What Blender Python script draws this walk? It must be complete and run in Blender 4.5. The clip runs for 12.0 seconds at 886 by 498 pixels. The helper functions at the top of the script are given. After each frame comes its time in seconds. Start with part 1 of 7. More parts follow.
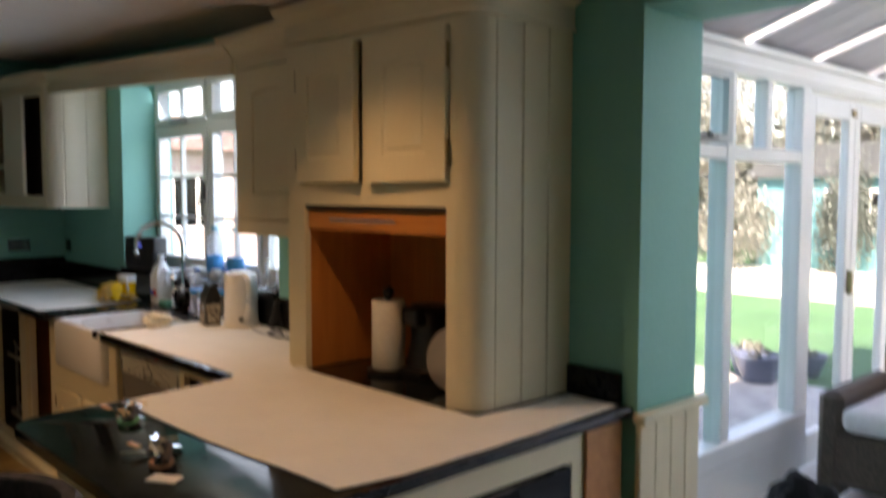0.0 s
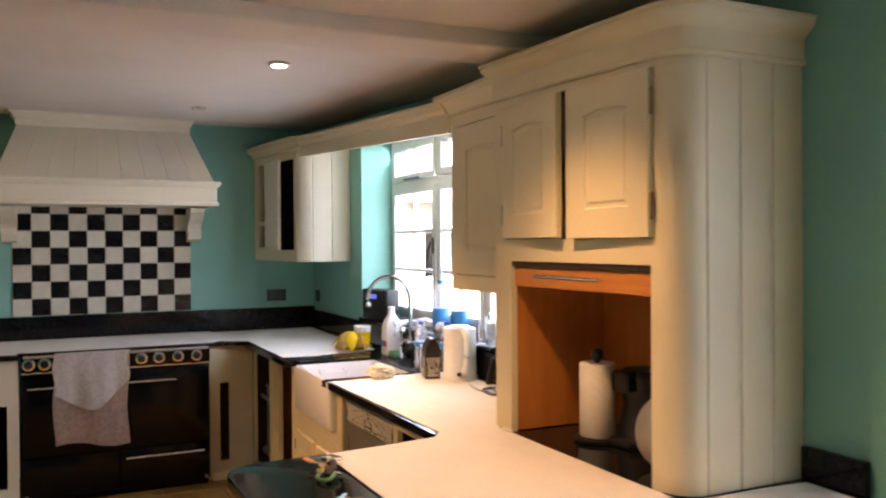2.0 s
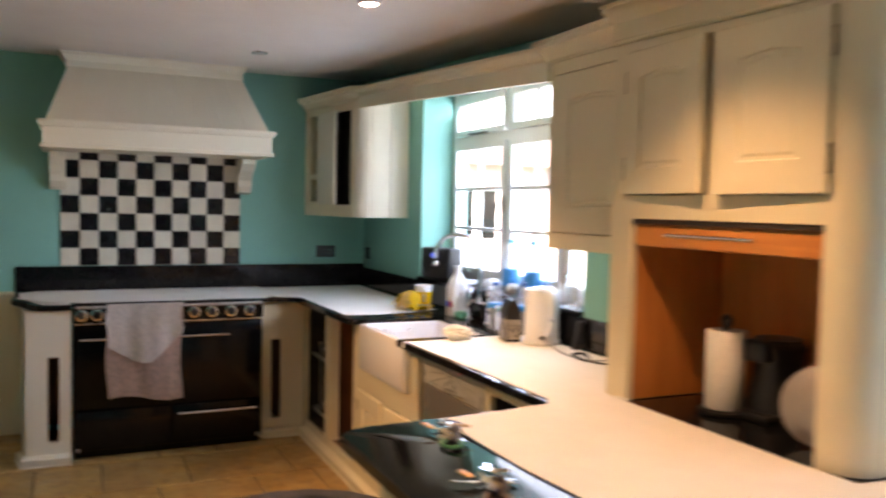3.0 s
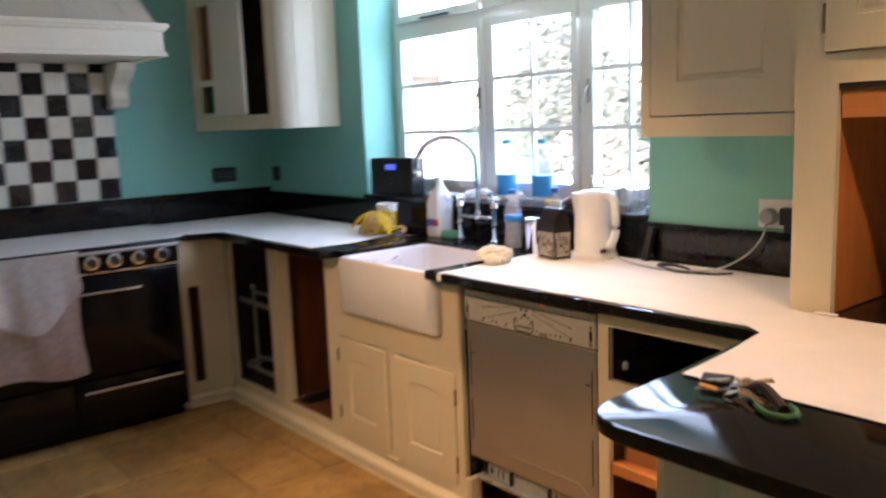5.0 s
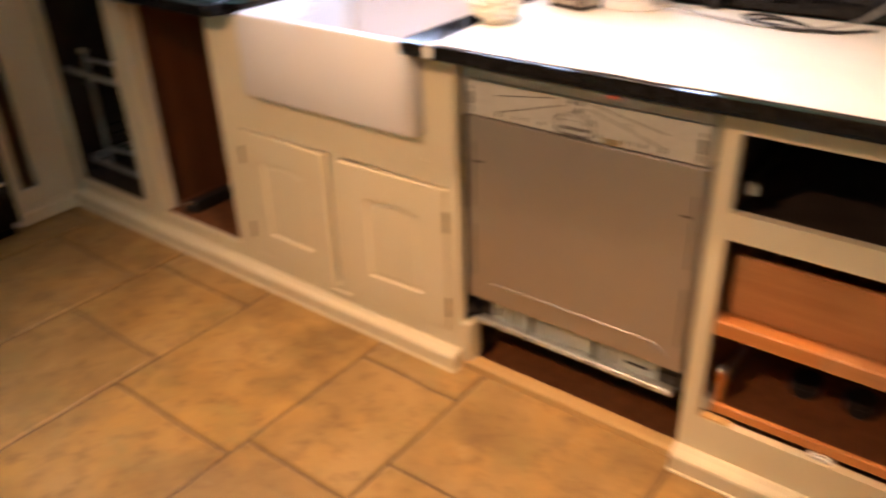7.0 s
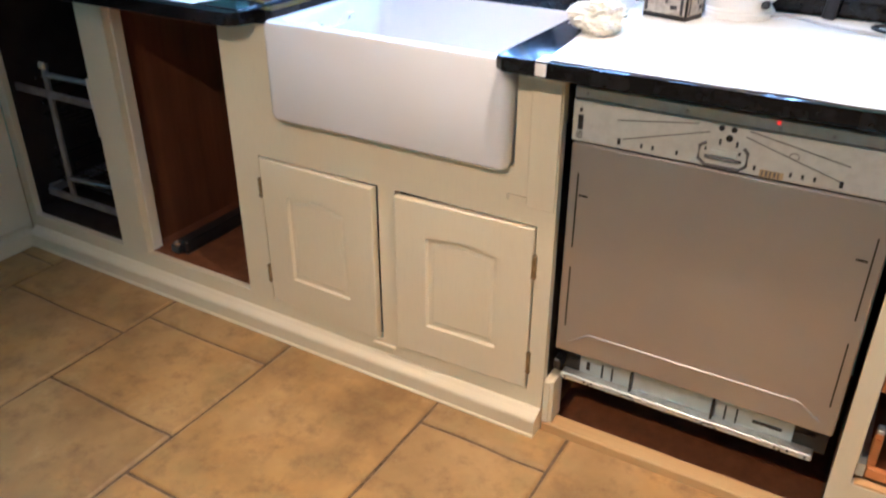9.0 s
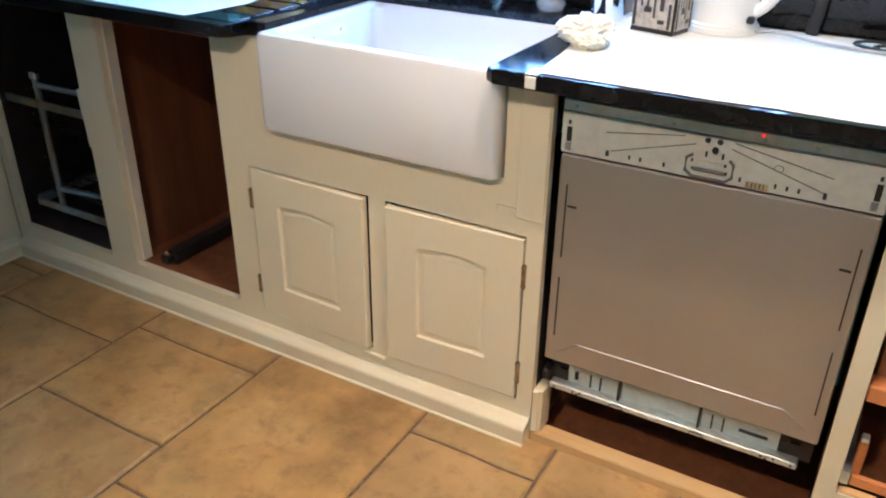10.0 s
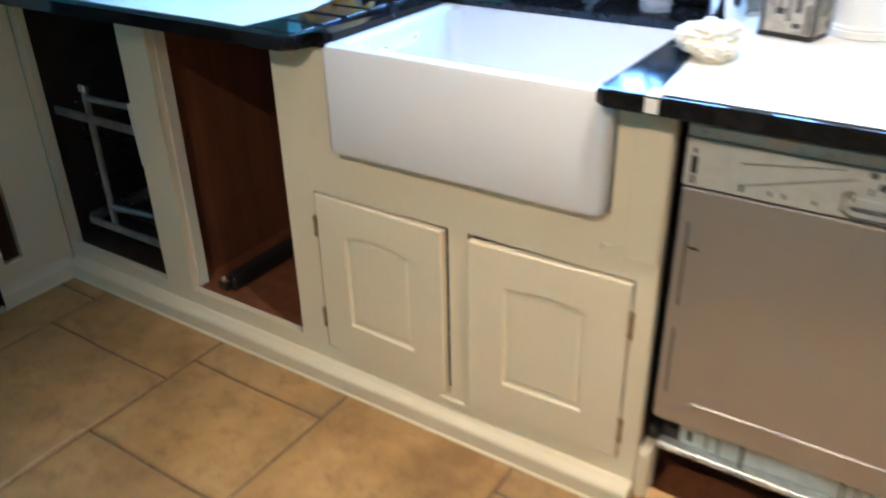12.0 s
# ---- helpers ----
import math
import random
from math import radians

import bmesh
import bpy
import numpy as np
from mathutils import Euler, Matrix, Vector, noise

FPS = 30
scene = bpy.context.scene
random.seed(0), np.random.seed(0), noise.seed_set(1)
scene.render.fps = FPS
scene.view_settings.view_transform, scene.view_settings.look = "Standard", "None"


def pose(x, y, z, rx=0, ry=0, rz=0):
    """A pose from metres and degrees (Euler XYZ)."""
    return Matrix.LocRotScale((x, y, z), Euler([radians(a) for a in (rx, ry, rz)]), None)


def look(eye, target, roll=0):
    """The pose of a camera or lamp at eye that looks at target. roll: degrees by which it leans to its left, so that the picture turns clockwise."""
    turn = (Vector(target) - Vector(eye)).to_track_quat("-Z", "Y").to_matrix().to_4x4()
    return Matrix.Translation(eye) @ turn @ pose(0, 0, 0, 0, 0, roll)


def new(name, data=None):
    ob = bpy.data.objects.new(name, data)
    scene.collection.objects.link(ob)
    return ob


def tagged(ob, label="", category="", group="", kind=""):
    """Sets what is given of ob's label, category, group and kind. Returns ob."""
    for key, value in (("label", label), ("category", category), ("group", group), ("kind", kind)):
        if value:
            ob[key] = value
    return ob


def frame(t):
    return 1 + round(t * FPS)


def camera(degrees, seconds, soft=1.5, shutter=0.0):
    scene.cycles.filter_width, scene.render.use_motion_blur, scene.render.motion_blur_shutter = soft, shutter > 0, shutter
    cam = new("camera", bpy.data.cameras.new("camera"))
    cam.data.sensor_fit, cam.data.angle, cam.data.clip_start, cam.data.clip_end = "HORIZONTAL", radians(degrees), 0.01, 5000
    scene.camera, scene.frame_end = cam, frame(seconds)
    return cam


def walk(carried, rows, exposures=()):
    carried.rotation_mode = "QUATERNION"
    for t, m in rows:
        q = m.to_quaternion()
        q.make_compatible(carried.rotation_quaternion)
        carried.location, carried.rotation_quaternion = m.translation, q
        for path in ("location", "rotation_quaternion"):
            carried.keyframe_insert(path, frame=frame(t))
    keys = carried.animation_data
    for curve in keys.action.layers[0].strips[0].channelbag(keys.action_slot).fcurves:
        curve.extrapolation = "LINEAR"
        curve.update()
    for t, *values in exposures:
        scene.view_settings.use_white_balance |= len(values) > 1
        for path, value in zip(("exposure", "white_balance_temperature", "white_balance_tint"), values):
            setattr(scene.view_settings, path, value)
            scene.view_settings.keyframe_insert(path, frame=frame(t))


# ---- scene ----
cam = camera(57.2, 12.0, soft=2.1, shutter=0.8)
PATH = [
    (0, (-1.497, 1.22, 1.538), (-2.956, 2.581, 1.403), 0.1),
    (0.3, (-1.501, 1.212, 1.534), (-2.994, 2.542, 1.516), 0.7),
    (0.5, (-1.501, 1.241, 1.553), (-3.025, 2.536, 1.55), 0.7),
    (1, (-1.471, 1.38, 1.552), (-3.123, 2.508, 1.568), 0.8),
    (1.5, (-1.448, 1.449, 1.559), (-3.203, 2.407, 1.591), 0.1),
    (2, (-1.506, 1.41, 1.56), (-3.313, 2.268, 1.547), -0.4),
    (2.5, (-1.635, 1.302, 1.501), (-3.388, 2.264, 1.481), 0.4),
    (3, (-1.818, 1.191, 1.523), (-3.632, 2.026, 1.42), 1.2),
    (3.2, (-1.934, 1.148, 1.524), (-3.77, 1.935, 1.437), -0.6),
    (4.8, (-2.839, 0.799, 1.444), (-4.43, 1.963, 1.103), -1.9),
    (5, (-2.96, 0.779, 1.44), (-4.491, 2.029, 1.134), -2.2),
    (5.5, (-3.27, 0.792, 1.43), (-4.643, 2.201, 1.066), -0.9),
    (6, (-3.551, 0.835, 1.387), (-4.72, 2.344, 0.792), -2.0),
    (6.5, (-3.779, 0.948, 1.369), (-4.649, 2.57, 0.587), -1.5),
    (7, (-4.007, 1.144, 1.406), (-5.094, 2.509, 0.43), -2.0),
    (7.2, (-4.061, 1.145, 1.353), (-5.228, 2.468, 0.41), -1.0),
    (8.8, (-4.535, 1.185, 1.319), (-5.451, 2.672, 0.343), -0.3),
    (9, (-4.535, 1.166, 1.336), (-5.432, 2.675, 0.378), 0.1),
    (9.5, (-4.533, 1.167, 1.342), (-5.427, 2.689, 0.401), -0.1),
    (10, (-4.531, 1.149, 1.338), (-5.41, 2.686, 0.408), 0.7),
    (10.5, (-4.526, 1.14, 1.338), (-5.465, 2.644, 0.412), 0.0),
    (11, (-4.541, 1.137, 1.34), (-5.46, 2.658, 0.42), 0.9),
    (11.5, (-4.583, 1.139, 1.32), (-5.498, 2.663, 0.404), 0.8),
    (12, (-4.731, 1.332, 1.327), (-5.71, 2.789, 0.368), -1.3),
]
EXPOSURES = [(0.0, 2.85, 7500, 30), (0.5, 2.95, 7700, 36), (1.5, 3.8, 8000, 39), (2.2, 4.2, 7800, 38), (3.0, 4.25, 7450, 36), (5.0, 4.05, 6500, 35), (5.5, 4.1, 6300, 34), (6.2, 4.25, 6600, 34), (7.2, 4.55, 6750, 38), (8.8, 4.65, 4800, 24), (10.5, 4.65, 4600, 16), (12.0, 4.65, 4500, 13)]
walk(cam, [(t, look(eye, target, roll)) for t, eye, target, roll in PATH], EXPOSURES)
SKY, SUN, WINDOW_W, CONS_W = 0.125, 4.2, 2.8, 0.14
SPOT_W, WARM = 2.8, (1.0, 0.66, 0.315)

# ---- world and light ----
world = bpy.data.worlds.new("sky")
scene.world = world
world.use_nodes = True
wn = world.node_tree.nodes
sky = wn.new("ShaderNodeTexSky")
sky.sky_type = "NISHITA"
sky.sun_disc = False
sky.sun_elevation = radians(38)
sky.sun_rotation = radians(150)
world.node_tree.links.new(sky.outputs["Color"], wn["Background"].inputs["Color"])
wn["Background"].inputs["Strength"].default_value = SKY

sun_data = bpy.data.lights.new("sun", "SUN")
sun_data.energy, sun_data.angle, sun_data.color = SUN, radians(0.6), (1.0, 0.95, 0.86)
sun = new("sun", sun_data)
sun.matrix_world = look((40 * math.sin(radians(150)), 40 * math.cos(radians(150)), 31), (0, 0, 0))


def area_lamp(name, loc, target, w, h, watts, colour):
    d = bpy.data.lights.new(name, "AREA")
    d.shape, d.size, d.size_y, d.energy, d.color = "RECTANGLE", w, h, watts, colour
    o = new(name, d)
    o.matrix_world = look(loc, target)
    return o


# sky light through the kitchen window and through the conservatory opening
area_lamp("window_light", (-5.67, 3.53, 1.66), (-5.75, 2.5, 1.30), 1.78, 1.12, WINDOW_W, (0.60, 0.82, 1.0))
area_lamp("conservatory_light", (-0.97, 3.52, 1.06), (-1.1, 2.5, 1.0), 3.6, 1.95, CONS_W, (0.62, 0.82, 1.0))


# ---- materials ----
def material(name):
    m = bpy.data.materials.new(name)
    m.use_nodes = True
    t = m.node_tree
    return m, t, t.nodes["Principled BSDF"]


def coords(t, scale=(1, 1, 1)):
    tc = t.nodes.new("ShaderNodeNewGeometry")
    mp = t.nodes.new("ShaderNodeMapping")
    mp.inputs["Scale"].default_value = scale
    t.links.new(tc.outputs["Position"], mp.inputs["Vector"])
    return mp.outputs["Vector"]


def noise_node(t, vec, scale, detail=4, rough=0.55):
    n = t.nodes.new("ShaderNodeTexNoise")
    n.inputs["Scale"].default_value, n.inputs["Detail"].default_value, n.inputs["Roughness"].default_value = scale, detail, rough
    t.links.new(vec, n.inputs["Vector"])
    return n.outputs["Fac"]


def ramp(t, fac, stops):
    r = t.nodes.new("ShaderNodeValToRGB")
    e = r.color_ramp.elements
    while len(e) < len(stops):
        e.new(0.5)
    for k, (p, c) in zip(e, stops):
        k.position, k.color = p, (*c, 1)
    t.links.new(fac, r.inputs["Fac"])
    return r.outputs["Color"]


def mix(t, a, b, fac, mode="MIX"):
    n = t.nodes.new("ShaderNodeMix")
    n.data_type, n.blend_type = "RGBA", mode
    for k, v in ((6, a), (7, b)):
        if isinstance(v, tuple):
            n.inputs[k].default_value = (*v, 1)
        else:
            t.links.new(v, n.inputs[k])
    if isinstance(fac, float):
        n.inputs[0].default_value = fac
    else:
        t.links.new(fac, n.inputs[0])
    return n.outputs[2]


def bump(t, b, fac, strength, dist=0.002):
    n = t.nodes.new("ShaderNodeBump")
    n.inputs["Strength"].default_value, n.inputs["Distance"].default_value = strength, dist
    t.links.new(fac, n.inputs["Height"])
    t.links.new(n.outputs["Normal"], b.inputs["Normal"])


def painted(name, base, dirt, rough=0.45, grain=(40, 40, 4), amount=0.35, bump_s=0.15):
    """Brushed paint over board or plaster, with slow stains and a fine brush grain."""
    m, t, b = material(name)
    v = coords(t)
    slow = ramp(t, noise_node(t, v, 2.3, 5), [(0.35, (0, 0, 0)), (0.75, (1, 1, 1))])
    fine = noise_node(t, coords(t, grain), 6.0, 4)
    c = mix(t, base, dirt, slow)
    c = mix(t, c, tuple(x * 0.86 for x in base), ramp(t, fine, [(0.5, (0, 0, 0)), (0.8, (amount, amount, amount))]))
    t.links.new(c, b.inputs["Base Color"])
    t.links.new(ramp(t, fine, [(0.3, (rough - 0.08,) * 3), (0.7, (rough + 0.1,) * 3)]), b.inputs["Roughness"])
    bump(t, b, fine, bump_s)
    return m


def plain(name, colour, rough=0.5, metal=0.0, var=0.15, scale=30.0, bump_s=0.0, trans=0.0, ior=1.45):
    m, t, b = material(name)
    v = coords(t)
    f = noise_node(t, v, scale, 4)
    c = mix(t, colour, tuple(min(1, x * (1 - var)) for x in colour), ramp(t, f, [(0.4, (0, 0, 0)), (0.65, (1, 1, 1))]))
    t.links.new(c, b.inputs["Base Color"])
    b.inputs["Roughness"].default_value, b.inputs["Metallic"].default_value = rough, metal
    b.inputs["Transmission Weight"].default_value, b.inputs["IOR"].default_value = trans, ior
    if bump_s:
        bump(t, b, f, bump_s)
    return m


def wood(name, light, dark, rough=0.5, axis=0, scale=3.0):
    m, t, b = material(name)
    s = [9.0, 9.0, 9.0]
    s[axis] = 0.7
    v = coords(t, tuple(s))
    w = noise_node(t, v, scale, 6, 0.6)
    c = ramp(t, w, [(0.3, dark), (0.7, light)])
    c = mix(t, c, tuple(x * 0.6 for x in dark), ramp(t, noise_node(t, coords(t), 4.0, 3), [(0.55, (0, 0, 0)), (0.85, (0.6, 0.6, 0.6))]))
    t.links.new(c, b.inputs["Base Color"])
    b.inputs["Roughness"].default_value = rough
    bump(t, b, w, 0.12)
    return m


def granite():
    m, t, b = material("black_granite")
    v = coords(t)
    sp = t.nodes.new("ShaderNodeTexVoronoi")
    sp.inputs["Scale"].default_value = 260
    t.links.new(v, sp.inputs["Vector"])
    c = ramp(t, sp.outputs["Distance"], [(0.05, (0.07, 0.07, 0.07)), (0.16, (0.007, 0.007, 0.008))])
    c = mix(t, c, (0.016, 0.016, 0.018), ramp(t, noise_node(t, v, 40, 3), [(0.5, (0, 0, 0)), (0.7, (1, 1, 1))]))
    t.links.new(c, b.inputs["Base Color"])
    t.links.new(ramp(t, noise_node(t, v, 5, 4), [(0.4, (0.06,) * 3), (0.75, (0.17,) * 3)]), b.inputs["Roughness"])
    b.inputs["Specular IOR Level"].default_value = 0.30
    return m


def stone_tile():
    m, t, b = material("sandstone_tile")
    v = coords(t)
    oi = t.nodes.new("ShaderNodeObjectInfo")
    c = ramp(t, noise_node(t, v, 3.4, 6, 0.6), [(0.30, (0.25, 0.145, 0.050)), (0.48, (0.43, 0.265, 0.09)), (0.68, (0.60, 0.39, 0.145))])
    c = mix(t, c, (0.30, 0.20, 0.09), ramp(t, oi.outputs["Random"], [(0.0, (0, 0, 0)), (1.0, (0.55, 0.55, 0.55))]))
    c = mix(t, c, (0.60, 0.34, 0.085), ramp(t, noise_node(t, v, 2.2, 5, 0.65), [(0.48, (0, 0, 0)), (0.66, (0.65, 0.65, 0.65))]))
    c = mix(t, c, (0.36, 0.27, 0.10), ramp(t, noise_node(t, v, 5.2, 5, 0.7), [(0.52, (0, 0, 0)), (0.68, (0.6, 0.6, 0.6))]))
    c = mix(t, c, (0.20, 0.115, 0.05), ramp(t, noise_node(t, v, 14, 6, 0.7), [(0.50, (0, 0, 0)), (0.72, (0.7, 0.7, 0.7))]))
    c = mix(t, c, (0.62, 0.48, 0.25), ramp(t, noise_node(t, v, 8, 5, 0.75), [(0.6, (0, 0, 0)), (0.78, (0.5, 0.5, 0.5))]))
    t.links.new(c, b.inputs["Base Color"])
    t.links.new(ramp(t, noise_node(t, v, 9, 4), [(0.3, (0.36,) * 3), (0.7, (0.58,) * 3)]), b.inputs["Roughness"])
    bump(t, b, noise_node(t, v, 22, 6, 0.65), 0.35, 0.004)
    return m


def glass_mat(name="glass", tint=(1, 1, 1), rough=0.0):
    m, t, b = material(name)
    b.inputs["Base Color"].default_value = (*tint, 1)
    b.inputs["Roughness"].default_value, b.inputs["Transmission Weight"].default_value, b.inputs["IOR"].default_value = rough, 1.0, 1.45
    return m


def foliage(name, a, bb):
    m, t, b = material(name)
    oi = t.nodes.new("ShaderNodeNewGeometry")
    c = ramp(t, oi.outputs["Random Per Island"], [(0.0, a), (1.0, bb)])
    t.links.new(c, b.inputs["Base Color"])
    b.inputs["Roughness"].default_value = 0.6
    return m


def lit(name, colour, strength):
    m, t, b = material(name)
    b.inputs["Base Color"].default_value = (*colour, 1)
    b.inputs["Emission Color"].default_value = (*colour, 1)
    b.inputs["Emission Strength"].default_value = strength
    return m


CREAM = painted("cream_paint", (0.78, 0.70, 0.50), (0.74, 0.65, 0.45))
IVORY = painted("ivory_paint", (0.80, 0.735, 0.60), (0.76, 0.69, 0.55))
TEAL = painted("teal_emulsion", (0.20, 0.52, 0.45), (0.18, 0.48, 0.41), 0.6, (12, 12, 12), 0.25, 0.1)
WHITE = painted("white_gloss_paint", (0.80, 0.80, 0.77), (0.74, 0.74, 0.70), 0.35)
CEIL = painted("ceiling_emulsion", (0.76, 0.73, 0.69), (0.71, 0.67, 0.63), 0.75, (14, 14, 14), 0.25, 0.2)
GRANITE = granite()
TILE = stone_tile()
GROUT = plain("grout", (0.21, 0.145, 0.085), 0.9, 0, 0.4, 60, 0.3)
CARCASS = wood("carcass_board", (0.235, 0.088, 0.032), (0.15, 0.052, 0.019), 0.55, 2)
PINE = wood("pine", (0.66, 0.27, 0.07), (0.50, 0.175, 0.045), 0.42, 0)
PINE_UP = wood("pine_upright", (0.62, 0.24, 0.06), (0.48, 0.16, 0.04), 0.42, 2)
RAWWOOD = wood("raw_timber", (0.66, 0.45, 0.19), (0.54, 0.33, 0.12), 0.6, 0)
OAK = wood("drawer_wood", (0.58, 0.27, 0.10), (0.44, 0.18, 0.06), 0.5, 0)
# near-black that stands in for the shade inside openings and holes
SHADEBOX = plain("shaded_interior", (0.035, 0.025, 0.02), 0.7, 0, 0.4, 12)
PAPER = plain("lining_paper", (0.80, 0.79, 0.745), 0.8, 0, 0.05, 6, 0.25)
CERAMIC = plain("white_ceramic", (0.78, 0.78, 0.80), 0.1, 0, 0.02, 5)
STEEL = plain("brushed_steel", (0.46, 0.435, 0.415), 0.38, 0.75, 0.06, 3)
CHROME = plain("chrome", (0.82, 0.82, 0.84), 0.12, 1.0, 0.05, 20)
GALV = plain("galvanised_steel", (0.66, 0.68, 0.66), 0.42, 0.6, 0.2, 25)
BLACK = plain("black_enamel", (0.006, 0.006, 0.007), 0.14, 0, 0.3, 20)
BLACK.node_tree.nodes["Principled BSDF"].inputs["Specular IOR Level"].default_value = 0.28
BLACKP = plain("black_plastic", (0.018, 0.018, 0.02), 0.35, 0, 0.3, 40)
BRASS = plain("old_brass", (0.42, 0.31, 0.16), 0.35, 0.9, 0.4, 60)
NICKEL = plain("black_nickel", (0.10, 0.10, 0.105), 0.25, 0.8, 0.1)
WHITEP = plain("white_plastic", (0.82, 0.82, 0.80), 0.3, 0, 0.05, 10)
TILE_W = plain("cream_glazed_tile", (0.78, 0.72, 0.60), 0.15, 0, 0.08, 12)
TILE_B = plain("black_glazed_tile", (0.014, 0.012, 0.014), 0.12, 0, 0.3, 12)
GLASS = glass_mat()


def thin_glass():
    """Flat window glass: clear through, with a faint mirror gloss."""
    m, t, b = material("window_glass")
    tr = t.nodes.new("ShaderNodeBsdfTransparent")
    gl = t.nodes.new("ShaderNodeBsdfGlossy")
    gl.inputs["Roughness"].default_value = 0.01
    tr.inputs["Color"].default_value = (0.96, 0.98, 0.97, 1)
    mx = t.nodes.new("ShaderNodeMixShader")
    mx.inputs[0].default_value = 0.04
    t.links.new(tr.outputs[0], mx.inputs[1])
    t.links.new(gl.outputs[0], mx.inputs[2])
    t.links.new(mx.outputs[0], t.nodes["Material Output"].inputs["Surface"])
    return m


PANE = thin_glass()


# ---- builders ----
ORIGIN = {}


def thing(name, x, y, z, label="", category="", group="", kind=""):
    o = new(name)
    o.location = (x, y, z)
    o.empty_display_size = 0.05
    ORIGIN[o] = Vector((x, y, z))
    return tagged(o, label, category, group, kind)


def part(name, bm, mat, parent=None, label="", smooth=False):
    me = bpy.data.meshes.new(name)
    if parent is not None:
        bm.transform(Matrix.Translation(-ORIGIN[parent]))
    bmesh.ops.recalc_face_normals(bm, faces=bm.faces)
    for f in bm.faces:
        f.smooth = smooth
    bm.to_mesh(me)
    bm.free()
    me.materials.append(mat)
    o = new(name, me)
    if parent is not None:
        o.parent = parent
        ORIGIN[o] = ORIGIN[parent]
    if label:
        o["label"] = label
    if smooth:
        me.set_sharp_from_angle(angle=radians(35))
    return o


def solid(name, bm, mat, label="", category="", group="", kind="", smooth=False):
    return tagged(part(name, bm, mat, None, "", smooth), label, category, group, kind)


def add_box(bm, x0, x1, y0, y1, z0, z1, bevel=0.0, seg=1):
    r = bmesh.ops.create_cube(bm, size=1)
    vs = r["verts"]
    for v in vs:
        v.co = Vector(((x0 + x1) / 2 + v.co.x * (x1 - x0), (y0 + y1) / 2 + v.co.y * (y1 - y0), (z0 + z1) / 2 + v.co.z * (z1 - z0)))
    if bevel:
        es = list({e for v in vs for e in v.link_edges})
        bmesh.ops.bevel(bm, geom=es, offset=bevel, segments=seg, affect="EDGES", profile=0.5)
    return bm


def box(x0, x1, y0, y1, z0, z1, bevel=0.0, seg=1):
    return add_box(bmesh.new(), x0, x1, y0, y1, z0, z1, bevel, seg)


def boxes(*bs, bevel=0.0):
    bm = bmesh.new()
    for b in bs:
        add_box(bm, *b, bevel=bevel)
    return bm


def prism(pts, z0, z1, bevel=0.0, seg=2, bm=None):
    """A plan outline (x, y) raised from z0 to z1."""
    bm = bm or bmesh.new()
    lo = [bm.verts.new((x, y, z0)) for x, y in pts]
    hi = [bm.verts.new((x, y, z1)) for x, y in pts]
    n = len(pts)
    bm.faces.new(lo[::-1])
    top = bm.faces.new(hi)
    for i in range(n):
        bm.faces.new((lo[i], lo[(i + 1) % n], hi[(i + 1) % n], hi[i]))
    if bevel:
        es = list(top.edges) + [e for e in bm.edges if all(abs(v.co.z - z0) < 1e-6 for v in e.verts)]
        bmesh.ops.bevel(bm, geom=es, offset=bevel, segments=seg, affect="EDGES", profile=0.5)
    return bm


def sweep(profile, path, closed=False, bm=None):
    """A moulding: profile (out, z) carried along a plan path of (x, y, out_x, out_y)."""
    bm = bm or bmesh.new()
    rings = [[bm.verts.new((x + ox * o, y + oy * o, z)) for o, z in profile] for x, y, ox, oy in path]
    k = len(profile)
    for a, b in zip(rings, rings[1:]):
        for i in range(k):
            bm.faces.new((a[i], a[(i + 1) % k], b[(i + 1) % k], b[i]))
    bm.faces.new(rings[0])
    bm.faces.new(rings[-1][::-1])
    return bm


def lathe(profile, cx, cy, n=20, bm=None, z0=0.0):
    """A turned shape from (radius, z) pairs."""
    bm = bm or bmesh.new()
    rings = []
    for r, z in profile:
        rings.append([bm.verts.new((cx + max(r, 1e-4) * math.cos(2 * math.pi * i / n), cy + max(r, 1e-4) * math.sin(2 * math.pi * i / n), z0 + z)) for i in range(n)])
    for a, b in zip(rings, rings[1:]):
        for i in range(n):
            bm.faces.new((a[i], a[(i + 1) % n], b[(i + 1) % n], b[i]))
    bm.faces.new(rings[0][::-1])
    bm.faces.new(rings[-1])
    return bm


def tube(pts, r, n=8, bm=None):
    """A round bar along points."""
    bm = bm or bmesh.new()
    P = [Vector(p) for p in pts]
    rings = []
    up = Vector((0, 0, 1))
    for i, p in enumerate(P):
        d = (P[min(i + 1, len(P) - 1)] - P[max(i - 1, 0)]).normalized()
        a = d.cross(up)
        if a.length < 0.05:
            a = d.cross(Vector((1, 0, 0)))
        a.normalize()
        b = d.cross(a)
        rings.append([bm.verts.new(p + r * (math.cos(2 * math.pi * j / n) * a + math.sin(2 * math.pi * j / n) * b)) for j in range(n)])
    for u, w in zip(rings, rings[1:]):
        for j in range(n):
            bm.faces.new((u[j], u[(j + 1) % n], w[(j + 1) % n], w[j]))
    bm.faces.new(rings[0][::-1])
    bm.faces.new(rings[-1])
    return bm


def arc(cx, cy, r, a0, a1, n):
    return [(cx + r * math.cos(radians(a0 + (a1 - a0) * i / n)), cy + r * math.sin(radians(a0 + (a1 - a0) * i / n))) for i in range(n + 1)]


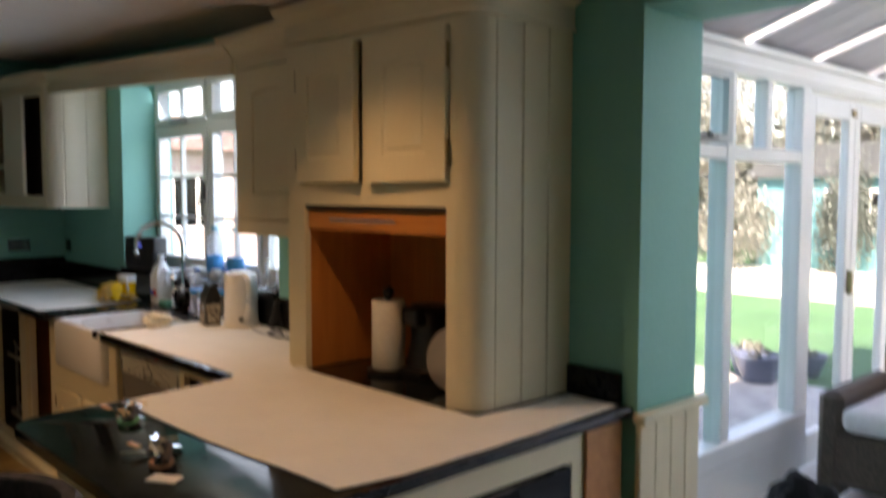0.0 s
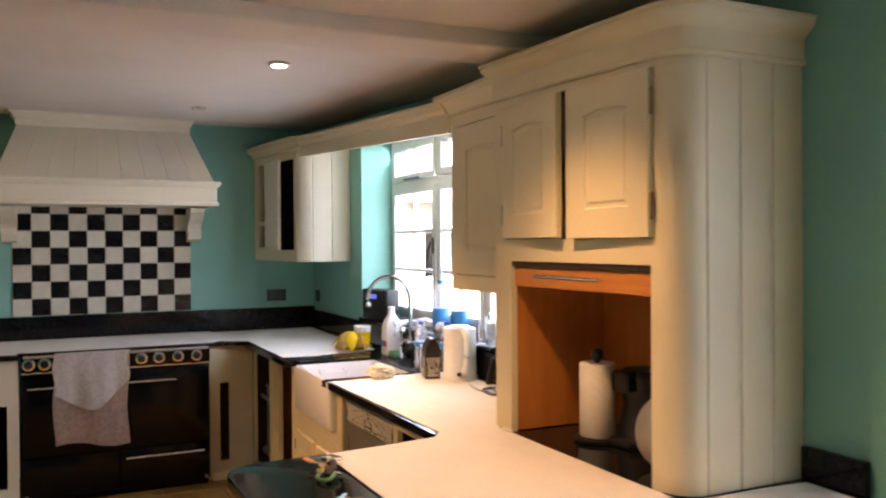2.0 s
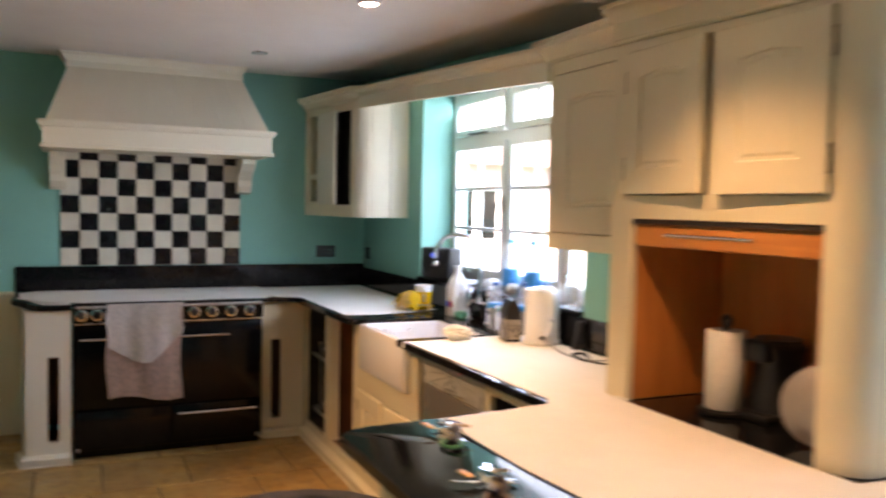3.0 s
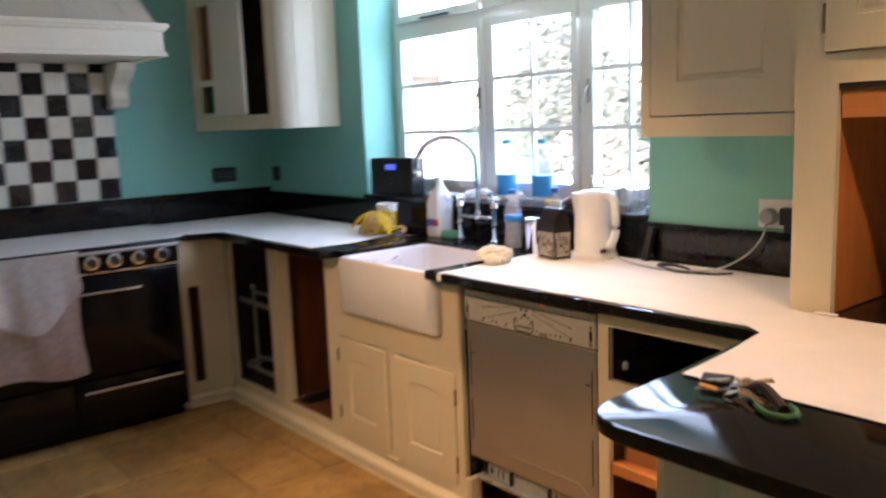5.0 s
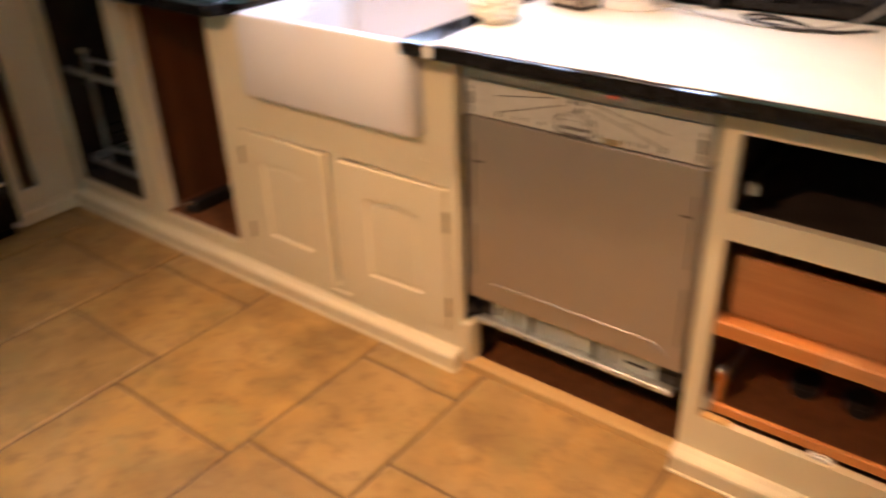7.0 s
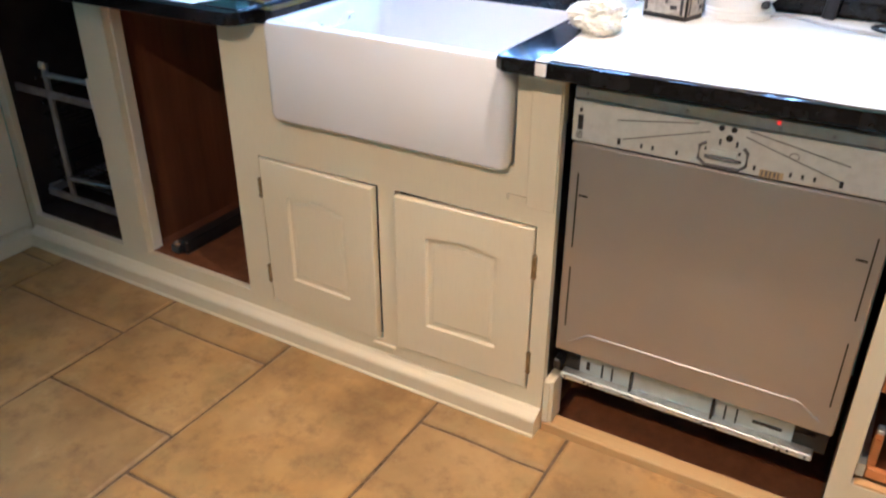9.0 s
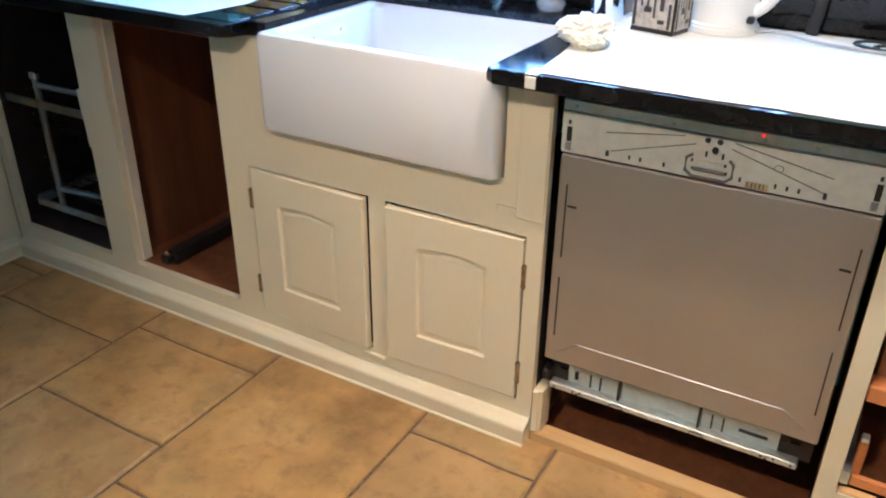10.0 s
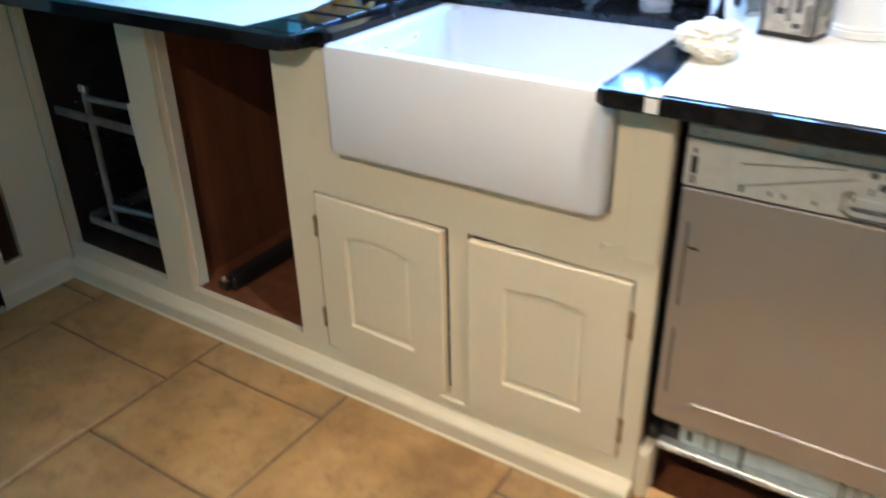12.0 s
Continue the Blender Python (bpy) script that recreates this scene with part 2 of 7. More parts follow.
def wall_sheet(axis, at, thick, u0, u1, z0, z1, holes):
    """A wall along x (axis 'x', inner face y=at) or y (axis 'y', inner face x=at) with openings (u0, u1, z0, z1) through it."""
    us = sorted({u0, u1, *[h[0] for h in holes], *[h[1] for h in holes]})
    zs = sorted({z0, z1, *[h[2] for h in holes], *[h[3] for h in holes]})
    bm = bmesh.new()
    full = lambda i, j: 0 <= i < len(us) - 1 and 0 <= j < len(zs) - 1 and not any(h[0] <= us[i] < h[1] and h[2] <= zs[j] < h[3] for h in holes)
    P = (lambda u, d, z: (u, at + d, z)) if axis == "x" else (lambda u, d, z: (at + d, u, z))
    cache = {}
    def V(u, d, z):
        k = (u, d, z)
        if k not in cache:
            cache[k] = bm.verts.new(P(u, d, z))
        return cache[k]
    for i in range(len(us) - 1):
        for j in range(len(zs) - 1):
            if not full(i, j):
                continue
            a, b, c, d = us[i], us[i + 1], zs[j], zs[j + 1]
            for dep in (0, thick):
                bm.faces.new((V(a, dep, c), V(b, dep, c), V(b, dep, d), V(a, dep, d)))
            for ii, jj, p, q in ((i - 1, j, (a, c), (a, d)), (i + 1, j, (b, c), (b, d)), (i, j - 1, (a, c), (b, c)), (i, j + 1, (a, d), (b, d))):
                if not full(ii, jj):
                    bm.faces.new((V(p[0], 0, p[1]), V(q[0], 0, q[1]), V(q[0], thick, q[1]), V(p[0], thick, p[1])))
    return bm


def frame_sheet(x0, x1, y0, y1, z0, z1, holes):
    return wall_sheet("x", y0, y1 - y0, x0, x1, z0, z1, holes)


def panel_door(x0, x1, z0, z1, y, t=0.02, stile=0.085, arch=0.012, recess=0.008):
    """A framed cabinet door, front at y facing -y, with a sunk panel under a shallow shouldered arch."""
    bm = bmesh.new()
    ix0, ix1, iz0, iz1 = x0 + stile, x1 - stile, z0 + stile * 1.05, z1 - stile * 0.95
    sh = 0.02
    top = []
    n = 8
    xa, xb = ix1 - sh, ix0 + sh
    for i in range(n + 1):
        u = i / n
        top.append((xa + (xb - xa) * u, iz1 - arch + arch * math.sin(math.pi * (0.08 + 0.84 * u))))
    inner = [(ix0, iz0), (ix1, iz0), (ix1, iz1 - arch)] + top + [(ix0, iz1 - arch)]
    outer = [(x0, z0), (x1, z0), (x1, z1)] + [(min(max(px, x0), x1), z1) for px, pz in top] + [(x0, z1)]
    cx, cz = (ix0 + ix1) / 2, (iz0 + iz1) / 2
    def ring(pts, yy, s=0.0):
        return [bm.verts.new((px + (cx - px) / max(abs(cx - px), 1e-6) * s if abs(cx - px) > s else px, yy, pz + (cz - pz) / max(abs(cz - pz), 1e-6) * s)) for px, pz in pts]
    e = 0.0025
    rings = [ring(outer, y + t), ring(outer, y + e), ring([(px + (e if px <= x0 + 1e-6 else -e if px >= x1 - 1e-6 else 0), pz + (e if pz <= z0 + 1e-6 else -e)) for px, pz in outer], y), ring(inner, y), ring(inner, y + recess, 0.003), ring(inner, y + recess, 0.012), ring(inner, y + recess - 0.003, 0.02)]
    for a, b in zip(rings, rings[1:]):
        for i in range(len(inner)):
            j = (i + 1) % len(inner)
            try:
                bm.faces.new((a[i], a[j], b[j], b[i]))
            except ValueError:
                pass
    bm.faces.new(rings[-1])
    bm.faces.new(rings[0][::-1])
    return bm


def hinge(x, y, z, parent, h=0.055):
    bm = lathe([(0.005, 0), (0.005, h)], x, y, 8, None, z)
    for dz in (0, h):
        lathe([(0.0035, -0.006), (0.0065, 0.0), (0.0035, 0.006)], x, y, 8, bm, z + dz)
    return part("hinge", bm, BRASS, parent, "small tarnished brass hinge")


def join(*bms):
    out = bmesh.new()
    for b in bms:
        me = bpy.data.meshes.new("tmp")
        b.to_mesh(me)
        b.free()
        out.from_mesh(me)
        bpy.data.meshes.remove(me)
    return out


# ---- plan ----
WALL_Y = 3.225          # inner face of the window wall
OVEN_X = -7.685         # inner face of the cooker wall
FRONT = 2.605           # face frames of the window run
TOP = 0.919             # worktop
BACK_Y, RIGHT_X = -1.9, 2.2


def ceil_z(x):
    return 2.255 if x > -3.9 else 2.29 - 0.047 * (x + 4.3)


wall = solid("wall_north", wall_sheet("x", WALL_Y, 0.32, OVEN_X - 0.3, RIGHT_X + 0.3, 0.0, 2.75, [(-6.575, -4.76, 1.075, 2.235), (-2.815, 0.9, 0.0, 2.072)]), TEAL, "teal painted plaster wall with window and conservatory opening", "wall", kind="structure")
# cooker wall, with the rounded head of the hall opening
bmw = wall_sheet("y", OVEN_X, -0.3, BACK_Y, WALL_Y, 0.0, 2.75, [(-0.25, 0.735, 0.0, 2.06)])
for s, yc in ((1, 0.735), (-1, -0.25)):
    pts = [(yc, 2.06), (yc - s * 0.14, 2.06)] + [(yc - s * 0.14 + s * 0.14 * math.sin(radians(a)), 1.92 + 0.14 * math.cos(radians(a))) for a in range(15, 91, 15)]
    a = [bmw.verts.new((OVEN_X, u, z)) for u, z in pts]
    b = [bmw.verts.new((OVEN_X - 0.3, u, z)) for u, z in pts]
    bmw.faces.new(a)
    bmw.faces.new(b[::-1])
    for i in range(len(pts)):
        bmw.faces.new((a[i], a[(i + 1) % len(pts)], b[(i + 1) % len(pts)], b[i]))
solid("wall_west", bmw, TEAL, "teal painted plaster wall behind the range cooker", "wall", kind="structure")
solid("wall_south", box(OVEN_X - 0.3, RIGHT_X + 0.3, BACK_Y - 0.25, BACK_Y, 0, 2.75), TEAL, "teal painted plaster wall behind the room", "wall", kind="structure")
solid("wall_east", box(RIGHT_X, RIGHT_X + 0.25, BACK_Y, WALL_Y, 0, 2.75), TEAL, "teal painted plaster side wall", "wall", kind="structure")
# hall beyond the arch
HALLWALL = painted("hall_emulsion", (0.42, 0.37, 0.26), (0.38, 0.33, 0.23), 0.7)
solid("wall_hall", boxes((-9.5, -9.3, -1.2, 1.7, 0, 2.5), (-9.3, OVEN_X - 0.3, 1.5, 1.7, 0, 2.5), (-9.3, OVEN_X - 0.3, -1.2, -1.0, 0, 2.5)), HALLWALL, "dim buff painted hall walls", "wall", kind="structure")
solid("ceiling_hall", box(-9.5, OVEN_X - 0.3, -1.2, 1.7, 2.5, 2.6), CEIL, "plain hall ceiling", "ceiling", kind="structure")

# kitchen ceiling, sagging towards the beam
bm = bmesh.new()
xs = [OVEN_X - 0.3, -6.5, -5.2, -4.3, -3.95, -3.85, -2.0, RIGHT_X + 0.3]
ys = [BACK_Y - 0.2, -0.5, 1.0, 2.2, WALL_Y]
g = [[bm.verts.new((x, y, ceil_z(x) + 0.006 * math.sin(3 * x + 2 * y))) for y in ys] for x in xs]
h = [[bm.verts.new((x, y, 2.72)) for y in (ys[0], ys[-1])] for x in xs]
for i in range(len(xs) - 1):
    for j in range(len(ys) - 1):
        bm.faces.new((g[i][j], g[i + 1][j], g[i + 1][j + 1], g[i][j + 1]))
    bm.faces.new((h[i][0], h[i + 1][0], h[i + 1][1], h[i][1]))
solid("ceiling", bm, CEIL, "uneven off-white plaster ceiling", "ceiling", kind="structure", smooth=True)
solid("ceiling_beam", box(-4.07, -3.83, BACK_Y, WALL_Y - 0.01, 2.198, 2.5, 0.012, 3), CEIL, "boxed plastered ceiling beam painted off-white", "beam", kind="structure", smooth=True)

solid("floor", box(OVEN_X - 1.9, RIGHT_X + 0.25, BACK_Y - 0.1, WALL_Y + 0.33, -0.12, -0.007), GROUT, "sandstone flagged kitchen floor with dark joints", "floor", kind="structure")
FLOOR = bpy.data.objects["floor"]
ORIGIN[FLOOR] = Vector((0, 0, 0))

# ---- base cabinets of the window run ----
PL_PROFILE = [(0.0, 0.0), (0.042, 0.0), (0.042, 0.004), (0.037, 0.006), (0.037, 0.040), (0.035, 0.046), (0.029, 0.050), (0.016, 0.054), (0.006, 0.060), (0.0, 0.060)]


def plinth_board(path, parent):
    return part("plinth", sweep(PL_PROFILE, path), CREAM, parent)


def carcass(x0, x1, z0, z1, parent, mat=None, y0=None, y1=None):
    mat = mat or CARCASS
    y0, y1 = y0 or FRONT + 0.024, y1 or WALL_Y - 0.03
    t = 0.016
    part("side_panel", box(x0, x0 + t, y0, y1, z0, z1), mat, parent)
    part("side_panel", box(x1 - t, x1, y0, y1, z0, z1), mat, parent)
    part("back_panel", box(x0 + t, x1 - t, y1 - t, y1, z0, z1), mat, parent)
    part("base_panel", box(x0 + t, x1 - t, y0, y1 - t, z0, z0 + t), mat, parent)
    part("top_panel", box(x0 + t, x1 - t, y0, y1 - t, z1 - t, z1), mat, parent)


FRAME_TOP = 0.885
GLINT = plain("dull_steel", (0.36, 0.36, 0.37), 0.32, 0.75, 0.3, 20)
# pull-out larder unit beside the cooker corner
u = thing("base_cabinet", -6.78, 2.9, 0, "cream painted base cabinet, door missing, wire pull-out rack inside", "cabinet", "base cabinets")
part("face_frame", frame_sheet(-7.05, -6.51, FRONT, FRONT + 0.022, 0.0, FRAME_TOP, [(-7.012, -6.575, 0.103, 0.866)]), CREAM, u)
# shade inside the larder is put into the colour of these boards
carcass(-7.06, -6.515, 0.09, 0.868, u, SHADEBOX)
plinth_board([(-7.026, FRONT, 0, -1), (-6.51, FRONT, 0, -1)], u)
rack = part("pull_out_rack", join(
    box(-6.88, -6.858, 2.66, 2.672, 0.16, 0.62, 0.002), box(-7.03, -6.60, 2.655, 2.665, 0.525, 0.550, 0.002),
    box(-6.99, -6.60, 2.655, 2.665, 0.165, 0.19, 0.002), box(-6.62, -6.60, 2.66, 3.1, 0.50, 0.60, 0.002), box(-6.99, -6.975, 2.66, 3.1, 0.17, 0.2, 0.002)), GLINT, u, "dull metal pull-out frame")
bm = bmesh.new()
for z in (0.21, 0.25, 0.29, 0.44, 0.48, 0.52):
    for y in (2.70, 3.08):
        tube([(-6.98, y, z), (-6.63, y, z)], 0.0028, 6, bm)
    for x in (-6.98, -6.63):
        tube([(x, 2.70, z), (x, 3.08, z)], 0.0028, 6, bm)
for i in range(9):
    x = -6.96 + i * 0.04
    for z in (0.21, 0.44):
        tube([(x, 2.70, z + 0.08), (x, 2.70, z), (x, 3.08, z), (x, 3.08, z + 0.08)], 0.002, 5, bm)
part("wire_basket", bm, NICKEL, rack)["kind"] = "stuff"
part("bracket", tube([(-6.612, 2.632, 0.635), (-6.604, 2.628, 0.58), (-6.598, 2.628, 0.52), (-6.598, 2.630, 0.46)], 0.011, 8), IVORY, rack, "pale curved rack bracket", smooth=True)
for za in (0.60, 0.25):
    part("cross_arm", tube([(-6.862, 2.662, za), (-6.75, 2.71, za - 0.02), (-6.625, 2.78, za - 0.035)], 0.010, 8), GLINT, rack, smooth=True)
part("post_cap", box(-6.885, -6.853, 2.656, 2.676, 0.615, 0.640, 0.004), CHROME, rack)
# tiny chrome beads added as the bright glints of the basket wires
for kx_, kz_ in ((-6.965, 0.565), (-6.93, 0.575), (-6.955, 0.485), (-6.90, 0.480), (-6.945, 0.335), (-6.935, 0.295), (-6.925, 0.270), (-6.87, 0.215)):
    part("wire_tip", lathe([(0.0005, -0.004), (0.003, -0.002), (0.0035, 0.0), (0.003, 0.002), (0.0005, 0.004)], kx_, 2.69, 8, None, kz_), CHROME, rack, smooth=True)

# open bin unit
u = thing("base_cabinet", -6.25, 2.9, 0, "cream painted base cabinet, door missing, brown board interior", "cabinet", "base cabinets")
part("face_frame", frame_sheet(-6.51, -5.99, FRONT, FRONT + 0.022, 0.0, FRAME_TOP, [(-6.462, -6.036, 0.107, 0.868)]), CREAM, u)
carcass(-6.512, -5.992, 0.09, 0.869, u)
plinth_board([(-6.51, FRONT, 0, -1), (-5.99, FRONT, 0, -1)], u)
part("door_stop", box(-6.480, -6.455, FRONT + 0.0225, FRONT + 0.055, 0.11, 0.864), IVORY, u)
part("runner", join(box(-6.39, -6.345, 2.66, 3.12, 0.107, 0.15, 0.004), box(-6.395, -6.36, 2.64, 2.665, 0.115, 0.14, 0.003)), BLACKP, u, "black steel bin runner")
part("runner_screw", lathe([(0.001, 0), (0.012, 0), (0.012, 0.008), (0.004, 0.012)], -6.375, 2.655, 10, None, 0.142), CHROME, u)

# sink cabinet with two doors
u = thing("sink_cabinet", -5.55, 2.9, 0, "cream painted sink cabinet with two arched panel doors", "cabinet", "base cabinets")
part("face_frame", frame_sheet(-5.99, -5.115, FRONT, FRONT + 0.022, 0.0, FRAME_TOP,
     [(-5.866, -5.216, 0.668, FRAME_TOP), (-5.948, -5.572, 0.104, 0.543), (-5.523, -5.155, 0.104, 0.543)]), CREAM, u)
part("pilaster", join(box(-5.182, -5.117, FRONT - 0.006, FRONT - 0.001, 0.585, 0.884, 0.002), prism([(-5.232, FRONT - 0.001), (-5.182, FRONT - 0.001), (-5.182, FRONT - 0.006), (-5.222, FRONT - 0.006)], 0.592, 0.606)), CREAM, u)
# near-black carcass, so that the door gaps look shaded
carcass(-5.99, -5.117, 0.09, 0.62, u, SHADEBOX)
part("plinth", sweep(PL_PROFILE, [(-5.99, FRONT, 0, -1), (-5.116, FRONT, 0, -1)]), CREAM, u)
bmd = panel_door(-5.944, -5.580, 0.108, 0.538, FRONT - 0.004)
bmd.transform(Matrix.Translation((-5.946, FRONT, 0)) @ Matrix.Rotation(radians(-2.0), 4, "Z") @ Matrix.Translation((5.946, -FRONT, 0)))
d = part("door", bmd, CREAM, u)
for z in (0.17, 0.43):
    hinge(-5.948, FRONT - 0.004, z, d, 0.045)
# the second door hangs slightly open
bmd = panel_door(-5.516, -5.159, 0.108, 0.536, FRONT - 0.004)
bmd.transform(Matrix.Translation((-5.157, FRONT, 0)) @ Matrix.Rotation(radians(2.0), 4, "Z") @ Matrix.Translation((5.157, -FRONT, 0)))
d = part("door", bmd, CREAM, u, "cream panel door standing slightly ajar")
for z in (0.16, 0.42):
    hinge(-5.155, FRONT - 0.004, z, d, 0.05)
part("threshold", box(-5.60, -5.53, FRONT - 0.012, FRONT - 0.001, 0.083, 0.094, 0.003), CREAM, u)

# belfast sink
u = thing("sink", -5.54, 2.8, 0.66, "white ceramic belfast sink with deep apron front", "sink")
SX0, SX1, SY0, SY1, SZ0, SZ1 = -5.862, -5.222, 2.572, 3.06, 0.662, 0.904
bm = bmesh.new()
def rrect(x0, x1, y0, y1, r, z, n=5):
    p = []
    for cx, cy, a in ((x1 - r, y1 - r, 0), (x0 + r, y1 - r, 90), (x0 + r, y0 + r, 180), (x1 - r, y0 + r, 270)):
        p += arc(cx, cy, r, a, a + 90, n)
    return [bm.verts.new((x, y, z)) for x, y in p]
rs = [rrect(SX0 + 0.014, SX1 - 0.014, SY0 + 0.014, SY1 - 0.014, 0.02, SZ0), rrect(SX0 + 0.004, SX1 - 0.004, SY0 + 0.004, SY1 - 0.004, 0.02, SZ0 + 0.006), rrect(SX0, SX1, SY0, SY1, 0.02, SZ0 + 0.018),
      rrect(SX0, SX1, SY0, SY1, 0.02, SZ1 - 0.014), rrect(SX0 + 0.004, SX1 - 0.004, SY0 + 0.004, SY1 - 0.004, 0.02, SZ1 - 0.004), rrect(SX0 + 0.014, SX1 - 0.014, SY0 + 0.014, SY1 - 0.014, 0.02, SZ1),
      rrect(SX0 + 0.03, SX1 - 0.03, SY0 + 0.03, SY1 - 0.03, 0.025, SZ1 - 0.002), rrect(SX0 + 0.037, SX1 - 0.037, SY0 + 0.037, SY1 - 0.037, 0.03, SZ1 - 0.012),
      rrect(SX0 + 0.042, SX1 - 0.042, SY0 + 0.042, SY1 - 0.042, 0.03, SZ0 + 0.06), rrect(SX0 + 0.065, SX1 - 0.065, SY0 + 0.065, SY1 - 0.065, 0.04, SZ0 + 0.035)]
for a, b in zip(rs, rs[1:]):
    for i in range(len(a)):
        bm.faces.new((a[i], a[(i + 1) % len(a)], b[(i + 1) % len(a)], b[i]))
bm.faces.new(rs[0])
bm.faces.new(rs[-1])
part("basin", bm, CERAMIC, u, smooth=True)
# overflow housing at the end wall of the basin, and the waste
bmo = bmesh.new()
ox0, ox1, oy0, oy1 = SX0 + 0.038, SX0 + 0.070, 2.70, 2.86
orim = [(oy0, SZ1 - 0.030), (oy0 + 0.022, SZ1 - 0.032), (oy0 + 0.045, SZ1 - 0.052), (oy1 - 0.045, SZ1 - 0.052), (oy1 - 0.022, SZ1 - 0.032), (oy1, SZ1 - 0.030), (oy1, SZ0 + 0.04), (oy0, SZ0 + 0.04)]
fa = [bmo.verts.new((ox1 - 0.006, yv, zv)) for yv, zv in orim]
fb = [bmo.verts.new((ox0, yv, zv)) for yv, zv in orim]
bmo.faces.new(fa)
bmo.faces.new(fb[::-1])
for i in range(8):
    bmo.faces.new((fa[i], fa[(i + 1) % 8], fb[(i + 1) % 8], fb[i]))
bmesh.ops.bevel(bmo, geom=[e for e in bmo.edges if all(v in fa for v in e.verts)], offset=0.006, segments=3, affect="EDGES")
part("overflow", bmo, CERAMIC, u, "ceramic overflow weir with scooped lip", smooth=True)
part("waste", lathe([(0.001, 0), (0.042, 0), (0.04, 0.004), (0.028, 0.005), (0.026, 0.001), (0.001, 0.001)], -5.54, 2.82, 18, None, SZ0 + 0.035), CHROME, u)

# dishwasher without its door panel
u = thing("dishwasher", -4.80, 2.9, 0, "integrated dishwasher, bare grey steel door without panel", "dishwasher")
DX0, DX1 = -5.097, -4.503
part("tub", box(DX0 + 0.004, DX1 - 0.004, 2.66, 3.18, 0.16, 0.862), BLACKP, u)
part("door_skin", join(box(DX0, DX1, 2.618, 2.655, 0.240, 0.744, 0.003)), STEEL, u, "grey steel door skin")
FASCIA = plain("zinc_fascia", (0.60, 0.60, 0.555), 0.45, 0.25, 0.10, 55, 0.05)
ctl = part("control_fascia", box(DX0, DX1, 2.612, 2.655, 0.751, 0.838, 0.002), FASCIA, u, "pale zinc metal top fascia")
part("top_flange", box(DX0, DX1, 2.6135, 2.655, 0.8385, 0.861, 0.002), FASCIA, ctl)
part("gasket", box(DX0 + 0.004, DX1 - 0.004, 2.626, 2.655, 0.744, 0.751), BLACKP, u, "black shadow gap gasket")
for x0 in (DX0 + 0.018, DX1 - 0.020):
    for z0, z1 in ((0.31, 0.46), (0.51, 0.68)):
        part("slot", box(x0, x0 + 0.003, 2.6165, 2.6185, z0, z1), BLACKP, u)
for x0 in (DX0 + 0.024, DX1 - 0.045):
    part("slot", box(x0, x0 + 0.02, 2.6165, 2.6185, 0.630, 0.634), BLACKP, u)
# pressed ridge low on the door
part("ridge", join(box(DX0 + 0.075, DX1 - 0.075, 2.615, 2.619, 0.298, 0.302, 0.001),
     tube([(DX0 + 0.076, 2.6175, 0.300), (DX0 + 0.03, 2.6175, 0.266)], 0.002, 6), tube([(DX1 - 0.076, 2.6175, 0.300), (DX1 - 0.03, 2.6175, 0.266)], 0.002, 6)), STEEL, u)
# fascia fittings
PENCIL = plain("pencil_line", (0.16, 0.15, 0.14), 0.8)
TAN = plain("tan_sticker", (0.50, 0.38, 0.20), 0.7)
for x0 in (DX0 + 0.012, DX1 - 0.022):
    part("label_plate", box(x0, x0 + 0.010, 2.610, 2.6125, 0.776, 0.806), BLACKP, ctl)
    for k in range(4):
        part("label_bar", box(x0 - 0.002, x0 + 0.010, 2.6105, 2.6125, 0.758 + 0.004 * k, 0.760 + 0.004 * k), PENCIL, ctl)
    part("label_bar", box(x0 + 0.002, x0 + 0.007, 2.6105, 2.6125, 0.812, 0.820), BLACKP, ctl)
for k, x in enumerate((-4.999, -4.954, -4.932, -4.886, -4.745, -4.683, -4.663, -4.643, -4.600)):
    w2, h2 = (0.0032, 0.006) if k in (0, 8) else (0.0022, 0.0042)
    part("fixing_hole", box(x - w2, x + w2, 2.6105, 2.6125, 0.766 - h2, 0.766 + h2), BLACKP, ctl)
for x, z, r2 in ((-4.812, 0.829, 0.0055), (-4.790, 0.829, 0.0055), (-4.796, 0.812, 0.0065), (-4.878, 0.848, 0.0035), (-4.715, 0.846, 0.0035), (-4.628, 0.847, 0.0035), (-5.07, 0.850, 0.003)):
    part("fixing_hole", lathe([(0.001, 0), (r2, 0), (r2, 0.002), (0.001, 0.002)], 0, 0, 10), BLACKP if r2 > 0.005 else STEEL, ctl).matrix_local = Matrix.Translation(Vector((x, 2.6122, z)) - ORIGIN[ctl]) @ Matrix.Rotation(radians(90), 4, "X") @ Matrix.Translation(ORIGIN[ctl])
for x in (-4.811, -4.781):
    part("fixing_hole", box(x - 0.002, x + 0.002, 2.6105, 2.6125, 0.797, 0.808), BLACKP, ctl)
for x, z in ((-4.835, 0.786), (-4.774, 0.786), (-4.833, 0.771), (-4.771, 0.771)):
    part("fixing_hole", box(x - 0.002, x + 0.002, 2.6105, 2.6125, z - 0.003, z + 0.003), BLACKP, ctl)
part("latch", join(tube([(-4.835, 2.611, 0.798), (-4.846, 2.611, 0.790), (-4.846, 2.611, 0.765), (-4.832, 2.611, 0.755), (-4.772, 2.611, 0.755), (-4.760, 2.611, 0.765), (-4.760, 2.611, 0.790), (-4.768, 2.611, 0.798)], 0.0032, 6), box(-4.832, -4.772, 2.606, 2.613, 0.768, 0.774, 0.002)), PENCIL, ctl, "dark pressed latch outline")
part("latch_plate", box(-4.826, -4.778, 2.6095, 2.6125, 0.776, 0.789, 0.001), FASCIA, ctl)
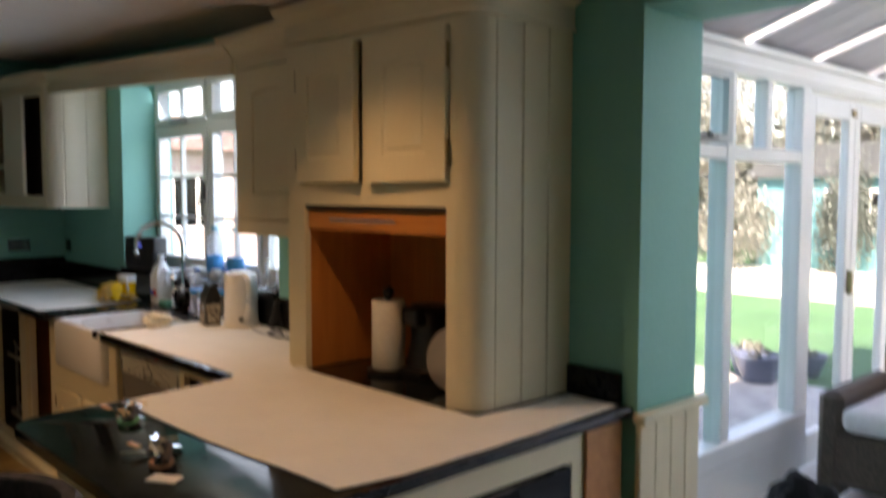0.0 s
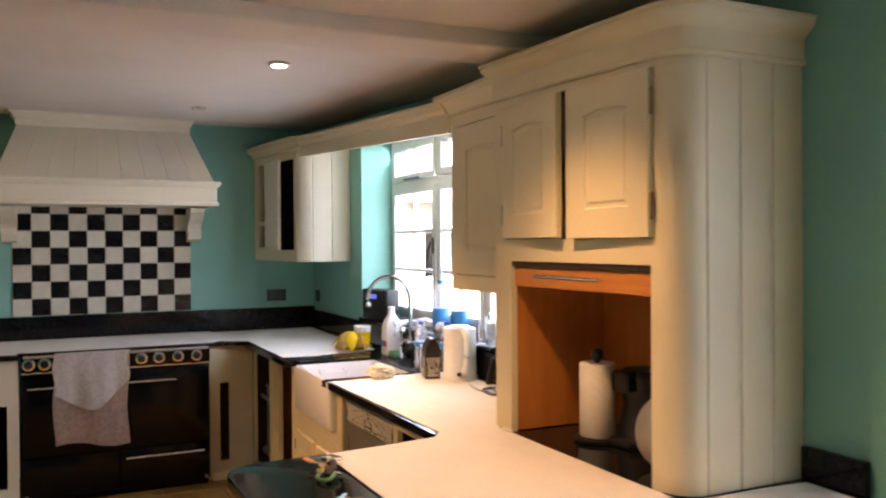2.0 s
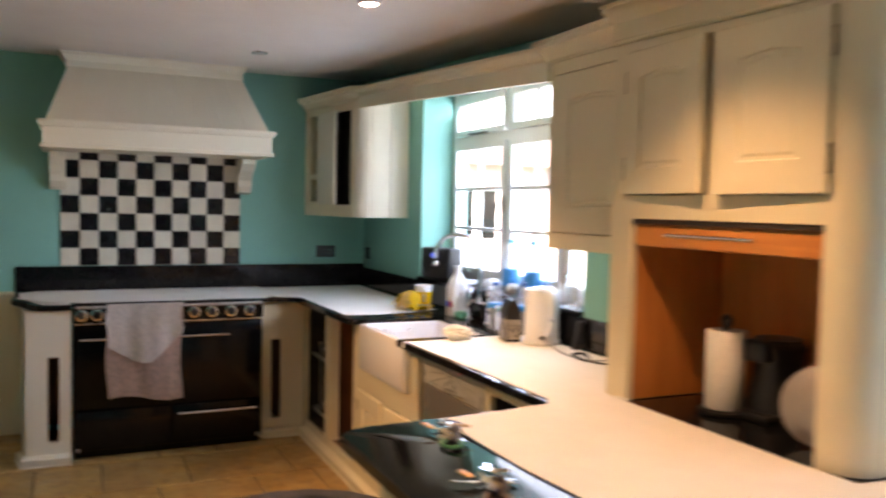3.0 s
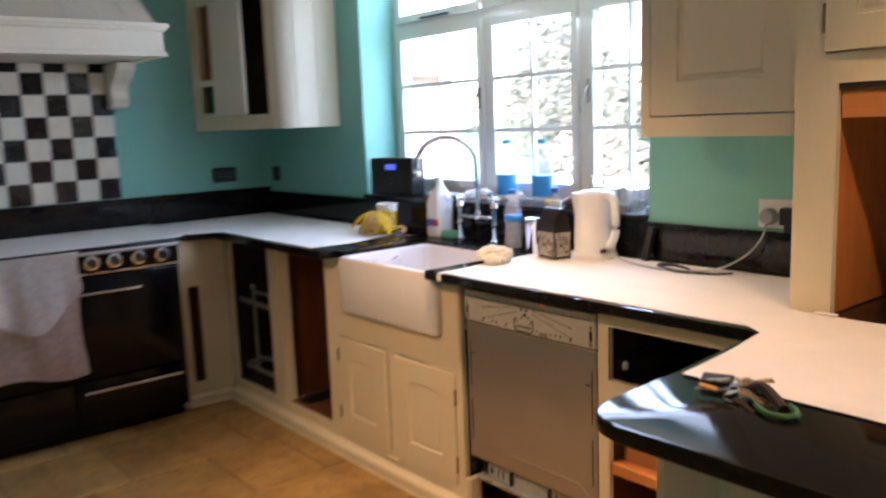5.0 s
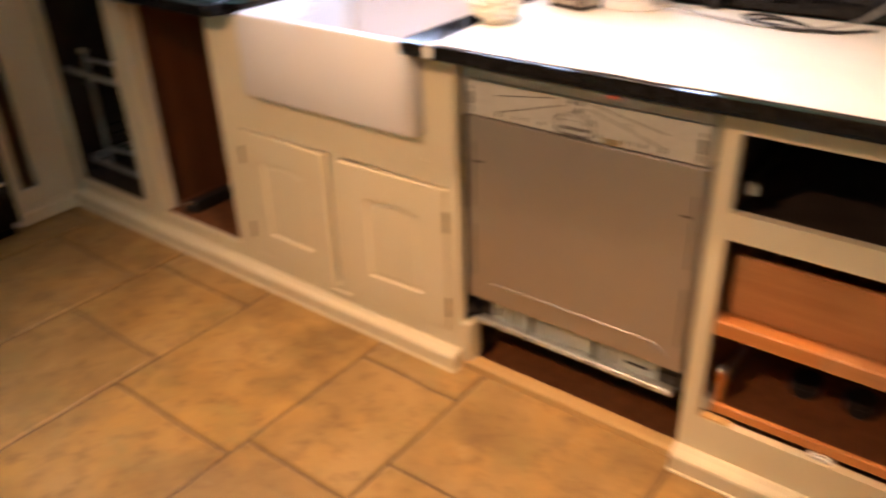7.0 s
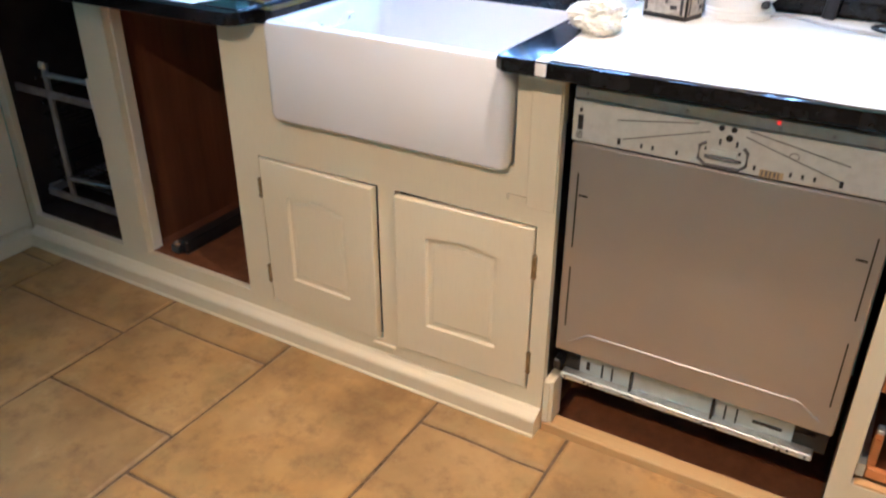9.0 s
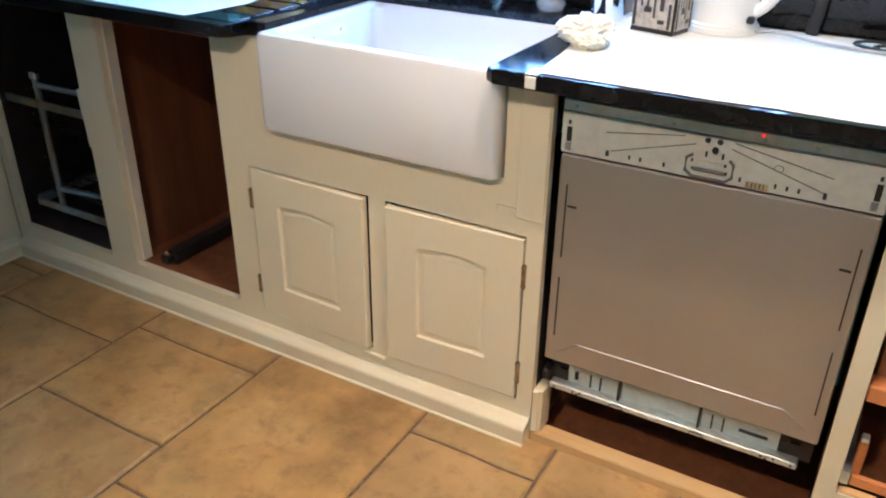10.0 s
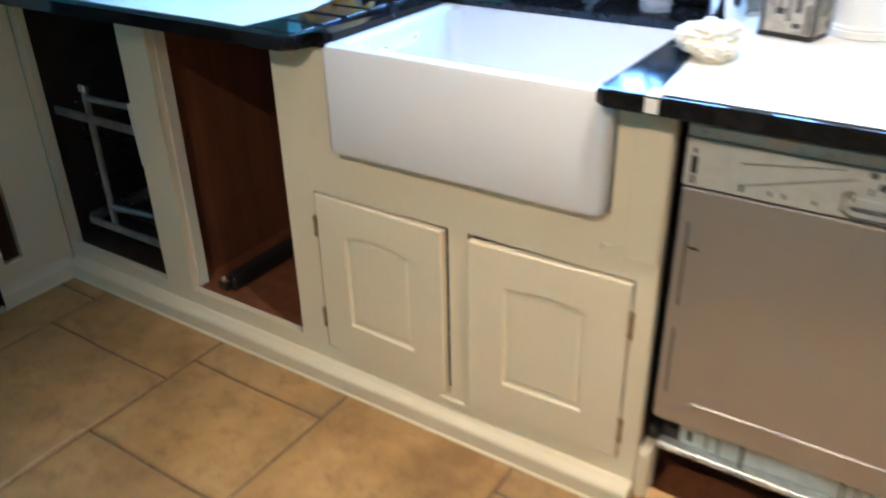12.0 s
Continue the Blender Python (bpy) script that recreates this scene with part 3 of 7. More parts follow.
part("sticker", box(-4.735, -4.694, 2.6108, 2.6125, 0.753, 0.766), TAN, ctl, "tan printed sticker")
for k in range(5):
    part("label_bar", box(-4.732 + 0.007 * k, -4.729 + 0.007 * k + 0.001 * (k % 2), 2.6100, 2.6112, 0.755, 0.765), PENCIL, ctl)
for (xa, za), (xb, zb) in (((-5.005, 0.808), (-4.853, 0.830)), ((-4.992, 0.772), (-4.832, 0.818)), ((-4.768, 0.820), (-4.601, 0.770)), ((-4.764, 0.832), (-4.592, 0.800))):
    part("pressed_line", tube([(xa, 2.6117, za), (xb, 2.6117, zb)], 0.0011, 4), PENCIL, ctl)
part("pressed_ring", tube([(-4.683 + 0.008 * math.cos(i * math.pi / 8), 2.6117, 0.800 + 0.006 * math.sin(i * math.pi / 8)) for i in range(17)], 0.0007, 4), PENCIL, ctl)
part("indicator_lamp", box(-4.722, -4.716, 2.609, 2.6145, 0.853, 0.859), lit("red_indicator", (1.0, 0.05, 0.02), 0.035), ctl)
part("fixing_rail", box(DX0 - 0.012, DX1 + 0.012, 2.622, 2.66, 0.868, 0.886, 0.002), CREAM, u, "cream painted rail under the worktop")
# lower chassis
PALEBLUE = plain("pale_blue_zinc", (0.55, 0.62, 0.62), 0.4, 0.35, 0.12, 30)
ch = part("chassis", join(box(DX0 + 0.012, DX1 - 0.025, 2.6330, 2.6610, 0.150, 0.166, 0.003), box(DX0 + 0.012, DX1 - 0.025, 2.6615, 2.6650, 0.152, 0.215, 0.001)), GALV, u, "galvanised lower chassis rail")
part("chassis_plate", box(DX0 + 0.05, DX1 - 0.07, 2.6570, 2.6610, 0.1665, 0.212), PALEBLUE, ch, "pale blue zinc plate")
for x in (-4.921, -4.738):
    part("bracket", box(x - 0.0025, x + 0.0025, 2.6430, 2.6570, 0.162, 0.215), BLACKP, ch)
    part("bracket_foot", tube([(x - 0.016, 2.6315, 0.155), (x - 0.010, 2.6315, 0.161), (x + 0.014, 2.6315, 0.161), (x + 0.018, 2.6315, 0.155), (x + 0.008, 2.6315, 0.152)], 0.0014, 5), BLACKP, ch)
for x in (-4.992, -4.968, -4.712, -4.688):
    part("chassis_slot", box(x - 0.002, x + 0.002, 2.6550, 2.6575, 0.168, 0.205), BLACKP, ch)
for xa, xb, za, zb in ((-5.070, -5.050, 0.188, 0.198), (-5.030, -5.022, 0.180, 0.200), (-4.655, -4.595, 0.186, 0.192), (-4.572, -4.562, 0.178, 0.198), (-4.552, -4.532, 0.188, 0.200)):
    part("chassis_slot", box(xa, xb, 2.6530, 2.6565 if xa > -4.99 else 2.6585, za, zb), BLACKP, ch)
for x, z in ((-5.072, 0.158), (-5.025, 0.158), (-5.015, 0.155), (-5.008, 0.160), (-4.60, 0.158), (-4.59, 0.155), (-4.575, 0.160), (-4.540, 0.158)):
    part("chassis_hole", box(x - 0.0025, x + 0.0025, 2.6315, 2.6340, z - 0.0025, z + 0.0025), BLACKP, ch)
part("hinge_foot", box(DX0 - 0.004, DX0 + 0.014, 2.622, 2.66, 0.176, 0.205, 0.004), BLACKP, u, "black rubber hinge foot")
solid("timber_batten", box(-5.112, -4.49, 2.602, 2.648, -0.004, 0.026, 0.003), RAWWOOD, "raw timber batten under the dishwasher", "batten")
solid("appliance_bay_floor", box(-5.11, -4.49, 2.650, 3.2, -0.005, 0.006), CARCASS, "brown board under the dishwasher", "board")
solid("side_block", boxes((-5.112, -5.088, 2.606, 2.66, 0.027, 0.150), (-5.1118, -5.096, 2.6005, 2.6058, 0.029, 0.148), bevel=0.002), CREAM, "short cream painted filler block beside dishwasher", "filler")

# drawer unit next to the peninsula
u = thing("drawer_cabinet", -4.2, 2.9, 0, "cream painted drawer cabinet, fronts missing, wooden drawer inside", "cabinet", "base cabinets")
part("face_frame", frame_sheet(-4.487, -3.84, FRONT, FRONT + 0.022, 0.0, FRAME_TOP, [(-4.449, -3.94, 0.672, 0.836), (-4.449, -3.94, 0.155, 0.613)]), CREAM, u)
carcass(-4.487, -3.90, 0.10, 0.868, u)
# upper compartment lined near-black: its deep shade is painted in
part("divider", box(-4.47, -3.917, FRONT + 0.024, 3.18, 0.635, 0.650), SHADEBOX, u)
part("liner", boxes((-4.470, -4.462, FRONT + 0.026, 3.17, 0.652, 0.85), (-3.925, -3.917, FRONT + 0.026, 3.17, 0.652, 0.85), (-4.462, -3.925, 3.16, 3.168, 0.652, 0.85)), SHADEBOX, u, "upper compartment lining, near-black to imitate shade")
part("catch", lathe([(0.0, 0), (0.010, 0), (0.010, 0.018), (0.004, 0.024)], -4.425, 2.655, 10, None, 0.700), GALV, u)
part("plinth", sweep(PL_PROFILE, [(-4.487, FRONT, 0, -1), (-3.84, FRONT, 0, -1)]), CREAM, u)
dw = part("inner_drawer", box(-4.425, -3.965, 2.69, 3.105, 0.405, 0.415), OAK, u, "orange-brown wooden inner drawer")
part("drawer_back", box(-4.44, -3.95, 3.105, 3.12, 0.405, 0.545, 0.002), OAK, dw)
part("drawer_side", box(-4.44, -4.425, 2.678, 3.105, 0.405, 0.545, 0.002), OAK, dw)
part("drawer_side", box(-3.965, -3.95, 2.678, 3.105, 0.405, 0.545, 0.002), OAK, dw)
part("drawer_front", box(-4.44, -3.95, 2.662, 2.677, 0.405, 0.553, 0.002), OAK, dw)
part("drawer_lip", box(-4.447, -4.23, 2.613, 2.661, 0.378, 0.415, 0.003), PINE, dw, "paler end of the drawer lip")
part("drawer_lip", box(-4.2295, -3.942, 2.613, 2.661, 0.378, 0.415, 0.003), OAK, dw)
low = part("pull_out_tray", box(-4.43, -3.96, 2.641, 3.12, 0.168, 0.178), CARCASS, u, "low brown pull-out tray")
part("tray_lip", box(-4.43, -3.96, 2.626, 2.640, 0.166, 0.190, 0.002), PINE, low)
for x0 in (-4.432, -3.975):
    part("tray_post", join(box(x0, x0 + 0.017, 2.645, 2.670, 0.179, 0.262, 0.002), box(x0 + 0.003, x0 + 0.014, 2.642, 2.645, 0.225, 0.25)), PINE, low)
    part("post_cap", box(x0 + 0.001, x0 + 0.016, 2.644, 2.668, 0.2625, 0.272, 0.002), GALV, low)
for rx, rz in ((-4.447, 0.17), (-3.958, 0.17)):
    part("runner", box(rx, rx + 0.015, 2.62, 3.1, rz, rz + 0.03), GALV, low)
part("runner", box(-4.447, -4.432, 2.64, 3.1, 0.70, 0.73), BLACKP, u)
for x, y in ((-4.275, 2.80), (-4.155, 2.80)):
    solid("round_tin", lathe([(0.03, 0), (0.034, 0.004), (0.034, 0.026), (0.036, 0.028), (0.036, 0.038), (0.032, 0.041)], x, y, 18, None, 0.178), BLACKP, "small round black tin on the pull-out tray", "tin", "round tins", smooth=True)
part("bare_edge", box(-4.444, -4.375, FRONT + 0.002, FRONT + 0.022, 0.1552, 0.160), RAWWOOD, u, "bare wood scar on the frame edge")
solid("white_clip", box(-4.21, -4.16, 2.612, 2.628, 0.156, 0.168, 0.003), WHITEP, "small white plastic clip on the frame", "clip")

# corner filler beside the cooker, with a tray slot
u = thing("corner_cabinet", -7.3, 2.46, 0, "narrow cream corner panel with open tray slot", "cabinet", "base cabinets")
bm = wall_sheet("y", -7.05, -0.022, 2.315, 2.602, 0.0, FRAME_TOP, [(2.385, 2.445, 0.12, 0.64)])
part("front_panel", bm, CREAM, u)
part("slot_box", boxes((-7.5, -7.073, 2.375, 2.384, 0.1, 0.66), (-7.5, -7.073, 2.446, 2.455, 0.1, 0.66), (-7.51, -7.5, 2.375, 2.455, 0.1, 0.66)), CARCASS, u)
part("plinth", sweep(PL_PROFILE, [(-7.05, 2.33, 1, 0), (-7.05, 2.581, 1, 0)]), CREAM, u)

# ---- peninsula ----
u = thing("peninsula_cabinet", -3.4, 2.3, 0, "cream tongue and groove peninsula base with rounded corner", "cabinet", "base cabinets")
PX0, PX1, PY0 = -3.840, -2.86, 1.91


def board_wall(pts, z0, z1, name, parent, mat, t=0.018, pitch=0.105, seg=1):
    """Tongue and groove boards set upright along a plan line, each with rounded meeting edges; outside to the left of travel."""
    L = [0.0]
    for a, b in zip(pts, pts[1:]):
        L.append(L[-1] + math.dist(a, b))
    def at(s):
        s = min(max(s, 0), L[-1])
        for i in range(len(L) - 1):
            if s <= L[i + 1] + 1e-9:
                k = (s - L[i]) / max(L[i + 1] - L[i], 1e-9)
                dx, dy = pts[i + 1][0] - pts[i][0], pts[i + 1][1] - pts[i][1]
                m = math.hypot(dx, dy)
                return pts[i][0] + dx * k, pts[i][1] + dy * k, -dy / m, dx / m
    n = max(1, round(L[-1] / pitch))
    w = L[-1] / n
    for i in range(n):
        ss = [i * w + w * k for k in (0.0, 0.012, 0.045)] + [i * w + w * (0.2 + 0.15 * k) for k in range(5)] + [i * w + w * k for k in (0.955, 0.988, 1.0)]
        dep = [-0.006, -0.005, 0.0, 0, 0, 0, 0, 0, 0.0, -0.005, -0.006]
        bm = bmesh.new()
        fr, bk = [], []
        for s, d in zip(ss, dep):
            x, y, nx, ny = at(s)
            fr.append([bm.verts.new((x + nx * d, y + ny * d, z)) for z in (z0, z1)])
            bk.append([bm.verts.new((x - nx * t, y - ny * t, z)) for z in (z0, z1)])
        for a, b in zip(fr, fr[1:]):
            bm.faces.new((a[0], b[0], b[1], a[1]))
        for a, b in zip(bk, bk[1:]):
            bm.faces.new((b[0], a[0], a[1], b[1]))
        for k in (0, 1):
            bm.faces.new([v[k] for v in fr] + [v[k] for v in bk[::-1]])
        for k in (0, -1):
            bm.faces.new((fr[k][0], fr[k][1], bk[k][1], bk[k][0]))
        part("board", bm, mat, parent, smooth=True)


pts = [(PX0, 2.58)] + [(PX0, 2.2)] + arc(PX0 + 0.13, PY0 + 0.13, 0.13, 180, 270, 6) + [(-3.2, PY0), (PX1, PY0)]
board_wall(pts[::-1], 0.08, 0.884, "board", u, CREAM, 0.018, 0.115)
part("plinth", sweep(PL_PROFILE, [(PX0 + 0.004, 2.575, -1, 0), (PX0 + 0.004, 2.02, -1, 0)] + [(PX0 + 0.134 + 0.13 * math.cos(radians(a)), PY0 + 0.134 + 0.13 * math.sin(radians(a)), math.cos(radians(a)), math.sin(radians(a))) for a in range(180, 271, 15)] + [(PX1, PY0 + 0.004, 0, -1)]), CREAM, u)
part("end_frame", wall_sheet("y", PX1, -0.022, PY0 + 0.02, WALL_Y - 0.02, 0.0, 0.885, [(2.35, 2.98, 0.16, 0.80)]), CREAM, u)
part("end_stile", box(PX1 + 0.002, PX1 + 0.012, 3.03, 3.20, 0.0, 0.884, 0.002), OAK, u, "bare wooden end stile")
part("back_box", boxes((-3.84, PX1 - 0.03, 2.58, 2.6, 0.1, 0.86)), CARCASS, u)
SMOKED = plain("smoked_glass", (0.006, 0.006, 0.007), 0.10, 0, 0.2, 6)
SMOKED.node_tree.nodes["Principled BSDF"].inputs["Specular IOR Level"].default_value = 0.12
w = thing("wine_cooler", -3.1, 2.66, 0.16, "black glass fronted built-in cooler under the worktop", "appliance")
part("body", box(-3.4, PX1 - 0.024, 2.36, 2.97, 0.165, 0.795), BLACKP, w)
part("glass_door", box(PX1 - 0.022, PX1 + 0.008, 2.36, 2.97, 0.168, 0.792, 0.004), SMOKED, w, "glossy black glass door")
part("handle", box(PX1 + 0.009, PX1 + 0.028, 2.40, 2.415, 0.30, 0.66, 0.003), STEEL, w)

# ---- worktops ----
def granite_slab(name, pts, label):
    return solid(name, prism(pts, 0.888, TOP, 0.007, 3), GRANITE, label, "worktop", "granite worktops", smooth=True)


granite_slab("worktop", [(OVEN_X + 0.002, 2.315), (-7.02, 2.315), (-7.0, 2.50), (-6.97, 2.527), (-5.93, 2.527), (-5.905, 2.55), (-5.905, 2.60), (-5.845, 2.60), (-5.845, 3.03), (-5.24, 3.03), (-5.24, WALL_Y - 0.002), (OVEN_X + 0.002, WALL_Y - 0.002)], "polished black granite worktop with drainer grooves by the sink")
pen = [(-5.238, WALL_Y - 0.002), (-5.238, 2.548), (-5.22, 2.534), (-3.965, 2.556), (-3.934, 2.54)] + [(-3.905, 2.16)]
pen += arc(-3.805, 1.925, 0.092, 176, 268, 8) + [(-3.3, 1.834), (-2.92, 1.834)] + arc(-2.92, 1.936, 0.1, 275, 350, 4) + [(-2.815, 2.3), (-2.825, WALL_Y - 0.002)]
granite_slab("worktop", pen, "polished black granite worktop running into a rounded peninsula")
# drainer grooves: raised ribs beside the sink
drn = thing("drainer", -6.0, 2.8, TOP, "ribbed granite drainer strip beside the sink", "drainer")
for i in range(5):
    part("rib", box(-6.03, -5.915, 2.565 + i * 0.085, 2.565 + i * 0.085 + 0.066, TOP - 0.002, TOP + 0.003, 0.002), GRANITE, drn)

up = thing("upstand", -5.5, 3.2, TOP, "black granite upstand along the walls", "upstand", kind="structure")
part("upstand_length", box(OVEN_X + 0.022, -3.99, WALL_Y - 0.021, WALL_Y - 0.001, TOP + 0.001, 1.058, 0.002), GRANITE, up)
part("upstand_length", box(-3.06, -2.866, WALL_Y - 0.021, WALL_Y - 0.001, TOP + 0.001, 1.012, 0.002), GRANITE, up)
part("upstand_length", box(OVEN_X + 0.001, OVEN_X + 0.021, 0.875, WALL_Y - 0.002, TOP + 0.001, 1.084, 0.002), GRANITE, up)
solid("window_sill", box(-6.572, -4.763, WALL_Y - 0.03, 3.44, 1.06, 1.082, 0.004), GRANITE, "black granite window sill", "sill", kind="structure")


def paper(pts, z, label, seed):
    """Lining paper: a thin sheet whose surface rises and falls a little."""
    bm = prism(pts, z, z + 0.0015)
    top = [f for f in bm.faces if all(v.co.z > z + 0.001 for v in f.verts)]
    bmesh.ops.subdivide_edges(bm, edges=list(bm.edges), cuts=4, use_grid_fill=True)
    for v in bm.verts:
        v.co.x += 0.006 * noise.noise(v.co * 9 + Vector((seed, 0, 0)))
        v.co.y += 0.006 * noise.noise(v.co * 9 + Vector((0, seed, 0)))
        v.co.z += 0.0012 * abs(noise.noise(v.co * 6 + Vector((seed, seed, 0))))
    return solid("lining_paper", bm, PAPER, label, "paper", "protective paper sheets")


paper([(-7.02, 2.40), (-6.96, 2.555), (-6.06, 2.56), (-6.03, 2.75), (-6.15, 3.15), (-7.63, 3.18), (-7.63, 2.40)], TOP + 0.001, "white lining paper laid over the granite", 1.0)
paper([(-5.135, 2.552), (-4.6, 2.562), (-3.98, 2.572), (-3.97, 2.70), (-4.01, 3.10), (-4.02, 3.19), (-4.6, 3.185), (-5.16, 3.19), (-5.17, 2.9)], TOP + 0.001, "white lining paper laid over the granite", 2.0)
paper([(-3.885, 2.14), (-3.4, 2.145), (-2.86, 2.19), (-2.83, 2.35), (-2.835, 2.80), (-2.86, 3.19), (-3.03, 3.19), (-3.05, 2.79), (-4.06, 2.785), (-4.03, 2.60), (-3.93, 2.53), (-3.91, 2.4)], TOP + 0.0035, "white lining paper over the peninsula", 3.0)

bm = boxes((-5.150, -5.126, 2.5365, 2.580, TOP + 0.0005, TOP + 0.0022), (-5.149, -5.127, 2.5325, 2.5345, 0.893, TOP - 0.002))
solid("masking_tape", bm, PAPER, "short flap of white tape over the worktop edge", "tape")

# ---- wall units ----
CORN = [(0.0, 0.0), (0.010, 0.0), (0.012, 0.012), (0.020, 0.018), (0.030, 0.034), (0.046, 0.046), (0.058, 0.052), (0.060, 0.066), (0.066, 0.070), (0.066, 0.084), (0.0, 0.084)]


def cornice(path, z, parent, k=1.0, prof=None, lean=0.0, about=0.0):
    bm = sweep([(o * k, z + h * k) for o, h in prof or CORN], path)
    for v in bm.verts:
        v.co.z += lean * (v.co.x - about)
    return part("cornice", bm, CREAM, parent, smooth=True)


# deep cornice: a bead, a plain frieze and a small flared crown
FRIEZE = [(0.0, 0.0), (0.007, 0.0), (0.011, 0.005), (0.011, 0.011), (0.006, 0.017), (0.006, 0.070), (0.012, 0.078), (0.022, 0.086), (0.034, 0.096), (0.040, 0.106), (0.040, 0.116), (0.046, 0.119), (0.046, 0.128), (0.0, 0.128)]


# tall dresser unit on the worktop: niche with roller shutter below, two doors above
TX0, TX1, TY = -4.003, -3.062, 2.80
u = thing("dresser_unit", -3.53, 3.0, TOP, "cream painted dresser unit with pine-lined niche standing on the worktop", "cabinet")
holes = [(-3.897, -3.178, TOP, 1.500), (-3.928, -3.566, 1.572, 2.020), (-3.520, -3.164, 1.568, 2.014)]
part("face_frame", frame_sheet(TX0, -3.142, TY, TY + 0.024, TOP + 0.003, 2.12, holes), CREAM, u)
# rounded corner post and boarded end
cor = [(x, y) for x, y in arc(-3.142, TY + 0.08, 0.08, 270, 360, 8)]
part("corner_post", prism(cor + [(-3.09, TY + 0.09), (-3.142, TY + 0.03)], TOP + 0.003, 2.12), CREAM, u, smooth=True)
board_wall([(-3.062, WALL_Y - 0.002), (-3.062, TY + 0.082)], TOP + 0.003, 2.118, "board", u, CREAM, 0.018, 0.112)
part("side_panel", box(TX0, TX0 + 0.018, TY + 0.025, WALL_Y - 0.002, TOP + 0.003, 2.118), CREAM, u)
part("niche_side", box(-3.915, -3.899, TY + 0.025, WALL_Y - 0.02, TOP + 0.003, 1.52), PINE_UP, u, "orange pine lining board")
part("niche_side", box(-3.176, -3.160, TY + 0.025, WALL_Y - 0.02, TOP + 0.003, 1.52), PINE_UP, u, "orange pine lining board")
part("niche_back", box(-3.899, -3.176, WALL_Y - 0.038, WALL_Y - 0.022, TOP + 0.003, 1.52), PINE_UP, u, "orange pine lining board")
part("niche_top", box(-3.915, -3.160, TY + 0.026, WALL_Y - 0.02, 1.521, 1.536), PINE, u)
part("shelf_back", boxes((-3.98, -3.09, WALL_Y - 0.02, WALL_Y - 0.004, 1.54, 2.11)), CREAM, u)
# dark strip added to draw the shadow line above the shutter
part("niche_shadow_gap", box(-3.895, -3.180, TY + 0.004, TY + 0.02, 1.484, 1.499), SHADEBOX, u)
sh = part("roller_shutter", boxes((-3.893, -3.182, TY + 0.012, TY + 0.034, 1.416, 1.482), bevel=0.003), PINE, u, "varnished pine roller shutter, almost fully raised")
part("handle", join(tube([(-3.72, TY - 0.016, 1.452), (-3.38, TY - 0.016, 1.452)], 0.006, 8), tube([(-3.70, TY + 0.012, 1.452), (-3.70, TY - 0.016, 1.452)], 0.004, 6), tube([(-3.40, TY + 0.012, 1.452), (-3.40, TY - 0.016, 1.452)], 0.004, 6)), CHROME, sh, "slim chrome bar handle")


def swung(bm, px, py, deg):
    bm.transform(Matrix.Translation((px, py, 0)) @ Matrix.Rotation(radians(deg), 4, "Z") @ Matrix.Translation((-px, -py, 0)))
    return bm


d = part("door", swung(panel_door(-3.925, -3.569, 1.576, 2.016, TY - 0.016, 0.022, 0.075, 0.012, 0.005), -3.927, TY, -3.0), CREAM, u, "cream panel door standing slightly ajar")
for z in (1.625, 1.895):
    hinge(-3.930, TY - 0.010, z, d, 0.06)
d = part("door", swung(panel_door(-3.516, -3.167, 1.572, 2.010, TY - 0.016, 0.022, 0.08, 0.012, 0.005), -3.165, TY, 2.6), CREAM, u)
for z in (1.625, 1.895):
    hinge(-3.162, TY - 0.010, z, d, 0.06)
path = [(TX0, WALL_Y - 0.01, -1, 0), (TX0, TY, -0.9, -0.9), (-3.142, TY, 0, -1)] + [(-3.142 + 0.08 * math.cos(radians(a)), TY + 0.08 + 0.08 * math.sin(radians(a)), math.cos(radians(a)), math.sin(radians(a))) for a in range(285, 361, 15)] + [(-3.062, WALL_Y - 0.004, 1, 0)]
cornice(path, 2.042, u, 1.0, FRIEZE, -0.028, -3.55)
part("top_board", box(TX0, -3.065, TY + 0.02, WALL_Y - 0.004, 2.118, 2.13), CREAM, u)

# single wall unit between window and dresser
u = thing("wall_cabinet", -4.28, 3.05, 1.37, "cream painted wall cabinet with panelled door beside the window", "cabinet", "wall cabinets")
UX0, UX1, UY = -4.553, -4.005, 2.90
part("body", boxes((UX0, UX0 + 0.018, UY + 0.023, WALL_Y - 0.002, 1.372, 2.15), (UX1 - 0.018, UX1, UY + 0.023, WALL_Y - 0.002, 1.372, 2.15), (UX0 + 0.018, UX1 - 0.018, UY + 0.023, WALL_Y - 0.002, 1.372, 1.39), (UX0 + 0.018, UX1 - 0.018, UY + 0.023, WALL_Y - 0.002, 2.13, 2.15)), CREAM, u)
part("face_frame", frame_sheet(UX0, UX1, UY, UY + 0.022, 1.372, 2.15, [(-4.52, -4.04, 1.432, 2.040)]), CREAM, u)
d = part("door", panel_door(-4.517, -4.043, 1.436, 2.036, UY - 0.003, 0.02, 0.095), CREAM, u)
for z in (1.52, 1.92):
    hinge(-4.040, UY - 0.003, z, d, 0.05)
cornice([(UX0, WALL_Y - 0.01, -1, 0), (UX0, UY, -0.9, -0.9), (UX1 - 0.062, UY, 0, -1)], 2.088, u)

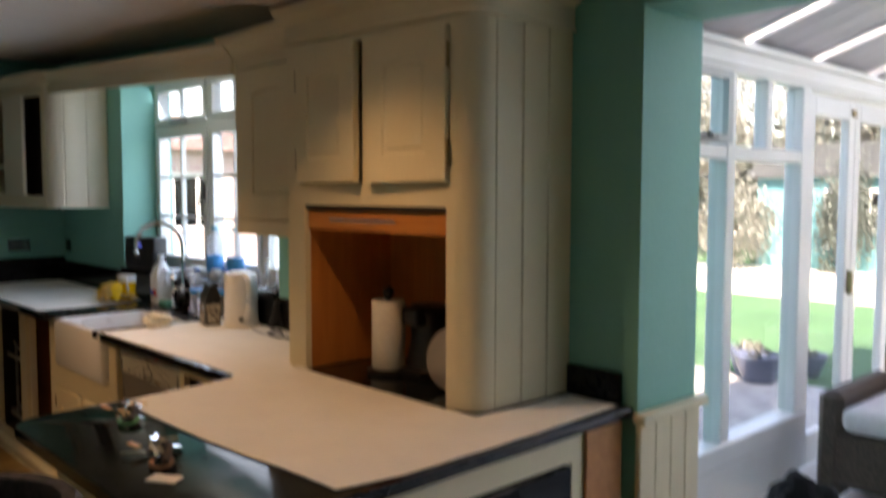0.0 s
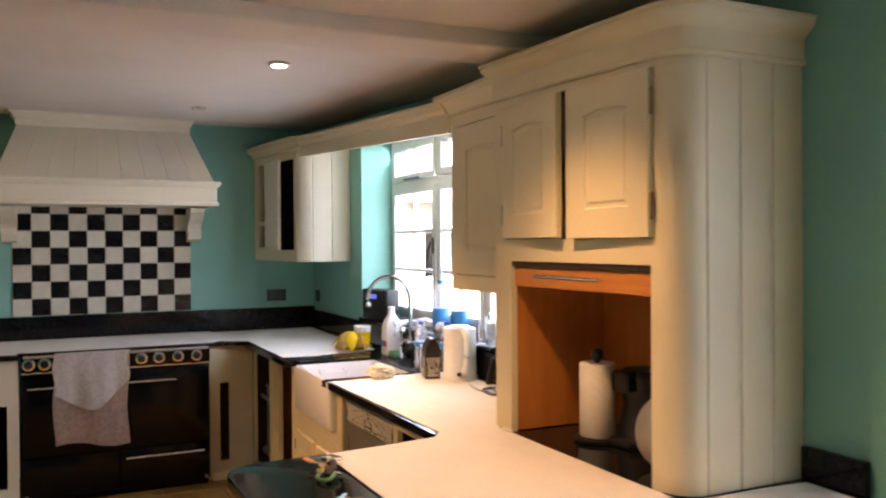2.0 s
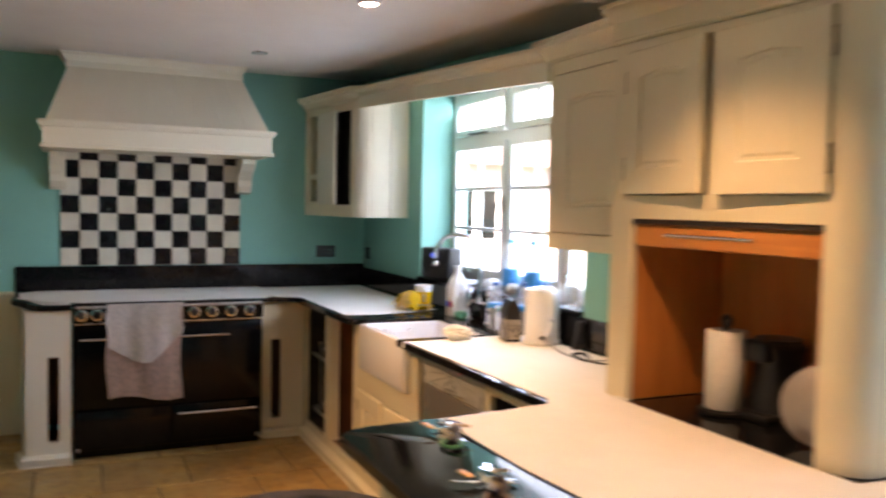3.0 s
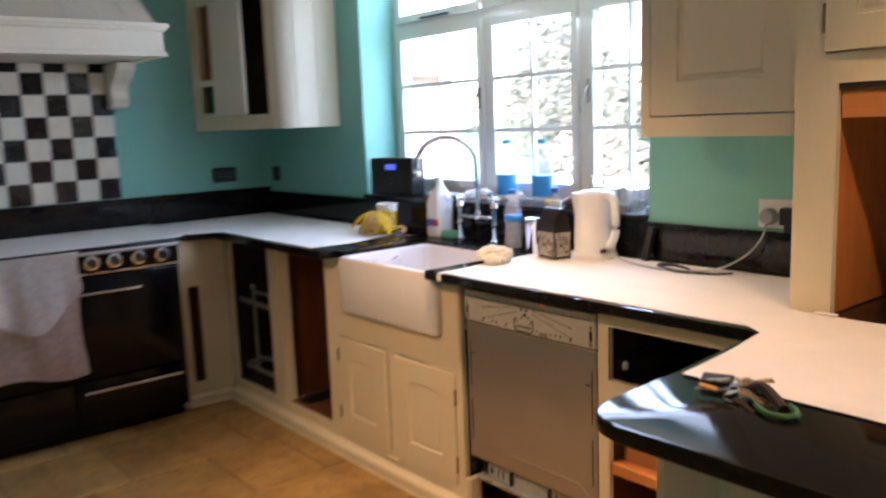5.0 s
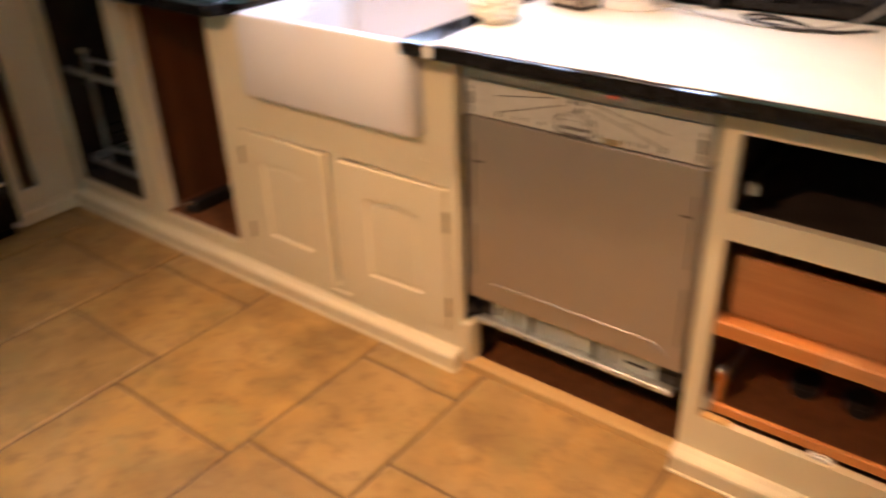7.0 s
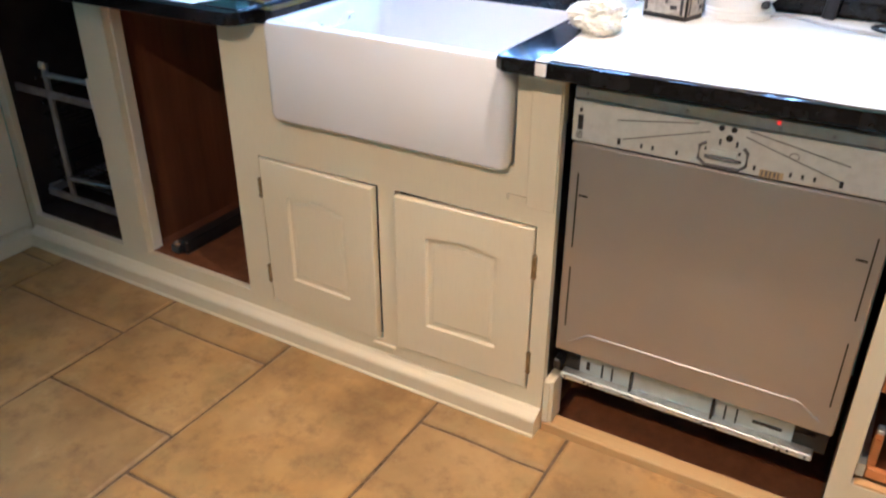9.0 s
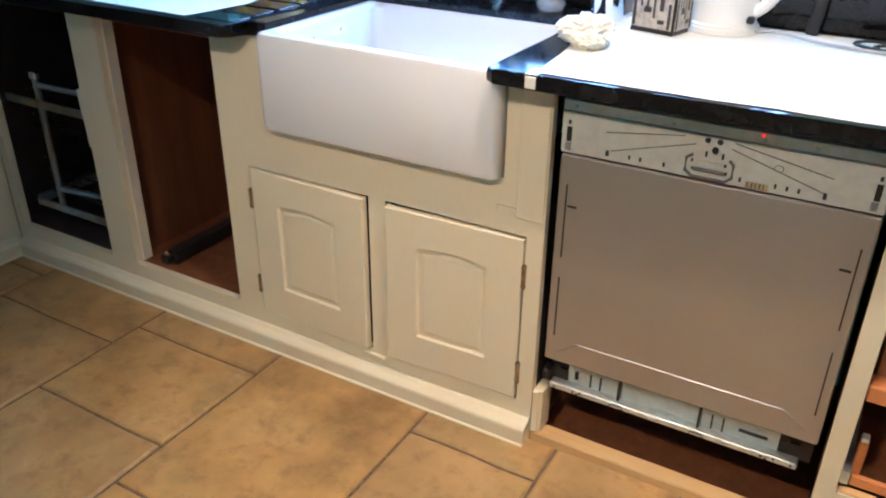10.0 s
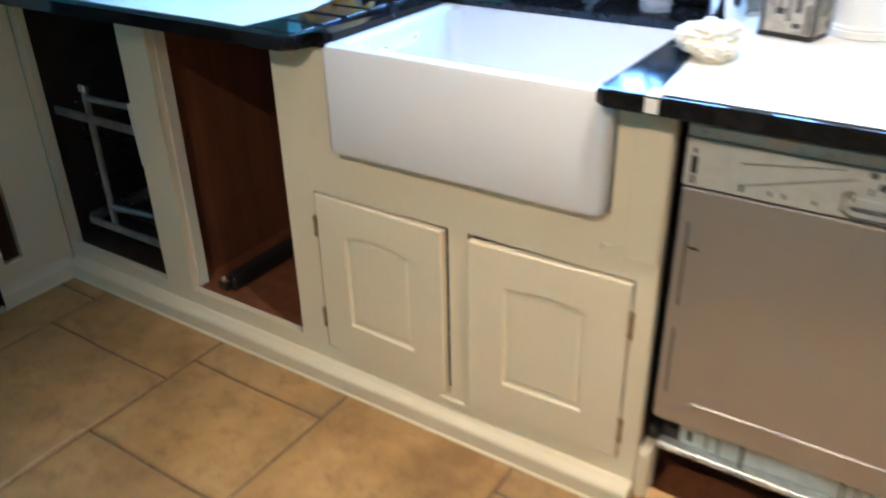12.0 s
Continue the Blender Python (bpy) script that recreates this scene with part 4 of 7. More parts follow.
# curved corner wall unit beside the cooker
u = thing("wall_cabinet", -7.3, 3.0, 1.44, "cream painted corner wall cabinet with curved boarded end, door open", "cabinet", "wall cabinets")
A, B = Vector((OVEN_X + 0.003, 2.765)), Vector((-6.90, 2.875))
W0, W1 = 1.445, 2.215
def on(uv, dep):
    d2 = (B - A).normalized()
    p = A + d2 * uv + Vector((-d2.y, d2.x)) * dep
    return (p.x, p.y)
Lw = (B - A).length
fh = [(0.09, 0.225, 1.735, 2.15), (0.09, 0.225, 1.545, 1.70), (0.275, Lw - 0.045, 1.525, 2.15)]
bm = wall_sheet("x", 0.0, 0.022, 0.0, Lw, W0, W1, fh)
for v in bm.verts:
    x, y = on(v.co.x, v.co.y)
    v.co.x, v.co.y = x, y
part("face_frame", bm, CREAM, u)
curve = [on(Lw, 0.0)] + [(-6.90 + 0.108 * math.sin(radians(a)), 3.02 - 0.145 * math.cos(radians(a))) for a in range(12, 91, 13)] + [(-6.792, WALL_Y - 0.002)]
board_wall([(x, y) for x, y in curve[::-1]], W0, W1, "board", u, IVORY, 0.016, 0.15)
part("base_panel", prism([on(0.0, 0.023), on(Lw, 0.023)] + [(x - 0.02, y + 0.01) for x, y in curve[1:-1]] + [(-6.812, WALL_Y - 0.003), (OVEN_X + 0.003, WALL_Y - 0.003)], W0 + 0.001, W0 + 0.018), IVORY, u)
part("shelf", prism([on(0.012, 0.024), on(0.250, 0.024), on(0.250, 0.158), on(0.012, 0.158)], 1.7145, 1.7315), CREAM, u)
# shallow closed lining added near-black, as the shade behind the open door
lining = prism([on(0.264, 0.15), on(Lw + 0.03, 0.15), on(Lw + 0.03, 0.16), on(0.264, 0.16)], W0 + 0.02, W1 - 0.012)
for pts, z0, z1 in (([on(0.264, 0.026), on(0.268, 0.026), on(0.268, 0.148), on(0.264, 0.148)], W0 + 0.02, W1 - 0.012), ([on(Lw - 0.008, 0.026), on(Lw - 0.004, 0.026), on(Lw + 0.02, 0.148), on(Lw + 0.012, 0.148)], W0 + 0.02, W1 - 0.012), ([on(0.27, 0.026), on(Lw - 0.01, 0.026), on(Lw - 0.01, 0.148), on(0.27, 0.148)], W1 - 0.03, W1 - 0.014)):
    lining = join(lining, prism(pts, z0, z1))
part("interior", lining, SHADEBOX, u, "cabinet interior lined near-black to imitate shade")
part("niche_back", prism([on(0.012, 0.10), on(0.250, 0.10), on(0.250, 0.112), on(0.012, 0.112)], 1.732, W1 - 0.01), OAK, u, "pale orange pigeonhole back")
# lower pigeonhole's shade is painted on its back board
part("niche_back", prism([on(0.012, 0.16), on(0.250, 0.16), on(0.250, 0.172), on(0.012, 0.172)], W0 + 0.02, 1.714), SHADEBOX, u, "pigeonhole back, near-black to imitate shade")
part("interior_side", prism([on(0.002, 0.024), on(0.011, 0.024), on(0.011, 0.30), on(0.002, 0.30)], W0 + 0.02, W1 - 0.01), CREAM, u)
part("divider", prism([on(0.252, 0.024), on(0.262, 0.024), on(0.262, 0.30), on(0.252, 0.30)], W0 + 0.02, W1), CREAM, u)
dd = bmesh.new()
add_box(dd, 0.0, 0.36, -0.022, -0.002, 1.525, 2.15, 0.003)
for v in dd.verts:
    ang = radians(-6)
    r, q = v.co.x, v.co.y
    x, y = on(0.262 + r * math.cos(ang) - q * math.sin(ang), -0.002 + r * math.sin(ang) + q * math.cos(ang))
    v.co.x, v.co.y = x, y
part("door", dd, IVORY, u, "cream cabinet door standing open")
dn = (B - A).normalized()
cornice([(A.x, A.y, dn.y, -dn.x), (B.x, B.y, dn.y, -dn.x)] + [(-6.90 + 0.108 * math.sin(radians(a)), 3.02 - 0.145 * math.cos(radians(a)), math.sin(radians(a)), -math.cos(radians(a))) for a in range(20, 61, 10)], W1 - 0.015, u)

# pelmet board over the window
pz = lambda x: 2.020 - 0.056 * (x + 4.55)
bm = bmesh.new()
prof = [(0.0, 0.0), (0.0, 0.075), (-0.012, 0.082), (-0.018, 0.095), (-0.034, 0.108), (-0.04, 0.118), (-0.04, 0.13), (0.02, 0.13), (0.02, 0.0)]
ra = [bm.verts.new((-6.86, 2.885 + o, pz(-6.86) + h)) for o, h in prof]
rb = [bm.verts.new((-4.557, 2.885 + o, pz(-4.557) + h)) for o, h in prof]
for i in range(len(prof)):
    j = (i + 1) % len(prof)
    bm.faces.new((ra[i], ra[j], rb[j], rb[i]))
bm.faces.new(ra[::-1])
bm.faces.new(rb)
sof = add_box(bmesh.new(), -6.86, -4.557, 2.906, WALL_Y - 0.002, 0.10, 0.112)
for v in sof.verts:
    v.co.z += pz(v.co.x) if v.co.y < 3.0 else 2.136
pel = thing("pelmet", -5.7, 2.9, 2.1, "cream moulded pelmet board spanning over the window", "pelmet")
part("pelmet_board", bm, CREAM, pel)
part("soffit", sof, CREAM, pel)

# ---- window ----
WY = 3.44
win = thing("window_1", -5.67, WY, 1.08, "white painted casement window with small panes", "window", kind="structure")
WX0, WX1, WZ0, WZ1 = -6.573, -4.762, 1.084, 2.233
M1, M2, TR0, TR1 = -5.843, -5.247, 1.915, 1.962
part("window_frame", wall_sheet("x", WY, 0.07, WX0, WX1, WZ0, WZ1, [(WX0 + 0.045, M1 - 0.022, WZ0 + 0.035, TR0), (M1 + 0.022, M2 - 0.022, WZ0 + 0.035, TR0), (M2 + 0.022, WX1 - 0.03, WZ0 + 0.035, TR0),
     (WX0 + 0.045, M1 - 0.022, TR1, WZ1 - 0.035), (M1 + 0.022, M2 - 0.022, TR1, WZ1 - 0.035), (M2 + 0.022, WX1 - 0.03, TR1, WZ1 - 0.035)]), WHITE, win)
for i, (a, b) in enumerate(((WX0 + 0.047, M1 - 0.024), (M1 + 0.024, M2 - 0.024), (M2 + 0.024, WX1 - 0.032))):
    for z0, z1, rows in ((WZ0 + 0.037, TR0 - 0.002, 3), (TR1 + 0.002, WZ1 - 0.037, 1)):
        s = 0.036
        sash = part("casement", wall_sheet("x", WY - 0.012, 0.05, a, b, z0, z1, [(a + s, b - s, z0 + s, z1 - s)]), WHITE, win)
        gx0, gx1, gz0, gz1 = a + s, b - s, z0 + s, z1 - s
        gm = (gx0 + gx1) / 2
        zz = [gz0 + (gz1 - gz0) * k / rows for k in range(rows + 1)]
        part("glazing_bar", box(gm - 0.009, gm + 0.009, WY - 0.008, WY + 0.02, gz0, gz1, 0.003), WHITE, sash)
        for k in range(1, rows):
            part("glazing_bar", boxes((gx0, gm - 0.009, WY - 0.006, WY + 0.018, zz[k] - 0.009, zz[k] + 0.009), (gm + 0.009, gx1, WY - 0.006, WY + 0.018, zz[k] - 0.009, zz[k] + 0.009)), WHITE, sash)
        for k in range(rows):
            for p, q in ((gx0, gm - 0.009), (gm + 0.009, gx1)):
                o = part("pane", box(p, q, WY + 0.006, WY + 0.010, zz[k] + 0.002, zz[k + 1] - 0.002), PANE, sash)
                o.visible_shadow = False
    if i != 1:
        # casement fastener and stay
        hx = b - 0.018 if i == 0 else a + 0.016
        part("fastener", join(box(hx - 0.009, hx + 0.009, WY - 0.022, WY - 0.012, 1.50, 1.60, 0.003), tube([(hx, WY - 0.03, 1.57), (hx - 0.012, WY - 0.045, 1.52), (hx - 0.016, WY - 0.045, 1.46)], 0.006, 8)), BLACKP if i == 0 else STEEL, win, "metal casement fastener")
        part("stay", box((a + b) / 2 - 0.11, (a + b) / 2 + 0.11, WY - 0.03, WY - 0.014, TR1 + 0.004, TR1 + 0.014, 0.002), BLACKP, win)
part("stay_peg", lathe([(0.012, 0), (0.01, 0.01), (0.006, 0.06), (0.011, 0.075), (0.011, 0.085)], -5.19, WY - 0.02, 10, None, 1.118), CHROME, win)
# little unlit spots in the window head
for x in (-6.45, -5.95):
    k = thing("downlight", x, 3.33, 2.22, "small unlit chrome spotlight in the window head", "downlight", "window spots")
    part("ring", lathe([(0.028, 0.014), (0.04, 0.012), (0.042, 0.004), (0.03, 0.0), (0.026, 0.008)], x, 3.33, 16, None, 2.222), CHROME, k, smooth=True)

# ---- cooker hood ----
h = thing("cooker_hood", -7.4, 1.715, 1.82, "cream painted timber cooker hood with corbels and boarded canopy", "cooker hood")
HX, HY0, HY1 = -7.07, 1.035, 2.395
lip = [(0.0, 1.825), (0.0, 1.845), (-0.012, 1.85), (-0.012, 1.945), (0.0, 1.95), (0.006, 1.965), (0.012, 1.968), (0.012, 1.985), (-0.05, 1.985), (-0.05, 1.825)]
part("mantel", sweep(lip, [(OVEN_X + 0.004, HY0, 0, -1), (HX, HY0, 1, -1), (HX, HY1, 1, 1), (OVEN_X + 0.004, HY1, 0, 1)]), IVORY, h)
part("mantel_base", box(OVEN_X + 0.004, HX - 0.05, HY0 + 0.05, HY1 - 0.05, 1.832, 1.86), IVORY, h)
# boarded canopy: front boards and two sides
z0, z1, fx0, fx1, by0, by1, ty0, ty1 = 1.985, 2.36, HX - 0.025, -7.42, HY0 + 0.03, HY1 - 0.03, 1.185, 2.245
nb = 9
for i in range(nb):
    bm = bmesh.new()
    q = []
    for s, dd_ in ((0.0, -0.005), (0.03, 0.0), (0.97, 0.0), (1.0, -0.005)):
        k = (i + s) / nb
        q.append((bm.verts.new((fx0 + dd_, by0 + (by1 - by0) * k, z0)), bm.verts.new((fx1 + dd_, ty0 + (ty1 - ty0) * k, z1))))
    for a, b in zip(q, q[1:]):
        bm.faces.new((a[0], b[0], b[1], a[1]))
    part("board", bm, IVORY, h)
for yb, yt in ((by0, ty0), (by1, ty1)):
    bm = bmesh.new()
    vs = [bm.verts.new(p) for p in ((OVEN_X + 0.004, yb, z0), (fx0 - 0.001, yb, z0), (fx1 - 0.001, yt, z1), (OVEN_X + 0.004, yt, z1))]
    bm.faces.new(vs)
    part("canopy_side", bm, IVORY, h)
tc = 2.445
part("hood_cornice", sweep([(0.0, 2.345), (0.012, 2.345), (0.012, 2.385), (0.022, 2.395), (0.034, 2.42), (0.05, 2.43), (0.05, tc), (-0.05, tc), (-0.05, 2.345)], [(OVEN_X + 0.004, ty0, 0, -1), (fx1, ty0, 1, -1), (fx1, ty1, 1, 1), (OVEN_X + 0.004, ty1, 0, 1)]), IVORY, h)
for y0 in (1.075, 2.262):
    prof = [(0.0, 1.585), (0.07, 1.60), (0.085, 1.64), (0.075, 1.68), (0.10, 1.715), (0.17, 1.745), (0.225, 1.79), (0.23, 1.824), (0.0, 1.824)]
    bm = bmesh.new()
    a = [bm.verts.new((OVEN_X + 0.012 + o, y0, z)) for o, z in prof]
    b = [bm.verts.new((OVEN_X + 0.012 + o, y0 + 0.095, z)) for o, z in prof]
    bm.faces.new(a)
    bm.faces.new(b[::-1])
    for i in range(len(prof)):
        bm.faces.new((a[i], a[(i + 1) % len(prof)], b[(i + 1) % len(prof)], b[i]))
    bmesh.ops.bevel(bm, geom=list(bm.edges), offset=0.004, segments=1, affect="EDGES")
    part("corbel", bm, IVORY, h)

# chequered splashback: single glazed tiles
sp = thing("splashback", OVEN_X, 1.715, 1.088, "chequered black and cream glazed tile splashback", "splashback", kind="structure")
part("grout_bed", box(OVEN_X + 0.001, OVEN_X + 0.005, 1.136, 2.294, 1.087, 1.83), plain("pale_grout", (0.50, 0.46, 0.38), 0.85), sp)
tw = (2.294 - 1.136) / 10
meshes = {}
for r in range(7):
    hgt = tw if r < 6 else 0.055
    for c in range(10):
        key = ((r + c) % 2, r == 6)
        if key not in meshes:
            o = part("tile", box(0.0, 0.006, 0.002, tw - 0.002, 0.002, hgt - 0.002, 0.0015), TILE_B if key[0] else TILE_W, None)
            meshes[key] = o.data
        else:
            o = new("tile", meshes[key])
        o.parent = sp
        o.location = (0.005, 1.136 + c * tw - 1.715, r * tw)

# ---- range cooker ----
c = thing("range_cooker", -7.28, 1.75, 0, "black enamel range cooker with chrome rails and knobs", "cooker")
RX, RY0, RY1 = -6.915, 1.203, 2.303
part("body", box(OVEN_X + 0.03, RX - 0.02, RY0 + 0.004, RY1 - 0.004, 0.05, 0.90, 0.004), BLACK, c)
part("plinth", box(OVEN_X + 0.05, RX - 0.07, RY0 + 0.01, RY1 - 0.01, 0.0, 0.05), BLACK, c)
part("hob", box(OVEN_X + 0.03, RX + 0.012, RY0, RY1, 0.901, 0.925, 0.006, 2), BLACK, c, smooth=True)
cp = part("control_panel", prism([(RX - 0.02, RY0 + 0.006), (RX + 0.004, RY0 + 0.006), (RX + 0.004, RY1 - 0.006), (RX - 0.02, RY1 - 0.006)], 0.812, 0.899, 0.003), BLACK, c)
part("trim_strip", box(RX - 0.01, RX + 0.012, RY0 + 0.004, RY1 - 0.004, 0.798, 0.810, 0.003), CHROME, c, "bright chrome trim strip")
KN = [(0.0, 0.0), (0.034, 0.0), (0.034, 0.004), (0.024, 0.006), (0.021, 0.026), (0.016, 0.029), (0.0, 0.029)]
kb = lathe(KN, 0, 0, 18)
kb.transform(Matrix.Rotation(radians(90), 4, "Y"))
kr = lathe([(0.026, 0.003), (0.034, 0.001), (0.036, 0.005), (0.026, 0.007)], 0, 0, 18)
kr.transform(Matrix.Rotation(radians(90), 4, "Y"))
k0 = r0 = None
for y in (1.25, 1.335, 1.47, 1.585, 1.75, 1.88, 1.985, 2.10, 2.215):
    if k0 is None:
        k0 = part("knob", kb, BLACKP, None, smooth=True)
        r0 = part("knob_ring", kr, CHROME, None, smooth=True)
        k, rr = k0, r0
    else:
        k, rr = new("knob", k0.data), new("knob_ring", r0.data)
    k.parent, k.location = cp, Vector((RX + 0.0045, y, 0.855)) - ORIGIN[c]
    rr.parent, rr.location = k, (0, 0, 0)
for name, a, b, z0, z1 in (("oven_door", RY0 + 0.01, 1.745, 0.30, 0.79), ("oven_door", 1.755, RY1 - 0.01, 0.30, 0.79), ("drawer_front", 1.755, RY1 - 0.01, 0.06, 0.292), ("drawer_front", RY0 + 0.01, 1.745, 0.06, 0.292)):
    dr = part(name, box(RX - 0.02, RX, a, b, z0, z1, 0.006, 2), BLACK, c, smooth=True)
    if name == "oven_door" or a > 1.7:
        hz = 0.715 if name == "oven_door" else 0.245
        e = 0.33 if name == "oven_door" and a > 1.7 else 0.5
        part("handle", join(tube([(RX + 0.035, a + 0.03, hz), (RX + 0.035, min(a + e, b - 0.02), hz)], 0.008, 10), tube([(RX, a + 0.05, hz), (RX + 0.035, a + 0.05, hz)], 0.006, 8), tube([(RX, min(a + e, b - 0.02) - 0.02, hz), (RX + 0.035, min(a + e, b - 0.02) - 0.02, hz)], 0.006, 8)), CHROME, dr, "chrome bar handle")
part("towel_rail", join(tube([(RX + 0.045, RY0 + 0.02, 0.905), (RX + 0.045, RY1 - 0.02, 0.905)], 0.009, 10), tube([(RX, RY0 + 0.04, 0.905), (RX + 0.045, RY0 + 0.04, 0.905)], 0.007, 8), tube([(RX, RY1 - 0.04, 0.905), (RX + 0.045, RY1 - 0.04, 0.905)], 0.007, 8)), STEEL, c)
for y in (RY0 + 0.03, RY1 - 0.03):
    part("door_hinge", box(RX - 0.005, RX + 0.006, y - 0.012, y + 0.012, 0.055, 0.075, 0.002), STEEL, c)
paper([(-7.64, 1.00), (-7.64, 2.42), (-7.05, 2.40), (-6.93, 2.32), (-6.925, 1.25), (-7.0, 1.05), (-7.2, 0.93), (-7.5, 0.90)], 0.9265, "crumpled white paper sheet covering the hob", 4.0)

# towel over the rail
TOWEL = plain("towel_cotton", (0.74, 0.52, 0.41), 0.95, 0, 0.22, 45, 0.8)
def cloth_sheet(y0, y1, z0, z1, x, amp, n=22, m=16, seed=0.0, skew=0.0):
    bm = bmesh.new()
    g = []
    for i in range(n + 1):
        s = i / n
        row = []
        for j in range(m + 1):
            t = j / m
            w = 0.35 + 0.65 * t
            zb = z0 + skew * (s - 0.5) + 0.02 * math.sin(5 * s + seed)
            row.append(bm.verts.new((x + amp * w * (math.sin(11 * s + seed) + 0.5 * math.sin(23 * s + 2 * seed)) + 0.012 * t, y0 + (y1 - y0) * s + 0.008 * math.sin(7 * t + seed), z1 + (zb - z1) * t)))
        g.append(row)
    for i in range(n):
        for j in range(m):
            bm.faces.new((g[i][j], g[i + 1][j], g[i + 1][j + 1], g[i][j + 1]))
    bmesh.ops.solidify(bm, geom=bm.faces[:], thickness=0.006)
    return bm
tw_ = thing("towel", RX + 0.05, 1.6, 0.9, "pinkish beige cotton towel hung over the cooker rail", "towel")
part("back_layer", cloth_sheet(1.385, 1.80, 0.36, 0.922, RX + 0.052, 0.006, seed=0.6), TOWEL, tw_, smooth=True)
bmf = cloth_sheet(1.385, 1.80, 0.66, 0.925, RX + 0.068, 0.008, seed=2.1)
for v in bmf.verts:
    s = (v.co.y - 1.385) / 0.415
    t = (0.925 - v.co.z) / 0.265
    v.co.z -= t * 0.06 * math.sin(math.pi * min(max(s, 0), 1)) - t * 0.07 * max(0, s - 0.6) / 0.4
    v.co.x += 0.006 * math.sin(9 * s + 3 * t)
part("front_fold", bmf, plain("towel_white", (0.86, 0.78, 0.70), 0.95, 0, 0.15, 45, 0.8), tw_, "paler folded front", smooth=True)

# narrow unit on the far side of the cooker
u = thing("base_cabinet", -7.2, 1.08, 0, "narrow ivory base cabinet with tray slot, curved worktop end", "cabinet", "base cabinets")
bm = wall_sheet("y", RX, -0.022, 0.965, 1.197, 0.0, FRAME_TOP, [(1.075, 1.135, 0.13, 0.62)])
part("front_panel", bm, IVORY, u)
part("slot_box", boxes((-7.4, RX - 0.023, 1.066, 1.074, 0.11, 0.64), (-7.4, RX - 0.023, 1.136, 1.144, 0.11, 0.64), (-7.41, -7.4, 1.066, 1.144, 0.11, 0.64)), CARCASS, u)
part("plinth", sweep(PL_PROFILE, [(-7.05, 0.94, -0.5, -1), (RX, 0.965, 0.8, -0.8), (RX, 1.197, 1, 0)]), IVORY, u)
part("curved_side", prism([(RX, 0.962), (RX - 0.02, 0.985), (-7.2, 0.955), (OVEN_X + 0.004, 0.955), (OVEN_X + 0.004, 0.935), (-7.15, 0.93), (-7.0, 0.94)], 0.0, FRAME_TOP), IVORY, u)
granite_slab("worktop", [(OVEN_X + 0.023, 0.875), (-7.26, 0.872), (-7.20, 0.89), (-7.10, 0.95), (-6.98, 0.985), (-6.90, 1.02), (-6.885, 1.06), (-6.885, 1.200), (OVEN_X + 0.023, 1.200)], "black granite worktop end with a curved edge")
paper([(-7.62, 0.93), (-7.27, 0.90), (-7.12, 0.98), (-6.93, 1.05), (-6.91, 1.19), (-7.62, 1.19)], TOP + 0.001, "white lining paper on the worktop end", 5.0)
dd = thing("dado_panel", OVEN_X, 0.84, 0, "cream painted boarded dado with a cap rail", "dado", kind="structure")
board_wall([(OVEN_X + 0.02, 0.75), (OVEN_X + 0.02, 0.953)][::-1], 0.0, 0.90, "board", dd, CREAM, 0.016, 0.1)
part("cap_rail", box(OVEN_X + 0.001, OVEN_X + 0.04, 0.742, 0.87, 0.901, 0.925, 0.004), CREAM, dd)
# matching dado at the conservatory opening
dd = thing("dado_panel", -2.83, 3.38, 0, "grey-white boarded dado in the conservatory opening", "dado", kind="structure")
board_wall([(-2.795, WALL_Y - 0.012), (-2.795, WALL_Y + 0.32)][::-1], 0.0, 0.875, "board", dd, CREAM, 0.016, 0.085)
part("cap_rail", box(-2.812, -2.77, WALL_Y - 0.03, WALL_Y + 0.335, 0.876, 0.905, 0.006, 2), CREAM, dd)


# ---- sockets ----
def socket_plate(name, x, y, z, w, hh, face, mat, label):
    s = thing(name, x, y, z, label, "socket", "wall sockets")
    t = 0.010
    bm = box(-w / 2, w / 2, -t, 0, -hh / 2, hh / 2, 0.003, 2)
    if face == "x":
        bm.transform(Matrix.Rotation(radians(90), 4, "Z"))
    bm.transform(Matrix.Translation((x, y, z)))
    part("plate", bm, mat, s)
    n = 2 if w > 0.1 else 1
    for i in range(n):
        o = (i - (n - 1) / 2) * 0.062
        for dx, dz, ww, h2 in ((0, 0.012, 0.005, 0.010), (-0.011, -0.012, 0.008, 0.004), (0.011, -0.012, 0.008, 0.004)):
            bm = box(o + dx - ww / 2, o + dx + ww / 2, -t - 0.0008, -t + 0.001, dz - h2 / 2, dz + h2 / 2)
            if face == "x":
                bm.transform(Matrix.Rotation(radians(90), 4, "Z"))
            bm.transform(Matrix.Translation((x, y, z)))
            part("pin_hole", bm, SHADEBOX if mat is WHITEP else CHROME, s)
        bm = box(o - 0.007, o + 0.007, -t - 0.003, -t + 0.001, 0.025, 0.037, 0.001)
        if face == "x":
            bm.transform(Matrix.Rotation(radians(90), 4, "Z"))
        bm.transform(Matrix.Translation((x, y, z)))
        part("switch", bm, mat, s)
    return s


